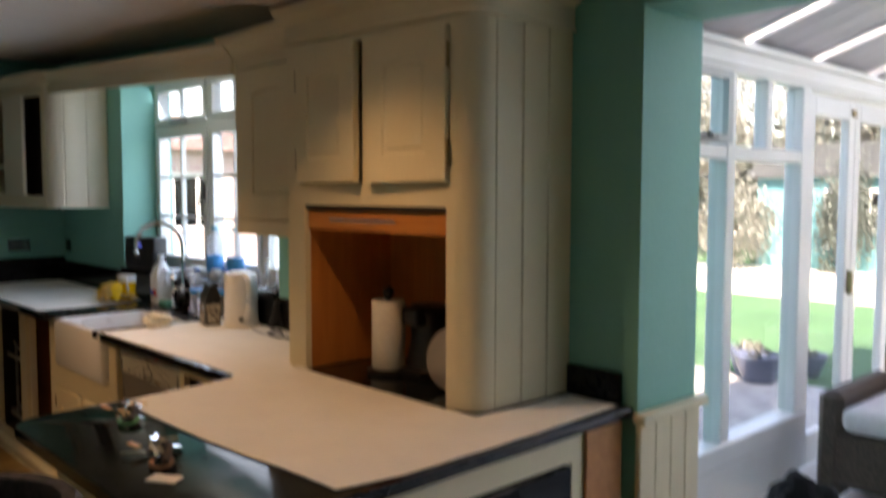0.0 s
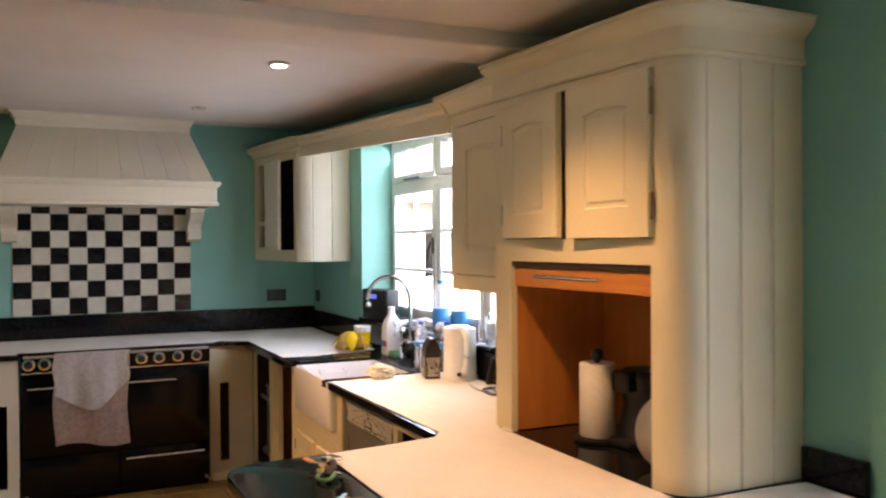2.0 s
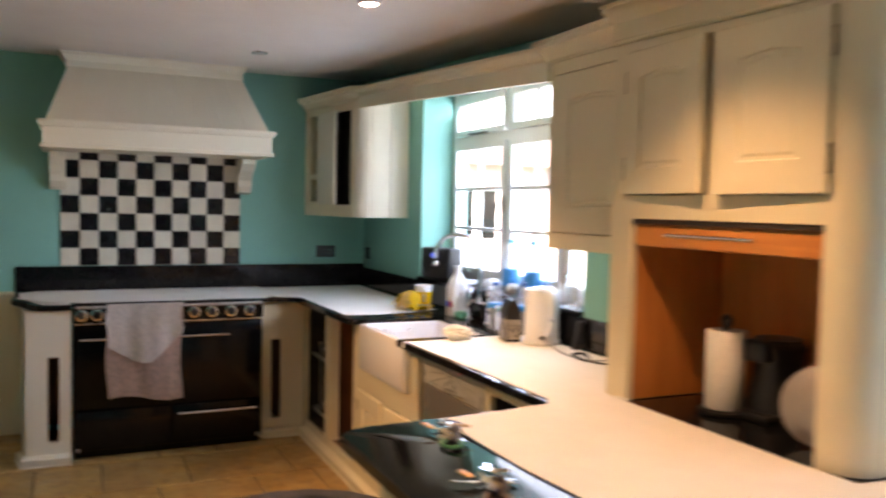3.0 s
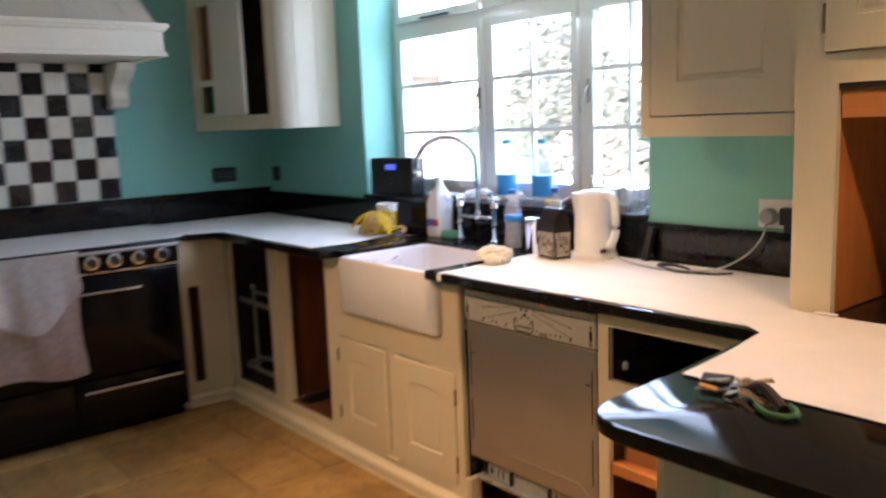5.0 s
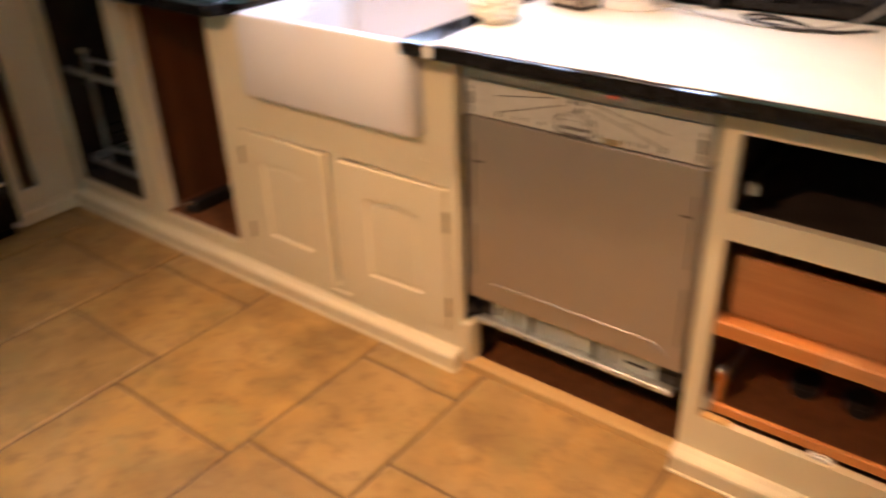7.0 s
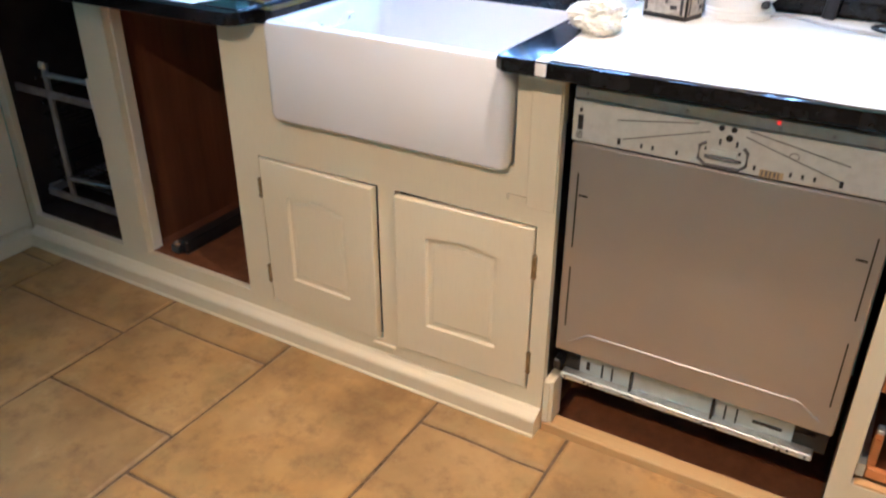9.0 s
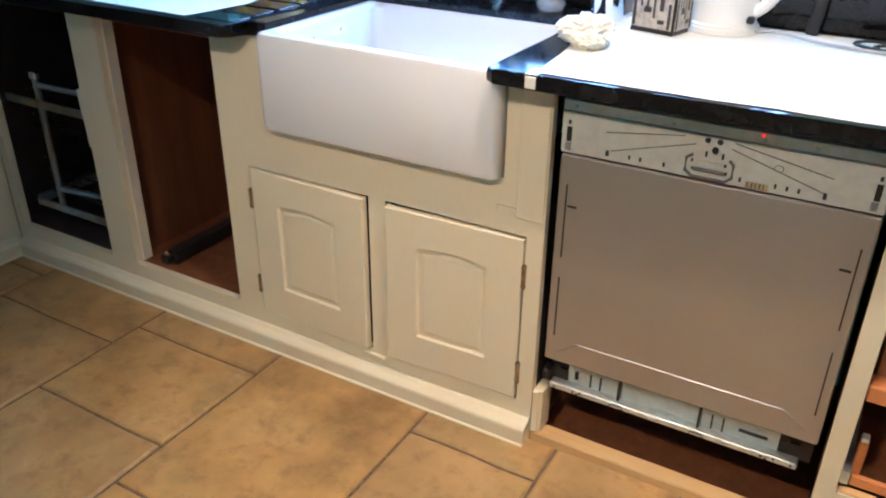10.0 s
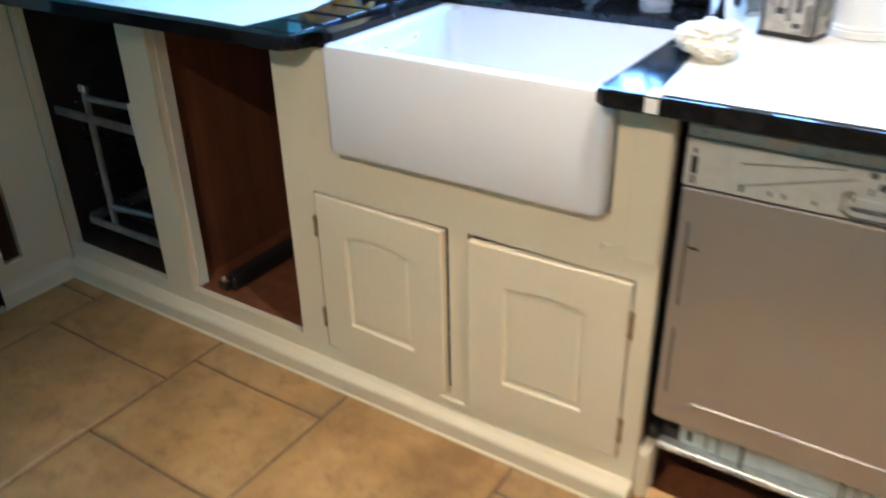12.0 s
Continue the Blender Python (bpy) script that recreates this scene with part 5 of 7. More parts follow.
socket_plate("wall_socket", OVEN_X + 0.001, 2.925, 1.176, 0.146, 0.088, "x", NICKEL, "black nickel double socket above the upstand")
socket_plate("wall_socket", -7.575, WALL_Y - 0.001, 1.168, 0.088, 0.088, "y", NICKEL, "black nickel single switch above the upstand")
socket_plate("wall_socket", -4.25, WALL_Y - 0.001, 1.116, 0.158, 0.092, "y", WHITEP, "white double socket with two plugs in it")
pl = thing("plug", -4.285, 3.19, 1.115, "light grey round mains plug in the socket", "plug", "plugs")
bm = lathe([(0.026, 0.0), (0.027, 0.02), (0.022, 0.034), (0.008, 0.038)], 0, 0, 16)
bm.transform(Matrix.Translation((-4.285, WALL_Y - 0.013, 1.108)) @ Matrix.Rotation(radians(90), 4, "X"))
GREYP = plain("grey_plastic", (0.42, 0.42, 0.42), 0.45)
part("body", bm, GREYP, pl, smooth=True)
pl = thing("plug", -4.215, 3.19, 1.115, "black mains adapter plug in the socket", "plug", "plugs")
part("body", join(box(-4.238, -4.192, WALL_Y - 0.055, WALL_Y - 0.013, 1.085, 1.140, 0.006, 2), box(-4.225, -4.20, WALL_Y - 0.05, WALL_Y - 0.02, 1.062, 1.086, 0.004)), BLACKP, pl)

# ---- ceiling downlights, some added as fill ----
LAMP = lit("lamp_glow", (1.0, 0.86, 0.66), 4.0)
OFFLAMP = plain("unlit_lamp", (0.45, 0.44, 0.42), 0.3)
# entries from (-5.15, 0.75) on are added, unseen lamps to fill the room
for i, (x, y, on_) in enumerate(((-4.85, 2.25, 1.65), (-6.55, 2.185, 0), (-6.62, 0.775, 0.1), (-3.38, 2.29, 1.10), (-5.15, 0.75, 2.1), (-3.2, 0.60, 0.12), (-1.5, 0.60, 0), (-4.9, -0.9, 0.9), (-3.2, -0.9, 0.25))):
    z = ceil_z(x) - 0.010
    k = thing("downlight", x, y, z, "recessed warm white ceiling downlight, some added unseen as fill" + ("" if on_ else ", not lit"), "downlight", "ceiling downlights")
    part("ring", lathe([(0.030, 0.012), (0.044, 0.012), (0.045, -0.001), (0.040, -0.005), (0.031, -0.003)], x, y, 20, None, z), CHROME if not on_ else WHITEP, k, smooth=True)
    part("lens", lathe([(0.0, -0.004), (0.030, -0.004), (0.030, 0.003), (0.0, 0.003)], x, y, 16, None, z), LAMP if on_ else OFFLAMP, k)
    if on_:
        sd = bpy.data.lights.new("downlight_or_fill", "SPOT")
        sd.energy, sd.color, sd.spot_size, sd.spot_blend, sd.shadow_soft_size = SPOT_W * on_, WARM, radians(114 if x == -3.38 else 70 if y == 0.75 else 96), 0.9 if x == -3.38 else 1.0, 0.03
        so = new("downlight_or_fill", sd)
        so.location = (x, y, z - 0.04)
        if y == 0.75:
            so.rotation_euler = (radians(44), 0, 0)  # added fill, tilted towards the units

# ---- things on the worktops ----
def smooth_pts(pts, n=5):
    P = [Vector(p) for p in pts]
    out = []
    for i in range(len(P) - 1):
        a, b, c2, d = P[max(i - 1, 0)], P[i], P[i + 1], P[min(i + 2, len(P) - 1)]
        for q in range(n):
            u2 = q / n
            out.append(0.5 * ((2 * b) + (c2 - a) * u2 + (2 * a - 5 * b + 4 * c2 - d) * u2 ** 2 + (3 * b - a - 3 * c2 + d) * u2 ** 3))
    return out + [P[-1]]


LABEL_B = plain("blue_label", (0.012, 0.27, 0.62), 0.4)


def clear_plastic():
    """Thin clear bottle wall: mostly see-through, with some haze and gloss."""
    m, t, b = material("clear_bottle_plastic")
    b.inputs["Base Color"].default_value, b.inputs["Roughness"].default_value = (0.92, 0.94, 0.95, 1), 0.08
    tr = t.nodes.new("ShaderNodeBsdfTransparent")
    tr.inputs["Color"].default_value = (0.97, 0.98, 0.99, 1)
    mx = t.nodes.new("ShaderNodeMixShader")
    mx.inputs[0].default_value = 0.24
    t.links.new(tr.outputs[0], mx.inputs[1])
    t.links.new(b.outputs[0], mx.inputs[2])
    t.links.new(mx.outputs[0], t.nodes["Material Output"].inputs["Surface"])
    return m


WATERP = clear_plastic()
MILKP = plain("milky_plastic", (0.84, 0.86, 0.88), 0.35, 0, 0.04, 8)
BLUECAP = plain("blue_cap", (0.03, 0.12, 0.45), 0.35)
GREYCAP = plain("teal_cap", (0.02, 0.30, 0.42), 0.35)


def water_bottle(x, y, z, h, r, cap, lab, label):
    b = thing("water_bottle", x, y, z, label, "bottle", "water bottles")
    prof = [(0.0, 0.0), (r * 0.85, 0.0), (r, 0.012)]
    for k in range(6):
        prof += [(r, h * (0.08 + 0.06 * k)), (r * 0.94, h * (0.11 + 0.06 * k))]
    prof += [(r, h * 0.5), (r, h * 0.62), (r * 0.8, h * 0.76), (r * 0.42, h * 0.88), (r * 0.36, h * 0.93), (0.0, h * 0.93)]
    part("body", lathe(prof, x, y, 20, None, z), WATERP, b, smooth=True)
    part("cap", lathe([(r * 0.40, 0), (r * 0.42, h * 0.01), (r * 0.42, h * 0.06), (r * 0.36, h * 0.07)], x, y, 14, None, z + h * 0.925), cap, b, smooth=True)
    lo, hi = lab
    part("label", lathe([(r * 1.012, 0), (r * 1.015, 0.002), (r * 1.015, h * (hi - lo)), (r * 1.0, h * (hi - lo) + 0.001)], x, y, 20, None, z + h * lo), LABEL_B, b, "blue printed paper label", smooth=True)
    return b


SILL = 1.083
water_bottle(-5.635, 3.355, SILL, 0.275, 0.047, GREYCAP, (0.10, 0.42), "large clear water bottle with blue label on the sill")
water_bottle(-5.425, 3.365, SILL, 0.275, 0.047, GREYCAP, (0.10, 0.42), "large clear water bottle with blue label on the sill")
water_bottle(-5.345, 3.105, TOP + 0.003, 0.240, 0.036, BLUECAP, (0.47, 0.56), "small clear water bottle with blue cap by the sink")
water_bottle(-5.165, 3.165, TOP + 0.003, 0.25, 0.036, BLUECAP, (0.46, 0.56), "small clear water bottle with blue cap by the upstand")

# milk bottle
b = thing("milk_bottle", -5.88, 3.15, TOP, "white plastic milk bottle with red and blue label", "bottle")
bm = bmesh.new()
rings = []
for z, s, r in ((0.0, 0.040, 0.012), (0.006, 0.045, 0.014), (0.15, 0.045, 0.014), (0.19, 0.036, 0.02), (0.225, 0.018, 0.0175), (0.245, 0.017, 0.0165)):
    p = []
    for cx, cy, a in ((s - r, s - r, 0), (-s + r, s - r, 90), (-s + r, -s + r, 180), (s - r, -s + r, 270)):
        p += arc(-5.88 + cx, 3.15 + cy, r, a, a + 90, 3)
    rings.append([bm.verts.new((x, y, TOP + 0.001 + z)) for x, y in p])
for a, c2 in zip(rings, rings[1:]):
    for i in range(len(a)):
        bm.faces.new((a[i], a[(i + 1) % len(a)], c2[(i + 1) % len(a)], c2[i]))
bm.faces.new(rings[0][::-1])
bm.faces.new(rings[-1])
part("body", bm, MILKP, b, smooth=True)
part("cap", lathe([(0.019, 0), (0.02, 0.014), (0.017, 0.016)], -5.88, 3.15, 14, None, TOP + 0.247), MILKP, b, smooth=True)
part("handle", tube([(-5.836, 3.15, TOP + 0.19), (-5.822, 3.15, TOP + 0.17), (-5.822, 3.15, TOP + 0.13), (-5.836, 3.15, TOP + 0.11)], 0.009, 8), MILKP, b, smooth=True)
part("label", box(-5.915, -5.878, 3.1035, 3.1052, TOP + 0.05, TOP + 0.08), plain("label_blue", (0.10, 0.14, 0.62), 0.5), b, "blue part of the label")
part("label", box(-5.876, -5.842, 3.1035, 3.1052, TOP + 0.05, TOP + 0.08), plain("label_red", (0.55, 0.05, 0.07), 0.5), b, "red part of the label")
part("label", box(-5.910, -5.848, 3.1032, 3.1052, TOP + 0.082, TOP + 0.094), WHITEP, b)

b.scale = (1.06, 1.06, 1.06)
b.location.y += 0.004

# bridge tap
t = thing("tap", -5.63, 3.12, TOP, "chrome bridge mixer tap with tall swan neck spout", "tap")
for x in (-5.745, -5.52):
    part("pillar", lathe([(0.026, 0), (0.026, 0.006), (0.014, 0.016), (0.012, 0.06), (0.017, 0.075), (0.012, 0.09), (0.012, 0.14), (0.020, 0.15), (0.016, 0.165), (0.011, 0.175), (0.015, 0.185), (0.009, 0.20), (0.0, 0.202)], x, 3.15, 16, None, TOP), CHROME, t, smooth=True)
    part("lever", join(tube([(x - 0.028, 3.14, TOP + 0.188), (x + 0.028, 3.16, TOP + 0.188)], 0.005, 8), tube([(x - 0.010, 3.177, TOP + 0.188), (x + 0.010, 3.123, TOP + 0.188)], 0.005, 8)), CHROME, t, smooth=True)
part("bridge", tube([(-5.745, 3.15, TOP + 0.10), (-5.52, 3.15, TOP + 0.10)], 0.012, 10), CHROME, t, smooth=True)
sx, sy = -5.625, 3.15
ex, ey = -5.845, 2.985
pts = [(sx, sy, TOP + 0.09), (sx, sy, TOP + 0.16), (sx, sy, TOP + 0.32)]
for k in range(1, 13):
    a = math.pi * k / 12
    f = (1 - math.cos(a)) / 2
    pts.append((sx + (ex - sx) * f, sy + (ey - sy) * f, TOP + 0.335 + 0.125 * math.sin(a)))
pts.append((ex, ey, TOP + 0.29))
part("spout", tube(pts, 0.0115, 12), CHROME, t, smooth=True)
part("collar", lathe([(0.014, 0), (0.019, 0.008), (0.019, 0.03), (0.014, 0.04)], sx, sy, 14, None, TOP + 0.09), CHROME, t, smooth=True)
part("spout_tip", lathe([(0.014, 0), (0.015, 0.004), (0.015, 0.022), (0.012, 0.026)], ex, ey, 12, None, TOP + 0.285), CHROME, t, smooth=True)

t.location.y += 0.014

# radio on the sill
r = thing("radio", -6.35, 3.27, SILL, "black table radio with blue lit display on the sill", "radio")
bm = box(-0.150, 0.150, -0.05, 0.05, 0.0, 0.190, 0.012, 3)
RM = Matrix.Translation((-6.362, 3.272, SILL + 0.001)) @ Matrix.Rotation(radians(10), 4, "Z")
bm.transform(RM)
part("body", bm, BLACKP, r, smooth=True)
bm = box(-0.035, 0.035, -0.0525, -0.0500, 0.13, 0.158)
bm.transform(RM)
part("display", bm, lit("blue_display", (0.10, 0.17, 1.0), 0.05), r, "blue lit display")
for dx in (-0.092, 0.092):
    bm = lathe([(0.0, 0), (0.046, 0), (0.049, 0.003), (0.042, 0.004), (0.0, 0.002)], 0, 0, 20)
    bm.transform(RM @ Matrix.Translation((dx, -0.0495, 0.085)) @ Matrix.Rotation(radians(90), 4, "X"))
    part("speaker_grille", bm, plain("grille", (0.028, 0.028, 0.03), 0.6, 0, 0.5, 300, 0.5), r)
bm = lathe([(0.0, 0), (0.016, 0), (0.014, 0.012), (0.0, 0.012)], 0, 0, 16)
bm.transform(RM @ Matrix.Translation((0, -0.05, 0.075)) @ Matrix.Rotation(radians(90), 4, "X"))
part("dial", bm, BLACKP, r, smooth=True)

# plate with bananas, and mug
PX, PY, PZ = -6.19, 3.05, TOP + 0.003
YELLOWGLAZE = plain("yellow_glaze", (0.90, 0.55, 0.01), 0.25, 0, 0.05)
solid("plate", lathe([(0.0, 0.0), (0.05, 0.0), (0.055, 0.004), (0.088, 0.018), (0.092, 0.021), (0.086, 0.021), (0.05, 0.009), (0.0, 0.008)], PX, PY, 28, None, PZ), YELLOWGLAZE, "yellow glazed plate holding banana skins", "plate", smooth=True)
m = thing("mug", -6.20, 3.10, PZ, "white and yellow china mug standing on the plate", "mug")
part("cup", lathe([(0.0, 0.0), (0.03, 0.0), (0.034, 0.005), (0.041, 0.085), (0.0395, 0.0865), (0.032, 0.012), (0.0, 0.010)], -6.20, 3.10, 24, None, PZ + 0.012), CERAMIC, m, smooth=True)
part("band", lathe([(0.0352, 0), (0.0398, 0.050), (0.0392, 0.051)], -6.20, 3.10, 24, None, PZ + 0.020), YELLOWGLAZE, m, "yellow band round the mug", smooth=True)
part("handle", tube([(-6.161, 3.085, PZ + 0.085), (-6.14, 3.077, PZ + 0.080), (-6.133, 3.075, PZ + 0.058), (-6.145, 3.08, PZ + 0.038), (-6.166, 3.087, PZ + 0.034)], 0.006, 8), CERAMIC, m, smooth=True)
BAN = plain("banana_skin", (0.95, 0.64, 0.01), 0.45, 0, 0.12, 26)
BANIN = plain("banana_skin_inside", (0.80, 0.52, 0.16), 0.6, 0, 0.3, 40)


def strip(pts, w, mat, label):
    bm = bmesh.new()
    P = [Vector(p) for p in pts]
    row = []
    for i, p in enumerate(P):
        d = (P[min(i + 1, len(P) - 1)] - P[max(i - 1, 0)]).normalized()
        s = d.cross(Vector((0, 0, 1)))
        if s.length < 0.1:
            s = Vector((1, 0, 0))
        s.normalize()
        k = w * math.sin(math.pi * (0.12 + 0.8 * i / (len(P) - 1)))
        nrm = s.cross(d) * 0.3 * k
        row.append((bm.verts.new(p - s * k), bm.verts.new(p + nrm), bm.verts.new(p + s * k)))
    for a, c2 in zip(row, row[1:]):
        bm.faces.new((a[0], a[1], c2[1], c2[0]))
        bm.faces.new((a[1], a[2], c2[2], c2[1]))
    bmesh.ops.solidify(bm, geom=bm.faces[:], thickness=0.003)
    return solid("banana_skin", bm, mat, label, "banana skin", "banana skins", smooth=True)


base = Vector((PX - 0.005, PY - 0.03, PZ + 0.075))
for k, (dx, dy, mat) in enumerate(((-0.15, -0.02, BAN), (-0.075, -0.085, BAN), (0.03, -0.10, BANIN), (0.11, -0.05, BAN), (-0.02, -0.09, BAN), (0.07, -0.085, BANIN))):
    strip([base + Vector((1.45 * dx * f + 0.02 * f, 1.2 * dy * f, 0.03 - 0.09 * f * f)) for f in (0, 0.25, 0.5, 0.75, 1.0)], 0.033, mat, "strip of yellow banana skin draped over the plate")
strip([(PX + 0.07, PY + 0.0, PZ + 0.03), (PX + 0.11, PY + 0.02, PZ + 0.04), (PX + 0.15, PY + 0.01, PZ + 0.03), (PX + 0.18, PY - 0.02, PZ + 0.012)], 0.016, BANIN, "browning strip of banana skin beside the plate")
solid("banana_stalk", tube([base, base + Vector((0.004, 0.004, 0.02)), base + Vector((0.012, 0.006, 0.034))], 0.006, 8), BAN, "yellow banana stalk on top of the skins", "banana skin", smooth=True)
solid("teaspoon", join(tube([(-6.04, 3.03, TOP + 0.006), (-5.96, 3.05, TOP + 0.006)], 0.003, 6), box(-6.065, -6.035, 3.017, 3.037, TOP + 0.003, TOP + 0.008, 0.002)), CHROME, "steel teaspoon lying on the drainer", "spoon", smooth=True)

m.scale = (1.3, 1.3, 1.4)
m.location.x -= 0.03
# scourer on the sink edge
s = thing("sponge", -5.80, 3.12, TOP, "green sponge scourer beside the tap", "sponge")
part("sponge_body", box(-5.842, -5.752, 3.085, 3.145, TOP + 0.001, TOP + 0.026, 0.006, 2), plain("green_sponge", (0.12, 0.50, 0.36), 0.9, 0, 0.3, 180, 0.8), s, smooth=True)
part("scour_pad", box(-5.840, -5.754, 3.087, 3.143, TOP + 0.0265, TOP + 0.033, 0.003), plain("scour_pad", (0.16, 0.46, 0.34), 0.95, 0, 0.3, 300, 0.8), s)

s.location.y += 0.03

# dish cloth
bm = bmesh.new()
bmesh.ops.create_icosphere(bm, subdivisions=5, radius=1)
for v in bm.verts:
    p = v.co.copy()
    f = 0.92 + 0.30 * noise.noise(p * 1.6) + 0.42 * (0.35 - abs(noise.noise(p * 2.6 + Vector((3, 1, 2))))) + 0.22 * (0.35 - abs(noise.noise(p * 5.5)))
    v.co = Vector((-5.13 + p.x * f * 0.058, 2.80 + p.y * f * 0.058, TOP + 0.032 + p.z * f * 0.036))
    v.co.z = max(v.co.z, TOP + 0.003)
solid("dish_cloth", bm, plain("cloth_cotton", (0.80, 0.75, 0.62), 0.95, 0, 0.08, 70, 0.4), "crumpled cream dish cloth on the worktop", "cloth", smooth=True)

# steel beaker, tea packet, kettle
bk = thing("steel_beaker", -5.165, 3.07, TOP, "brushed steel beaker beside the black packet", "beaker")
part("cup", lathe([(0.0, 0), (0.034, 0.0), (0.036, 0.003), (0.038, 0.105), (0.0365, 0.106), (0.034, 0.006), (0.0, 0.005)], -5.165, 3.07, 22, None, TOP + 0.003), CHROME, bk, smooth=True)
part("rim", lathe([(0.037, 0), (0.040, 0.001), (0.040, 0.005), (0.037, 0.006)], -5.165, 3.07, 22, None, TOP + 0.103), CHROME, bk, smooth=True)
bk.scale = (1.1, 1.1, 1.3)
bk.location.x -= 0.02
pk = thing("coffee_packet", -5.03, 3.02, TOP, "black foil coffee packet with pale printed lower half", "packet")
bm = bmesh.new()
add_box(bm, -0.046, 0.046, -0.032, 0.032, 0.0, 0.165)
bmesh.ops.subdivide_edges(bm, edges=bm.edges[:], cuts=4, use_grid_fill=True)
for v in bm.verts:
    k = 1.0 - 0.75 * max(0, (v.co.z - 0.115) / 0.05) ** 1.3
    v.co.y *= max(k, 0.1)
    v.co += Vector((0.002, 0.003, 0)) * noise.noise(v.co * 40)
PM = Matrix.Translation((-5.03, 3.02, TOP + 0.003)) @ Matrix.Rotation(radians(-14), 4, "Z")
bm.transform(PM)
part("bag", bm, plain("black_foil", (0.02, 0.018, 0.018), 0.3, 0.2, 0.4, 60, 0.4), pk, smooth=True)
PRINT = plain("packet_print", (0.46, 0.41, 0.33), 0.55, 0, 0.35, 70)
INK = plain("packet_ink", (0.035, 0.03, 0.03), 0.5)
for side in (0, 1):
    w_ = 0.044 if side == 0 else 0.030
    turn = Matrix.Rotation(radians(90 * side), 4, "Z")
    off = 0.0362 if side == 0 else 0.0492
    bm = box(-w_, w_, -off, -off + 0.0015, 0.010, 0.088)
    bm.transform(PM @ turn)
    part("print_panel", bm, PRINT, pk, "pale printed lower panel")
    for x0, x1, z0, z1 in ((-0.95, -0.80, 0.012, 0.070), (-0.60, -0.50, 0.050, 0.086), (-0.40, -0.05, 0.040, 0.050), (-0.30, -0.20, 0.050, 0.080), (0.05, 0.15, 0.030, 0.082), (0.30, 0.62, 0.020, 0.028), (0.35, 0.55, 0.045, 0.070), (0.78, 0.92, 0.012, 0.060)):
        bm = box(w_ * x0, w_ * x1, -off - 0.0006, -off + 0.0004, z0, z1)
        bm.transform(PM @ turn)
        part("print_bar", bm, INK, pk)

pk.scale = (1.15, 1.1, 1.14)
pk.location.x -= 0.01

kx, ky = -4.925, 3.118
k = thing("kettle", kx, ky, TOP, "tall white plastic jug kettle on the worktop", "kettle")
prof = [(0.0, 0.0), (0.080, 0.0), (0.083, 0.006), (0.083, 0.02), (0.079, 0.024), (0.079, 0.06), (0.077, 0.16), (0.075, 0.232), (0.072, 0.242), (0.03, 0.246), (0.0, 0.246)]
bm = lathe(prof, kx, ky, 30, None, TOP + 0.003)
for v in bm.verts:
    v.co.x = kx + (v.co.x - kx) * 0.95
    z = v.co.z - TOP
    if z > 0.19 and v.co.x < kx - 0.04:
        v.co.x -= 0.02 * (z - 0.19) / 0.055
part("jug", bm, WHITEP, k, smooth=True)
part("handle", tube(smooth_pts([(kx + 0.050, ky - 0.01, TOP + 0.238), (kx + 0.080, ky - 0.015, TOP + 0.240), (kx + 0.106, ky - 0.018, TOP + 0.215), (kx + 0.112, ky - 0.018, TOP + 0.150), (kx + 0.104, ky - 0.018, TOP + 0.085), (kx + 0.070, ky - 0.012, TOP + 0.050)], 4), 0.015, 10), WHITEP, k, smooth=True)
part("lid", lathe([(0.0, 0), (0.05, 0), (0.052, 0.004), (0.045, 0.008), (0.0, 0.009)], kx, ky, 24, None, TOP + 0.248), WHITEP, k, smooth=True)
part("switch", box(kx + 0.062, kx + 0.078, ky - 0.05, ky - 0.03, TOP + 0.03, TOP + 0.045, 0.003), BLACKP, k)
part("base_ring", lathe([(0.081, 0), (0.084, 0.002), (0.084, 0.014), (0.081, 0.016)], kx, ky, 28, None, TOP + 0.003), WHITEP, k, smooth=True)
cpts = [(kx + 0.08, ky - 0.02, TOP + 0.010), (-4.80, 3.09, TOP + 0.016), (-4.72, 3.07, TOP + 0.010), (-4.60, 3.05, TOP + 0.008), (-4.48, 3.06, TOP + 0.010), (-4.40, 3.10, TOP + 0.022), (-4.34, 3.15, TOP + 0.060), (-4.30, 3.18, TOP + 0.115), (-4.288, 3.188, 1.082)]
solid("kettle_cable", tube(smooth_pts(cpts), 0.0034, 8), GREYP, "pale grey kettle cable running to the socket", "cable", smooth=True)
solid("charger_cable", tube(smooth_pts([(-4.36, 3.12, TOP + 0.008), (-4.40, 3.08, TOP + 0.008), (-4.45, 3.06, TOP + 0.008), (-4.58, 3.07, TOP + 0.008), (-4.64, 3.11, TOP + 0.008), (-4.60, 3.13, TOP + 0.012), (-4.52, 3.09, TOP + 0.014), (-4.47, 3.055, TOP + 0.009), (-4.53, 3.045, TOP + 0.008), (-4.60, 3.065, TOP + 0.012), (-4.56, 3.09, TOP + 0.016), (-4.49, 3.075, TOP + 0.013)]), 0.0038, 7), BLACKP, "loose black charger cable in coils on the worktop", "cable", smooth=True)
ph = box(-0.014, 0.014, -0.012, 0.012, 0, 0.125, 0.005, 2)
ph.transform(Matrix.Translation((-4.735, 3.165, TOP + 0.003)) @ Matrix.Rotation(radians(-12), 4, "X") @ Matrix.Rotation(radians(6), 4, "Y"))
solid("handset", ph, BLACKP, "black handset leaning against the upstand", "phone", smooth=True)

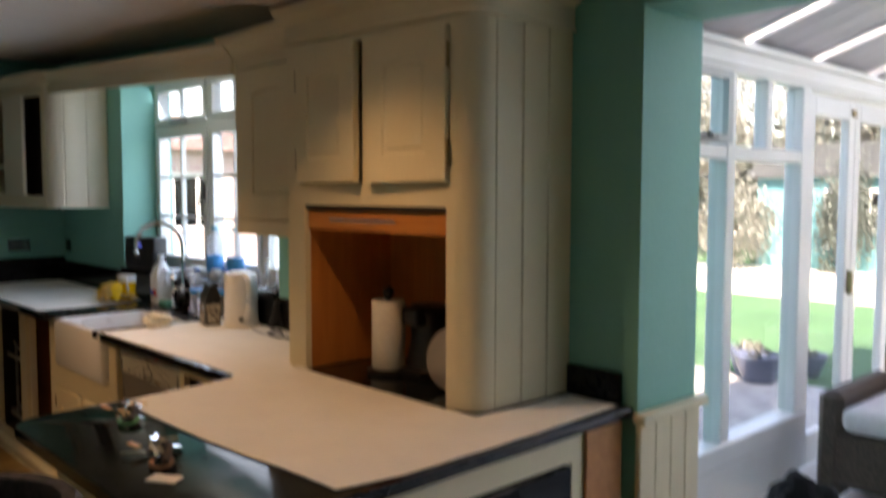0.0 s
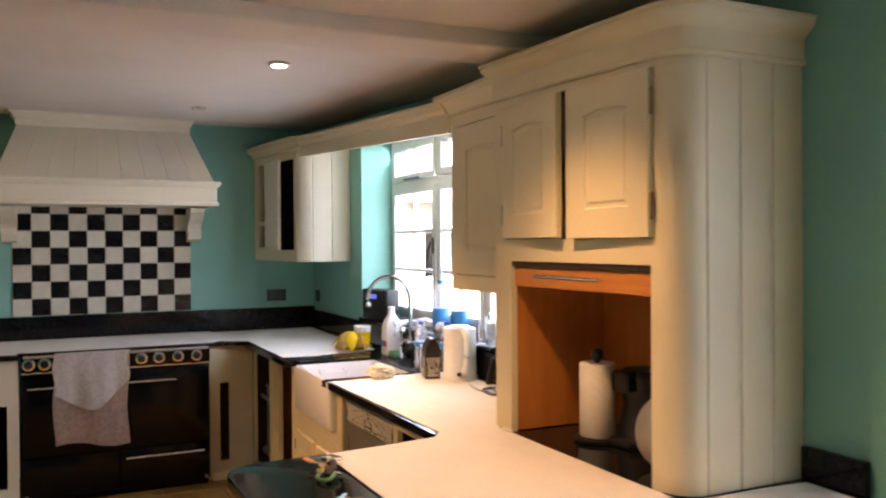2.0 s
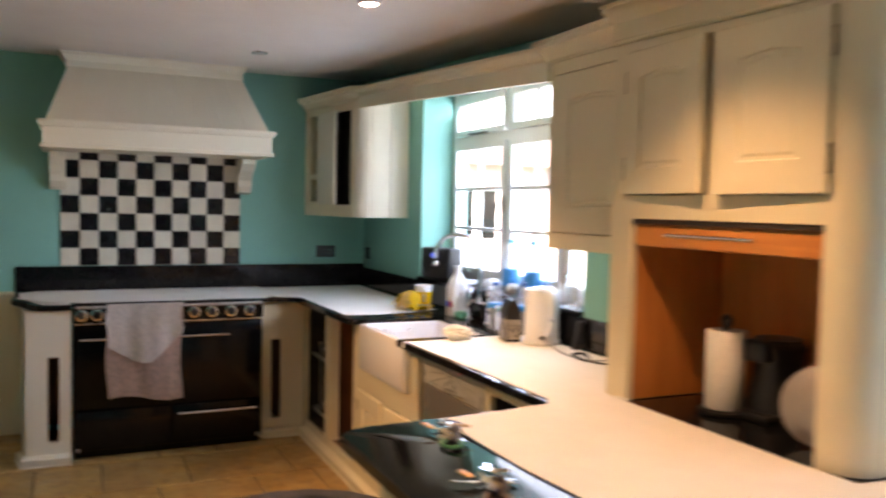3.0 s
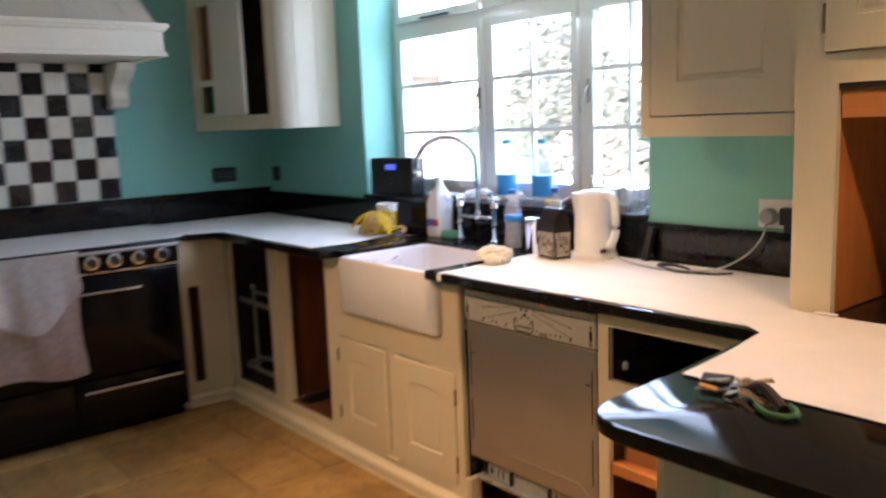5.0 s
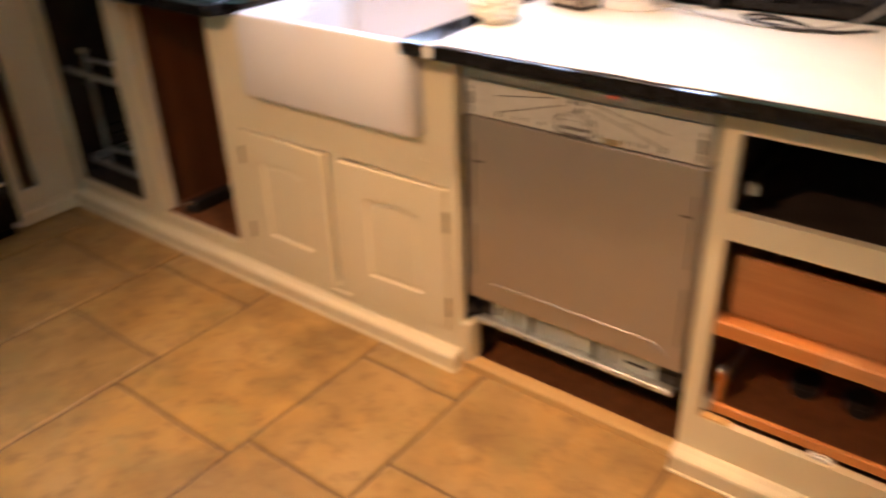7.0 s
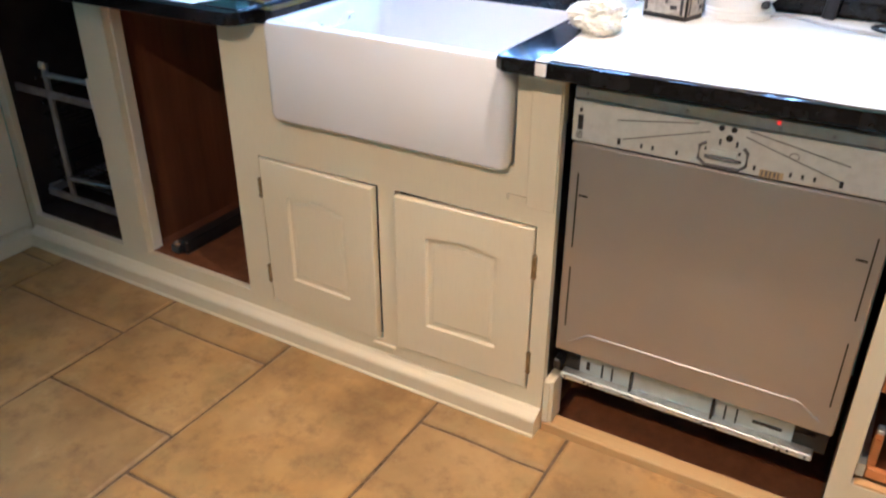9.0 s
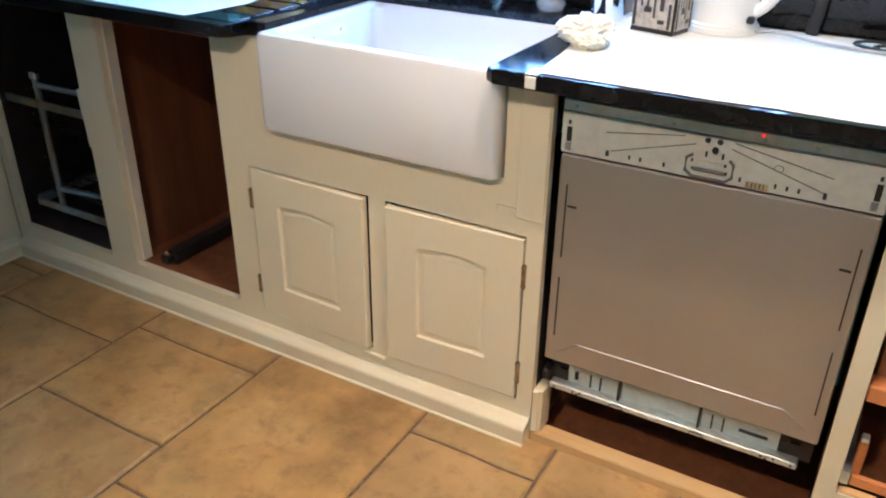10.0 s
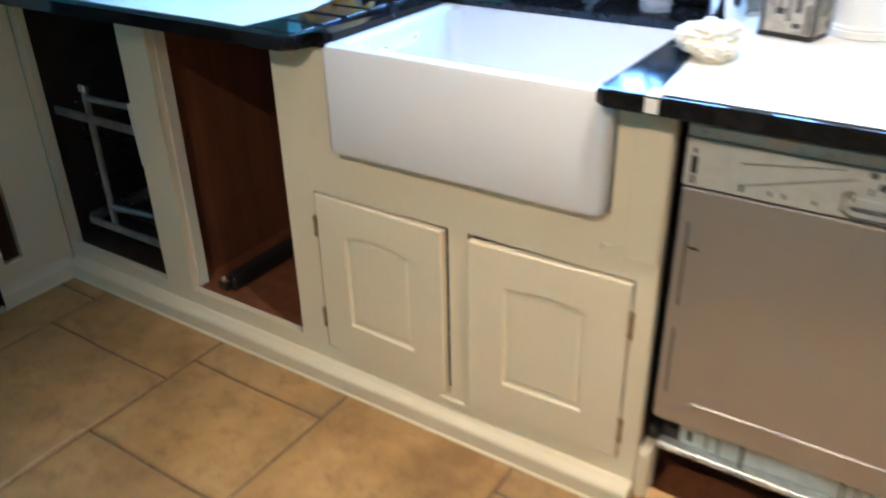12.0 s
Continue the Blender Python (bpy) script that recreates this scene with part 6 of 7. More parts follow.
# glasses and oddments on the sill
for x, y, h_, r_ in ((-5.02, 3.34, 0.12, 0.032), (-4.94, 3.37, 0.14, 0.03), (-4.88, 3.32, 0.11, 0.034), (-4.97, 3.27, 0.10, 0.03)):
    solid("drinking_glass", lathe([(0.0, 0.0), (r_ * 0.8, 0.0), (r_ * 0.84, 0.004), (r_, h_), (r_ * 0.94, h_), (r_ * 0.78, 0.012), (0.0, 0.010)], x, y, 18, None, SILL), GLASS, "clear drinking glass on the window sill", "glass", "drinking glasses", smooth=True)
solid("yellow_sponge", box(-5.325, -5.265, 3.27, 3.31, SILL, SILL + 0.02, 0.005, 2), plain("yellow_sponge", (0.75, 0.52, 0.05), 0.9, 0, 0.3, 200, 0.6), "small yellow sponge on the sill", "sponge")
bm = bmesh.new()
bmesh.ops.create_icosphere(bm, subdivisions=3, radius=1)
for v in bm.verts:
    f = 1 + 0.35 * noise.noise(v.co * 2.2)
    v.co = Vector((-5.20 + v.co.x * 0.04 * f, 3.30 + v.co.y * 0.03 * f, max(SILL, SILL + 0.018 + v.co.z * 0.02 * f)))
solid("scouring_ball", bm, plain("copper_scourer", (0.20, 0.10, 0.06), 0.4, 0.7, 0.5, 120, 0.9), "brown wire scouring ball on the sill", "scourer", smooth=True)
solid("soap_dish", lathe([(0.0, 0), (0.035, 0), (0.05, 0.012), (0.052, 0.016), (0.047, 0.015), (0.03, 0.005), (0.0, 0.004)], -6.02, 3.32, 20, None, SILL), CERAMIC, "white china soap dish on the sill", "dish", smooth=True)
solid("wiper", join(tube([(-6.05, 3.26, SILL + 0.012), (-5.86, 3.28, SILL + 0.012)], 0.006, 8), box(-6.09, -6.05, 3.235, 3.285, SILL, SILL + 0.02, 0.004)), GREYP, "grey plastic wiper lying on the sill", "wiper", smooth=True)

# thin crumpled plastic bags lying on the sill
FILM = plain("crumpled_film", (0.80, 0.82, 0.84), 0.25, 0, 0.12, 40, 0.3)
for bx, by, sx_, sy_, seed_ in ((-5.80, 3.33, 0.085, 0.045, 1.0), (-5.53, 3.31, 0.045, 0.035, 4.0)):
    bm = bmesh.new()
    bmesh.ops.create_icosphere(bm, subdivisions=4, radius=1)
    for v in bm.verts:
        p = v.co.copy()
        f = 0.9 + 0.5 * (0.3 - abs(noise.noise(p * 2.4 + Vector((seed_, 2, 5))))) + 0.35 * (0.3 - abs(noise.noise(p * 5.0 + Vector((1, seed_, 3)))))
        v.co = Vector((bx + p.x * f * sx_, by + p.y * f * sy_, max(SILL, SILL + 0.018 + p.z * f * 0.030)))
    solid("plastic_bag", bm, FILM, "crumpled white plastic bag on the window sill", "bag", "bags on the sill")

# ---- niche contents ----
kr_ = thing("kitchen_roll", -3.665, 2.985, TOP, "white kitchen roll on a black upright holder", "kitchen roll")
part("roll", lathe([(0.02, 0.0), (0.056, 0.0), (0.058, 0.003), (0.058, 0.232), (0.056, 0.235), (0.02, 0.235)], -3.665, 2.985, 28, None, TOP + 0.018), plain("tissue", (0.80, 0.77, 0.70), 0.95, 0, 0.06, 60, 0.5), kr_, smooth=True)
part("holder", lathe([(0.0, 0), (0.07, 0), (0.075, 0.004), (0.075, 0.012), (0.06, 0.016), (0.012, 0.017), (0.010, 0.26), (0.018, 0.268), (0.020, 0.285), (0.010, 0.298), (0.0, 0.30)], -3.665, 2.985, 22, None, TOP + 0.001), BLACKP, kr_, smooth=True)
cm = thing("coffee_machine", -3.47, 3.08, TOP, "black plastic coffee machine standing in the niche", "coffee machine")
part("body", lathe([(0.0, 0), (0.085, 0), (0.09, 0.006), (0.085, 0.05), (0.07, 0.12), (0.075, 0.19), (0.08, 0.215), (0.07, 0.235), (0.0, 0.24)], -3.575, 3.105, 22, None, TOP + 0.001), BLACKP, cm, smooth=True)
part("spout", box(-3.615, -3.535, 3.0, 3.06, TOP + 0.17, TOP + 0.235, 0.012, 3), BLACKP, cm, smooth=True)
part("drip_tray", box(-3.62, -3.50, 2.985, 3.08, TOP + 0.001, TOP + 0.025, 0.006, 2), BLACKP, cm, smooth=True)
pn = thing("pan_lid", -3.29, 3.05, TOP, "round pale steel pan lid leaning on the coffee machine", "lid")
bm = lathe([(0.0, 0.030), (0.05, 0.026), (0.082, 0.014), (0.100, 0.0), (0.106, -0.002), (0.106, -0.006), (0.082, 0.007), (0.0, 0.022)], 0, 0, 34)
LM = Matrix.Translation((-3.295, 2.955, TOP + 0.109)) @ Matrix.Rotation(radians(20), 4, "Z") @ Matrix.Rotation(radians(76), 4, "X")
bm.transform(LM)
part("dome", bm, plain("satin_steel", (0.40, 0.37, 0.34), 0.40, 0.5, 0.1, 8), pn, smooth=True)
wl = thing("paper_scrap", -3.92, 2.79, TOP, "torn paper strip at the foot of the dresser", "paper")
part("scrap", box(-3.93, -3.87, 2.775, 2.795, TOP + 0.006, TOP + 0.011, 0.002), PAPER, wl)

# ---- things on the peninsula ----
def key_bunch(x, y, seed, fob, loop, label):
    """Two split rings, a heap of keys, a folded leather fob and a cord loop."""
    rnd = random.Random(seed)
    b = thing("key_bunch", x, y, TOP, label, "keys", "key bunches")
    for k, (rx_, rr_) in enumerate(((0.0, 0.017), (0.022, 0.014))):
        bm = tube([(x + rx_ + rr_ * math.cos(a), y + rr_ * math.sin(a), TOP + 0.012 + 0.010 * math.sin(a + k)) for a in [i * math.pi / 9 for i in range(19)]], 0.0016, 6)
        part("ring", bm, CHROME, b, smooth=True)
    for i in range(11):
        a = rnd.uniform(-0.6, 4.2)
        z = TOP + 0.004 + 0.0032 * i
        bow = lathe([(0.0, 0), (0.011, 0), (0.012, 0.0005), (0.012, 0.0022), (0.011, 0.0027), (0.0, 0.0027)], 0.026, 0, 14)
        bm = join(bow, box(0.036, 0.072, -0.0042, 0.0042, 0.0, 0.0024, 0.0006), box(0.050, 0.054, 0.004, 0.0062, 0.0, 0.0022), box(0.058, 0.062, 0.004, 0.0072, 0.0, 0.0022), box(0.066, 0.070, 0.004, 0.0058, 0.0, 0.0022))
        bm.transform(Matrix.Translation((x, y, z)) @ Matrix.Rotation(a, 4, "Z") @ Matrix.Rotation(radians(rnd.uniform(-4, 16)), 4, "Y") @ Matrix.Rotation(radians(rnd.uniform(-25, 25)), 4, "X"))
        for v in bm.verts:
            v.co.z = max(v.co.z, TOP + 0.002)
        part("key", bm, BRASS if i % 3 else CHROME, b)
    bm = box(-0.017, 0.017, -0.010, 0.010, 0.0, 0.004, 0.0015, 2)
    bm.transform(Matrix.Translation((x - 0.035, y - 0.030, TOP + 0.022)) @ Matrix.Rotation(radians(25), 4, "Z") @ Matrix.Rotation(radians(12), 4, "Y"))
    part("tag", bm, plain("amber_tag", (0.62, 0.30, 0.07), 0.4), b, "amber plastic key tag")
    part("fob", tube(smooth_pts([(x + 0.01, y + 0.012, TOP + 0.016), (x + 0.04, y + 0.020, TOP + 0.030), (x + 0.075, y + 0.004, TOP + 0.022), (x + 0.105, y - 0.018, TOP + 0.012)]), 0.010, 8), fob, b, "folded dark leather strap", smooth=True)
    part("cord_loop", tube(smooth_pts([(x + 0.055, y - 0.020, TOP + 0.010), (x + 0.085, y - 0.042, TOP + 0.009), (x + 0.120, y - 0.040, TOP + 0.009), (x + 0.130, y - 0.018, TOP + 0.012), (x + 0.105, y + 0.002, TOP + 0.016)]), 0.0055, 8), loop, b, "coiled cord loop", smooth=True)


STRAP = plain("dark_strap_leather", (0.045, 0.030, 0.022), 0.5, 0, 0.3, 90, 0.3)
key_bunch(-3.735, 2.085, 3, STRAP, plain("green_cord", (0.06, 0.22, 0.08), 0.6), "bunch of brass and steel keys with green cord loop")
key_bunch(-3.345, 2.005, 8, STRAP, plain("brown_cord", (0.22, 0.11, 0.06), 0.6), "bunch of brass keys with a leather strap")
bm = box(-0.03, 0.03, -0.02, 0.02, 0, 0.009, 0.003, 2)
bm.transform(Matrix.Translation((-3.80, 2.135, TOP + 0.008)) @ Matrix.Rotation(radians(20), 4, "Z") @ Matrix.Rotation(radians(8), 4, "X"))
solid("wallet", bm, plain("black_leather", (0.02, 0.018, 0.016), 0.4, 0, 0.3, 120, 0.5), "small black leather wallet beside the keys", "wallet")
bm = box(-0.035, 0.035, -0.022, 0.022, 0, 0.002)
bm.transform(Matrix.Translation((-3.17, 1.955, TOP + 0.001)) @ Matrix.Rotation(radians(35), 4, "Z"))
solid("card", bm, PAPER, "small white card lying on the granite", "card")

# bar stool drawn up to the peninsula
VEL = plain("grey_velvet", (0.085, 0.080, 0.085), 0.9, 0, 0.45, 50, 0.6)
bs = thing("bar_stool", -3.25, 1.535, 0, "grey velvet tub bar stool drawn up to the peninsula", "stool")
part("seat", lathe([(0.0, 0.0), (0.17, 0.0), (0.195, 0.02), (0.20, 0.05), (0.185, 0.075), (0.12, 0.088), (0.0, 0.09)], -3.25, 1.535, 30, None, 0.62), VEL, bs, smooth=True)
bm = bmesh.new()
rings = []
for k2 in range(19):
    a = radians(20 * k2)
    hgt = 0.955
    ring = []
    for ro, z in ((0.205, 0.64), (0.225, 0.80), (0.225, hgt - 0.02), (0.21, hgt), (0.185, hgt - 0.005), (0.175, hgt - 0.03), (0.175, 0.80), (0.17, 0.66)):
        ring.append(bm.verts.new((-3.25 + ro * math.cos(a), 1.535 + ro * math.sin(a), z)))
    rings.append(ring)
for a, c2 in zip(rings, rings[1:]):
    for i in range(8):
        bm.faces.new((a[i], a[(i + 1) % 8], c2[(i + 1) % 8], c2[i]))
bmesh.ops.remove_doubles(bm, verts=bm.verts[:], dist=1e-4)
part("backrest", bm, VEL, bs, smooth=True)
for a in (45, 135, 225, 315):
    c_, s_ = math.cos(radians(a)), math.sin(radians(a))
    part("leg", tube([(-3.25 + 0.12 * c_, 1.535 + 0.12 * s_, 0.63), (-3.25 + 0.20 * c_, 1.535 + 0.20 * s_, 0.0)], 0.014, 8), BLACKP, bs, smooth=True)
part("foot_ring", tube([(-3.25 + 0.172 * math.cos(i * math.pi / 12), 1.535 + 0.172 * math.sin(i * math.pi / 12), 0.24) for i in range(25)], 0.008, 8), STEEL, bs, smooth=True)

bs.location.x += 0.07
bs.location.y += 0.02

# ---- conservatory ----
CX, CY0, CY1, CXE = -3.40, WALL_Y + 0.32, 8.2, 1.6
cfl = solid("floor_conservatory", box(CX - 0.12, CXE, CY0 + 0.01, CY1, -0.12, -0.004), plain("pale_floor_tile", (0.70, 0.69, 0.66), 0.3, 0, 0.08, 3), "pale tiled conservatory floor", "floor", kind="structure")


def glazed_wall(name, axis, at, u0, u1, posts, uppers, doors, label):
    """A white framed glazed wall: sill, transom and eaves beams, posts, panes; doors are (u0, u1)."""
    w = thing(name, at if axis == "y" else (u0 + u1) / 2, (u0 + u1) / 2 if axis == "y" else at, 0, label, "window", kind="structure")
    def bx(ua, ub, d0, d1, z0, z1, bv=0.006):
        return box(at + d0, at + d1, ua, ub, z0, z1, bv) if axis == "y" else box(ua, ub, at + d0, at + d1, z0, z1, bv)
    part("eaves_beam", bx(u0, u1, -0.05, 0.05, 2.10, 2.25), WHITE, w)
    part("eaves_cap", bx(u0, u1, 0.05, 0.075, 2.205, 2.245), WHITE, w)
    part("eaves_bead", bx(u0, u1, 0.05, 0.062, 2.125, 2.145, 0.004), WHITE, w)
    solid_runs = []
    e = [u0] + [p for d in doors for p in d] + [u1]
    for a, b in zip(e[::2], e[1::2]):
        if b - a < 0.05:
            continue
        solid_runs.append((a, b))
        part("sill_rail", bx(a, b, -0.05, 0.07, 0.26, 0.365), WHITE, w)
        part("dwarf_wall", bx(a, b, -0.06, 0.04, -0.1, 0.258, 0.002), WHITE, w)
        part("transom", bx(a, b, -0.035, 0.045, 1.70, 1.765), WHITE, w)
    for pa, pb in posts:
        part("post", bx(pa, pb, -0.045, 0.05, 0.366, 2.098), WHITE, w)
    for pa, pb in uppers:
        part("glazing_post", bx(pa, pb, -0.03, 0.04, 1.766, 2.098), WHITE, w)
    stops = sorted(posts)
    for a, b in solid_runs:
        inner = [p for p in stops if a - 0.01 <= p[0] and p[1] <= b + 0.01]
        cuts = [a] + [x for p in inner for x in p] + [b]
        for p, q in zip(cuts[::2], cuts[1::2]):
            if q - p > 0.04:
                o = part("pane", bx(p, q, -0.003, 0.003, 0.366, 1.699, 0), PANE, w)
                o.visible_shadow = False
                up = [x for x in uppers if p <= x[0] and x[1] <= q]
                c2 = [p] + [x for s in up for x in s] + [q]
                for m, n in zip(c2[::2], c2[1::2]):
                    o = part("pane", bx(m, n, -0.003, 0.003, 1.766, 2.097, 0), PANE, w)
                    o.visible_shadow = False
    for a, b in doors:
        mid = (a + b) / 2
        for p, q, kn in ((a + 0.01, mid - 0.003, 1), (mid + 0.003, b - 0.01, 0)):
            d = part("door_leaf", join(bx(p, p + 0.085, -0.02, 0.03, 0.02, 2.08), bx(q - 0.085, q, -0.02, 0.03, 0.02, 2.08), bx(p + 0.085, q - 0.085, -0.02, 0.03, 0.02, 0.20), bx(p + 0.085, q - 0.085, -0.02, 0.03, 1.97, 2.08)), WHITE, w)
            o = part("pane", bx(p + 0.085, q - 0.085, -0.003, 0.003, 0.20, 1.97, 0), PANE, d)
            o.visible_shadow = False
            if kn:
                part("bolt", bx(q - 0.06, q - 0.02, 0.03, 0.05, 1.99, 2.03, 0.004), BRASS, d, "brass door bolt")
                part("handle", bx(q - 0.055, q - 0.03, 0.03, 0.06, 0.95, 1.09, 0.004), BRASS, d, "brass lever handle plate")
    return w


glazed_wall("window_2", "y", CX, CY0, CY1, [(CY0, CY0 + 0.10), (4.10, 4.20), (4.735, 4.815), (5.53, 5.635), (7.0, 7.10)], [(5.14, 5.205), (3.85, 3.9)], [(5.64, 6.94)], "white framed conservatory side wall with french doors")
glazed_wall("window_3", "x", CY1, CX, CXE, [(CX + 0.06, CX + 0.16), (-2.3, -2.18), (-1.1, -0.98), (0.1, 0.22), (CXE - 0.12, CXE)], [(-2.85, -2.77), (-1.7, -1.62), (-0.5, -0.42)], [], "white framed conservatory end wall")
solid("wall_conservatory", box(CXE, CXE + 0.2, CY0, CY1, -0.1, 3.4), painted("cons_wall", (0.70, 0.70, 0.66), (0.66, 0.66, 0.62), 0.7), "plain rendered conservatory wall", "wall", kind="structure")
# opening casement in the first upper light
cs = thing("casement_vent", CX + 0.03, 4.68, 1.74, "grey-white top-hung vent sash in the conservatory", "window", kind="structure")
part("sash", wall_sheet("y", CX + 0.045, 0.03, 4.21, 4.732, 1.770, 2.096, [(4.255, 4.69, 1.81, 2.06)]), painted("grey_sash", (0.46, 0.48, 0.46), (0.42, 0.44, 0.42), 0.4), cs)
part("stay", box(CX + 0.075, CX + 0.09, 4.36, 4.58, 1.782, 1.792, 0.002), BLACKP, cs)
part("stay_peg", box(CX + 0.075, CX + 0.095, 4.50, 4.52, 1.792, 1.815, 0.002), BLACKP, cs)

# polycarbonate roof: panels between white bars, rising away from the eaves
def sheet_mat():
    m, t, b = material("polycarbonate")
    v = coords(t, (1, 60, 1))
    c = ramp(t, noise_node(t, v, 3, 3), [(0.4, (0.46, 0.46, 0.48)), (0.6, (0.54, 0.54, 0.56))])
    t.links.new(c, b.inputs["Base Color"])
    b.inputs["Roughness"].default_value = 0.35
    tr = t.nodes.new("ShaderNodeBsdfTranslucent")
    tr.inputs["Color"].default_value = (0.66, 0.66, 0.70, 1)
    mx = t.nodes.new("ShaderNodeMixShader")
    mx.inputs[0].default_value = 0.10
    t.links.new(b.outputs[0], mx.inputs[1])
    t.links.new(tr.outputs[0], mx.inputs[2])
    t.links.new(mx.outputs[0], t.nodes["Material Output"].inputs["Surface"])
    return m


POLY = sheet_mat()
rf = thing("roof_conservatory", -0.9, 5.8, 2.24, "ribbed pale polycarbonate conservatory roof with white bars", "roof", kind="structure")
rz = lambda x: 2.245 + 0.34 * (x - CX + 0.05)
yy = [CY0 + 0.02, 4.14, 4.92, 5.70, 6.48, 7.26, 8.04]
for a, b in zip(yy, yy[1:]):
    bm = bmesh.new()
    for dz in (0.0, 0.025):
        bm.faces.new([bm.verts.new(p) for p in ((CX - 0.1, a + 0.05, rz(CX - 0.1) + dz), (CXE, a + 0.05, rz(CXE) + dz), (CXE, b - 0.05, rz(CXE) + dz), (CX - 0.1, b - 0.05, rz(CX - 0.1) + dz))])
    part("roof_panel", bm, POLY, rf)
    # flute lines on the underside of the sheet
    for k in range(1, 4):
        y = a + (b - a) * k / 4
        bm = bmesh.new()
        add_box(bm, CX - 0.05, CXE, y - 0.0015, y + 0.0015, -0.003, -0.001)
        for v in bm.verts:
            v.co.z += rz(v.co.x)
        part("flute", bm, GREYP, rf)
for y in yy:
    bm = bmesh.new()
    add_box(bm, CX - 0.1, CXE, y - 0.048, y - 0.036, -0.02, 0.05, 0.003)
    add_box(bm, CX - 0.1, CXE, y + 0.036, y + 0.048, -0.02, 0.05, 0.003)
    for v in bm.verts:
        v.co.z += rz(v.co.x)
    part("glazing_bar", bm, WHITE, rf)

# sofa, cushion and bag seen through the opening
RATTAN = plain("brown_rattan", (0.10, 0.07, 0.05), 0.7, 0, 0.5, 90, 0.8)
sf = thing("rattan_sofa", -2.15, 5.3, 0, "brown rattan sofa with a pale cushion", "sofa")
part("frame", boxes((-2.55, -1.2, 4.95, 5.7, 0.12, 0.40), (-2.62, -2.5, 4.95, 5.7, 0.05, 0.58), (-2.55, -1.2, 5.62, 5.75, 0.12, 0.75), bevel=0.03), RATTAN, sf)
part("cushion", box(-2.50, -1.3, 4.92, 5.6, 0.402, 0.52, 0.045, 4), plain("pale_cushion", (0.66, 0.63, 0.62), 0.9, 0, 0.1, 30, 0.4), sf, "pale grey seat cushion", smooth=True)
for x in (-2.56, -1.3):
    for y in (5.0, 5.65):
        part("leg", box(x - 0.03, x + 0.03, y - 0.03, y + 0.03, 0.0, 0.12, 0.005), RATTAN, sf)
sf.location.x -= 0.50
sf.location.y += 0.30
bag = bmesh.new()
bmesh.ops.create_icosphere(bag, subdivisions=4, radius=1)
for v in bag.verts:
    f = 1 + 0.18 * noise.noise(v.co * 2) + 0.1 * noise.noise(v.co * 5)
    v.co = Vector((-2.60 + 0.17 * v.co.x * f, 3.86 + 0.14 * v.co.y * f, max(0.0, 0.30 + 0.32 * v.co.z * f)))
solid("holdall", bag, plain("black_cloth", (0.012, 0.012, 0.014), 0.8, 0, 0.4, 60, 0.6), "black cloth holdall standing by the opening", "bag", smooth=True)

# ---- outside ----
def grass_mat():
    m, t, b = material("lawn_grass")
    v = coords(t)
    c = ramp(t, noise_node(t, v, 0.6, 5), [(0.35, (0.035, 0.105, 0.040)), (0.65, (0.055, 0.145, 0.055))])
    c = mix(t, c, (0.08, 0.17, 0.075), ramp(t, noise_node(t, v, 30, 4, 0.7), [(0.5, (0, 0, 0)), (0.8, (0.7, 0.7, 0.7))]))
    t.links.new(c, b.inputs["Base Color"])
    b.inputs["Roughness"].default_value = 0.9
    bump(t, b, noise_node(t, v, 90, 3), 0.6, 0.02)
    return m


solid("ground", box(-400, 400, -400, 400, -0.6, -0.2), grass_mat(), "mown green lawn reaching into the distance", "lawn", kind="structure")
pav = thing("pavement", -6, 7.4, -0.2, "pale stone slab patio outside the conservatory", "patio", kind="structure")
PAVE = plain("patio_stone", (0.42, 0.39, 0.35), 0.85, 0, 0.3, 5, 0.3)
pm = None
for i in range(14):
    for j in range(10):
        x, y = -11.5 + i * 0.61, 3.6 + j * 0.52
        if x > -4.15:
            continue
        if pm is None:
            o = part("slab", box(-0.3, 0.3, -0.255, 0.255, -0.06, 0.03, 0.006), PAVE, None)
            pm = o.data
        else:
            o = new("slab", pm)
        o.parent, o.location = pav, (x + 6, y - 7.4, 0.0)
solid("garden_path", box(-16, 6, 14.8, 20.0, -0.25, -0.17, 0.01), plain("pale_gravel", (0.62, 0.58, 0.50), 0.95, 0, 0.25, 40, 0.5), "wide pale gravel drive across the garden", "path", kind="structure")

LEAF = foliage("hedge_leaf", (0.042, 0.055, 0.046), (0.090, 0.105, 0.085))
LEAFY = foliage("light_leaf", (0.095, 0.105, 0.085), (0.19, 0.19, 0.155))
BARK = plain("bark", (0.10, 0.075, 0.055), 0.95, 0, 0.5, 14, 0.8)


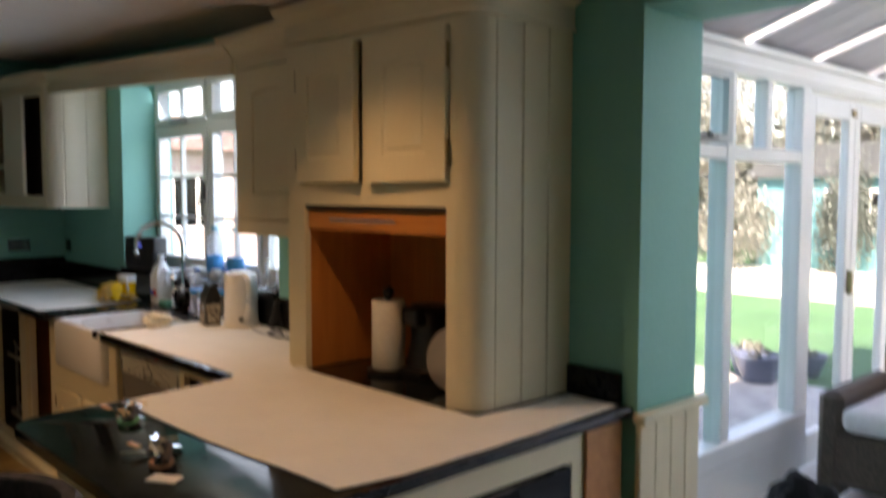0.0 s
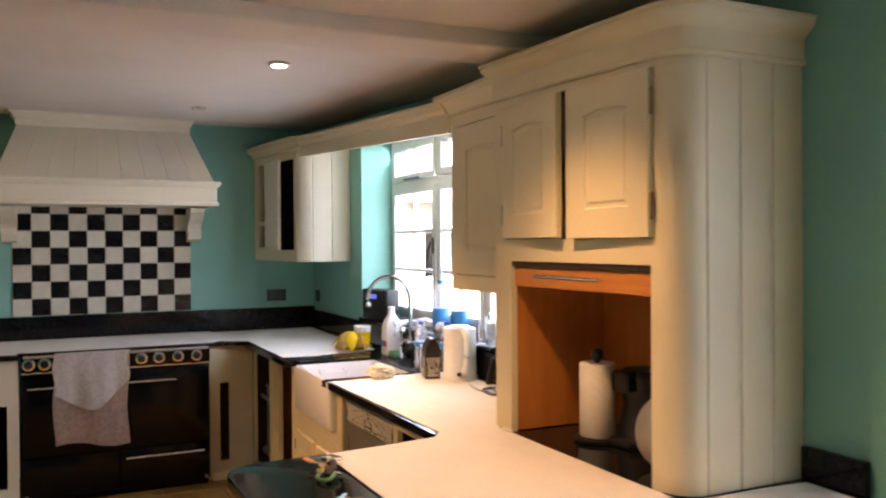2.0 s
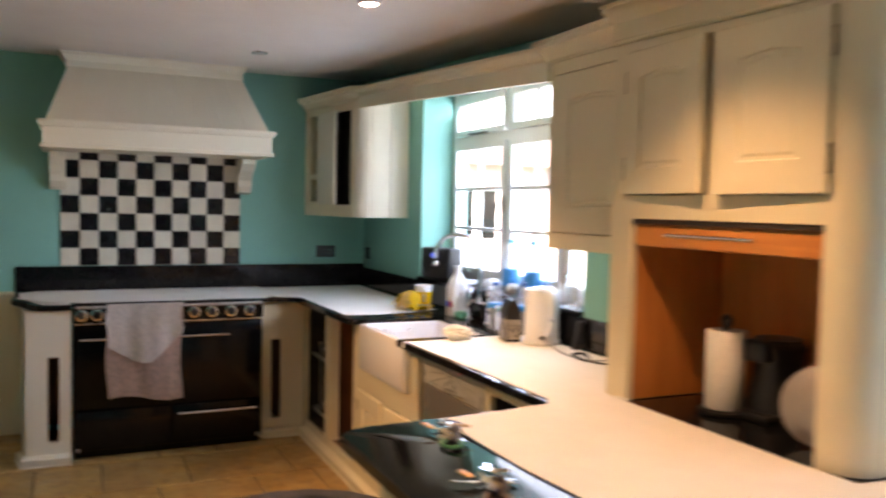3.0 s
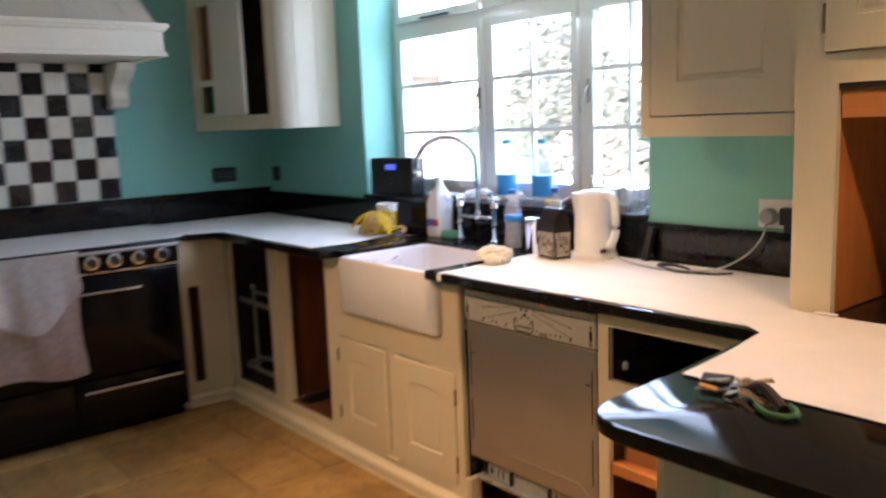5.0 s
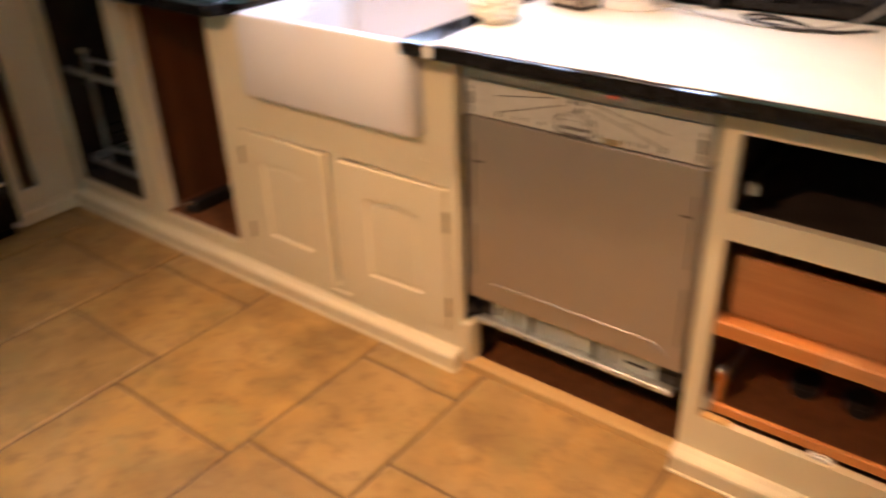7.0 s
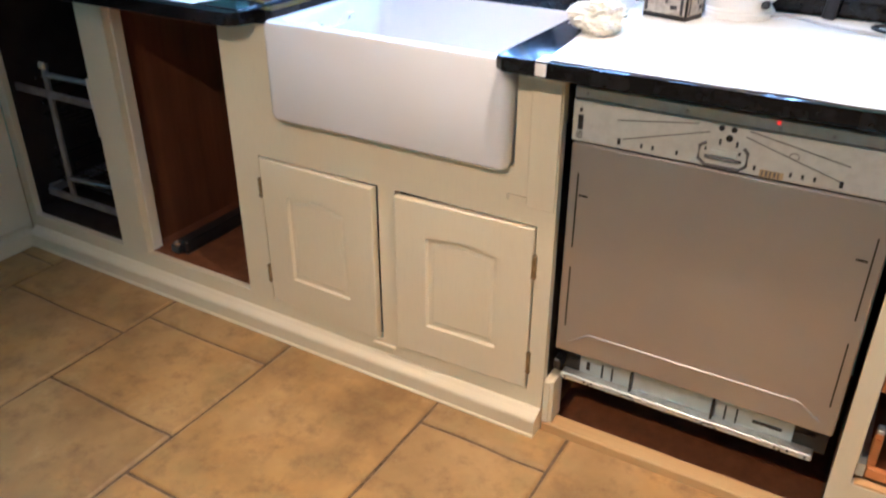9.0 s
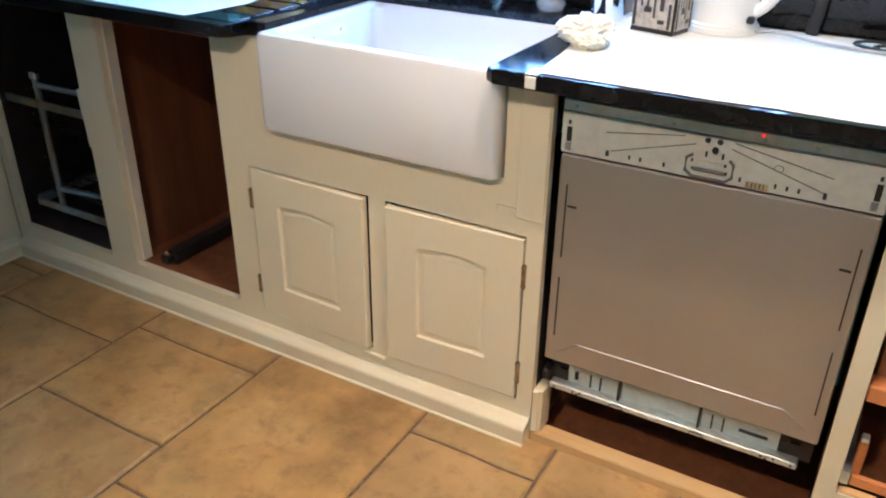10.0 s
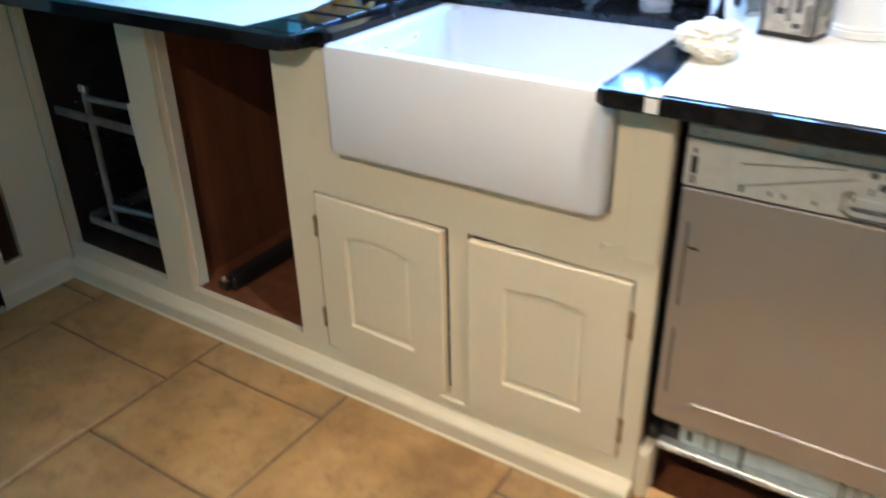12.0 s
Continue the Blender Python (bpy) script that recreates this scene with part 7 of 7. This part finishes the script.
def leaves(cx, cy, cz, rx, ry, rz_, n, size, seed, mat, parent, name="crown"):
    """A crown of many small leaf blades gathered in clumps, with an uneven outline and gaps."""
    rnd = np.random.RandomState(seed)
    clumps = rnd.normal(size=(max(6, n // 90), 3))
    clumps /= np.linalg.norm(clumps, axis=1)[:, None]
    clumps *= rnd.uniform(0.35, 1.0, (len(clumps), 1))
    pick = clumps[rnd.randint(len(clumps), size=n)] + rnd.normal(scale=0.17, size=(n, 3))
    P = pick * np.array([rx, ry, rz_]) + np.array([cx, cy, cz])
    P[:, 2] = np.maximum(P[:, 2], -0.15)
    A = rnd.normal(size=(n, 3))
    A /= np.linalg.norm(A, axis=1)[:, None]
    Bv = np.cross(A, rnd.normal(size=(n, 3)))
    Bv /= np.linalg.norm(Bv, axis=1)[:, None]
    s = size * rnd.uniform(0.6, 1.3, (n, 1))
    V = np.stack([P - A * s, P + Bv * s * 0.45, P + A * s, P - Bv * s * 0.45], 1).reshape(-1, 3) - np.array(ORIGIN[parent])
    me = bpy.data.meshes.new(name)
    me.from_pydata(V.tolist(), [], [(4 * i, 4 * i + 1, 4 * i + 2, 4 * i + 3) for i in range(n)])
    me.materials.append(mat)
    o = new(name, me)
    o.parent = parent
    o["kind"] = "stuff"
    return o


def tree(x, y, h, r, seed, mat, label):
    t = thing("tree", x, y, -0.2, label, "tree", "garden trees")
    rnd = random.Random(seed)
    bm = bmesh.new()
    tr = [(x + 0.06 * math.sin(k), y + 0.05 * math.cos(1.7 * k), -0.2 + h * 0.62 * k / 6) for k in range(7)]
    tube(tr, 0.11, 8, bm)
    for v in bm.verts:
        f = 1.25 - 0.8 * (v.co.z + 0.2) / (h * 0.62)
        v.co.x, v.co.y = x + (v.co.x - x) * f, y + (v.co.y - y) * f
    part("trunk", bm, BARK, t, smooth=True)
    for k in range(6):
        a = rnd.uniform(0, 6.28)
        z = h * rnd.uniform(0.3, 0.58)
        part("limb", tube([(x, y, z), (x + 0.35 * r * math.cos(a), y + 0.35 * r * math.sin(a), z + 0.16 * h), (x + 0.7 * r * math.cos(a), y + 0.7 * r * math.sin(a), z + 0.26 * h)], 0.035, 6), BARK, t, smooth=True)
    leaves(x, y, h * 0.68, r, r, h * 0.36, 9000, 0.075, seed, mat, t)


def bush(x, y, rx, ry, h, seed, mat, label, n=2600):
    t = thing("bush", x, y, -0.2, label, "bush", "garden shrubs")
    part("stem", tube([(x, y, -0.2), (x + 0.03, y, h * 0.3), (x - 0.04, y + 0.05, h * 0.6)], 0.03, 6), BARK, t)
    leaves(x, y, h * 0.45, rx, ry, h * 0.55, 2 * n, 0.055, seed, mat, t)


tree(-12.8, 20.5, 5.6, 2.3, 1, LEAFY, "garden tree with yellow-green leaves behind the shed")
tree(-6.4, 22.5, 6.2, 2.6, 2, LEAF, "dark leafed garden tree beyond the drive")
tree(-18.5, 18.0, 4.4, 1.9, 3, LEAF, "dark leafed garden tree by the boundary")
tree(-9.6, 23.5, 7.0, 2.8, 4, LEAFY, "tall yellow-green tree at the garden end")
tree(-2.5, 21.5, 6.0, 2.6, 5, LEAF, "dark leafed garden tree beyond the drive")
bush(-10.6, 18.9, 1.0, 0.7, 1.9, 6, LEAFY, "pale green shrub beside the garden shed")
bush(-8.4, 19.5, 0.7, 0.6, 2.2, 7, LEAF, "dark green climbing shrub beside the shed")
bush(-5.6, 19.3, 1.2, 0.8, 1.7, 8, LEAF, "round dark green garden shrub")
bush(-11.8, 12.6, 0.6, 0.6, 1.0, 9, LEAF, "round dark green shrub by the boundary wall")
bush(-10.3, 9.6, 0.7, 0.6, 1.3, 10, LEAFY, "low pale green shrub by the patio")
bush(-15.6, 15.2, 1.3, 1.0, 2.6, 12, LEAF, "tall dark green garden shrub", 5200)
hd = thing("hedge", -8, 26, -0.2, "long leafy boundary hedge at the garden end", "hedge")
leaves(-8, 26, 1.4, 22, 0.9, 1.9, 16000, 0.2, 11, LEAF, hd, "hedge_leaves")
leaves(-8, 26.3, 2.6, 22, 0.9, 2.2, 9000, 0.2, 13, LEAFY, hd, "hedge_leaves")

# garden shed
SHED = painted("shed_paint", (0.10, 0.30, 0.32), (0.08, 0.25, 0.27), 0.6)
sh = thing("garden_shed", -9.2, 20.6, -0.2, "blue-green painted timber garden shed with white windows", "shed")
for i in range(14):
    z = -0.2 + i * 0.155
    part("board", box(-10.6, -7.6, 19.98 + 0.012 * (i % 2), 20.05, z, z + 0.15, 0.004), SHED, sh)
part("wall", box(-10.6, -7.6, 20.06, 22.0, -0.2, 1.97), SHED, sh)
bm = bmesh.new()
q = [bm.verts.new(p) for p in ((-10.8, 19.7, 1.92), (-7.4, 19.7, 1.92), (-7.4, 20.95, 2.75), (-10.8, 20.95, 2.75), (-10.8, 22.2, 1.92), (-7.4, 22.2, 1.92))]
bm.faces.new((q[0], q[1], q[2], q[3]))
bm.faces.new((q[3], q[2], q[5], q[4]))
bmesh.ops.solidify(bm, geom=bm.faces[:], thickness=0.06)
part("roof", bm, plain("roof_felt", (0.10, 0.11, 0.11), 0.9, 0, 0.3, 8, 0.4), sh)
for x in (-8.75, -8.05):
    wn_ = part("window", wall_sheet("x", 19.93, 0.05, x - 0.28, x + 0.28, 0.75, 1.65, [(x - 0.23, x - 0.02, 0.8, 1.18), (x + 0.02, x + 0.23, 0.8, 1.18), (x - 0.23, x - 0.02, 1.22, 1.6), (x + 0.02, x + 0.23, 1.22, 1.6)]), WHITE, sh)
    part("pane", box(x - 0.24, x + 0.24, 19.955, 19.96, 0.79, 1.61), BLACK, wn_)

# brick outbuilding beyond the kitchen window
def brick_mat():
    m, t, b = material("pink_brick")
    tc = t.nodes.new("ShaderNodeNewGeometry")
    sp_ = t.nodes.new("ShaderNodeSeparateXYZ")
    cb = t.nodes.new("ShaderNodeCombineXYZ")
    ad = t.nodes.new("ShaderNodeMath")
    t.links.new(tc.outputs["Position"], sp_.inputs[0])
    t.links.new(sp_.outputs[0], ad.inputs[0])
    t.links.new(sp_.outputs[1], ad.inputs[1])
    t.links.new(ad.outputs[0], cb.inputs[0])
    t.links.new(sp_.outputs[2], cb.inputs[1])
    br = t.nodes.new("ShaderNodeTexBrick")
    br.inputs["Scale"].default_value = 2.2
    br.inputs["Color1"].default_value, br.inputs["Color2"].default_value, br.inputs["Mortar"].default_value = (0.45, 0.35, 0.33, 1), (0.43, 0.31, 0.29, 1), (0.5, 0.46, 0.43, 1)
    t.links.new(cb.outputs[0], br.inputs["Vector"])
    t.links.new(br.outputs["Color"], b.inputs["Base Color"])
    b.inputs["Roughness"].default_value = 0.9
    return m


ob_ = thing("brick_outbuilding", -17, 9, -0.2, "low pink brick outbuilding with tiled roof beyond the garden", "building")
part("wall", wall_sheet("y", -15.0, -4.0, 6.0, 11.0, -0.2, 2.32, [(7.4, 8.4, 0.9, 1.9)]), brick_mat(), ob_)
w_ = part("window", wall_sheet("y", -15.02, -0.06, 7.4, 8.4, 0.9, 1.9, [(7.46, 7.87, 0.96, 1.84), (7.93, 8.34, 0.96, 1.84)]), WHITE, ob_)
part("pane", box(-15.06, -15.05, 7.45, 8.35, 0.95, 1.85), BLACK, w_)
bm = bmesh.new()
q = [bm.verts.new(p) for p in ((-14.7, 5.7, 2.30), (-14.7, 11.3, 2.30), (-17, 11.3, 3.1), (-17, 5.7, 3.1), (-19.3, 11.3, 2.30), (-19.3, 5.7, 2.30))]
bm.faces.new((q[0], q[1], q[2], q[3]))
bm.faces.new((q[3], q[2], q[4], q[5]))
bmesh.ops.solidify(bm, geom=bm.faces[:], thickness=0.1)
part("roof", bm, plain("roof_tile", (0.36, 0.25, 0.22), 0.85, 0, 0.4, 9, 0.5), ob_)


def planter(x, y, r, h_, seed, label):
    p = thing("planter", x, y, -0.17, label, "plant pot", "patio planters")
    part("pot", lathe([(0.0, 0.0), (r * 0.6, 0.0), (r * 0.9, h_ * 0.6), (r, h_ * 0.9), (r * 1.06, h_ * 0.92), (r * 1.06, h_), (r * 0.95, h_), (r * 0.85, h_ * 0.85), (0.0, h_ * 0.85)], x, y, 24, None, -0.17), plain("blue_glaze_pot", (0.10, 0.12, 0.17), 0.3, 0, 0.2, 6), p, smooth=True)
    leaves(x, y, -0.17 + h_ * 1.05, r * 0.8, r * 0.8, h_ * 0.4, 140, 0.03, seed, LEAFY, p, "plants")


planter(-4.90, 8.36, 0.22, 0.25, 21, "wide blue-grey glazed planter with small plants on the patio")
planter(-5.16, 8.62, 0.16, 0.24, 22, "small blue-grey glazed planter on the patio")
planter(-4.72, 8.95, 0.18, 0.20, 23, "low blue-grey glazed planter on the patio")

# ---- floor flags ----
cols = [(-9.4, -8.9), (-8.9, -8.45), (-8.45, -7.95), (-7.95, -7.42), (-7.42, -6.84), (-6.84, -6.325), (-6.325, -5.867), (-5.867, -5.382), (-5.382, -5.039), (-5.039, -4.486), (-4.486, -4.02), (-4.02, -3.48), (-3.48, -3.05), (-3.05, -2.5), (-2.5, -2.1), (-2.1, -1.55), (-1.55, -1.0), (-1.0, -0.6), (-0.6, -0.05), (-0.05, 0.4), (0.4, 0.95), (0.95, 1.5), (1.5, 2.2)]
known = {5: [2.367, 1.80], 6: [2.462, 2.127, 1.62], 7: [1.99, 1.48], 8: [2.480, 2.05, 1.55], 9: [2.20, 1.70]}
rnd = random.Random(5)


def flag(x0, x1, y0, y1):
    g_ = 0.0038
    x0, x1, y0, y1 = x0 + g_, x1 - g_, y0 + g_, y1 - g_
    bm = bmesh.new()
    def loop(ins, z, jit):
        P = []
        for (ax, ay), (bx_, by_) in (((x0 + ins, y0 + ins), (x1 - ins, y0 + ins)), ((x1 - ins, y0 + ins), (x1 - ins, y1 - ins)), ((x1 - ins, y1 - ins), (x0 + ins, y1 - ins)), ((x0 + ins, y1 - ins), (x0 + ins, y0 + ins))):
            for k in range(4):
                P.append((ax + (bx_ - ax) * k / 4, ay + (by_ - ay) * k / 4))
        return [bm.verts.new((px + jit * noise.noise(Vector((px * 7, py * 7, 1.0))), py + jit * noise.noise(Vector((px * 7, py * 7, 9.0))), z)) for px, py in P]
    ls = [loop(0, -0.012, 0.006), loop(0.001, -0.004, 0.006), loop(0.007, 0.0, 0.007)]
    for a, b in zip(ls, ls[1:]):
        for i in range(16):
            bm.faces.new((a[i], a[(i + 1) % 16], b[(i + 1) % 16], b[i]))
    bm.faces.new(ls[-1])
    return part("flag", bm, TILE, FLOOR)


for ci, (x0, x1) in enumerate(cols):
    ycut = [WALL_Y + 0.3] + known.get(ci, [WALL_Y - rnd.uniform(0.2, 0.7)])
    if ci in (8, 6):
        ycut.insert(1, 2.95)
    while ycut[-1] > BACK_Y + 0.1:
        ycut.append(ycut[-1] - rnd.choice((0.34, 0.45, 0.50, 0.56)))
    ycut[-1] = min(ycut[-1], BACK_Y)
    for b, a in zip(ycut, ycut[1:]):
        if x1 < -7.9 and not (-1.2 < (a + b) / 2 < 1.6):
            continue
        flag(x0, x1, a, b)
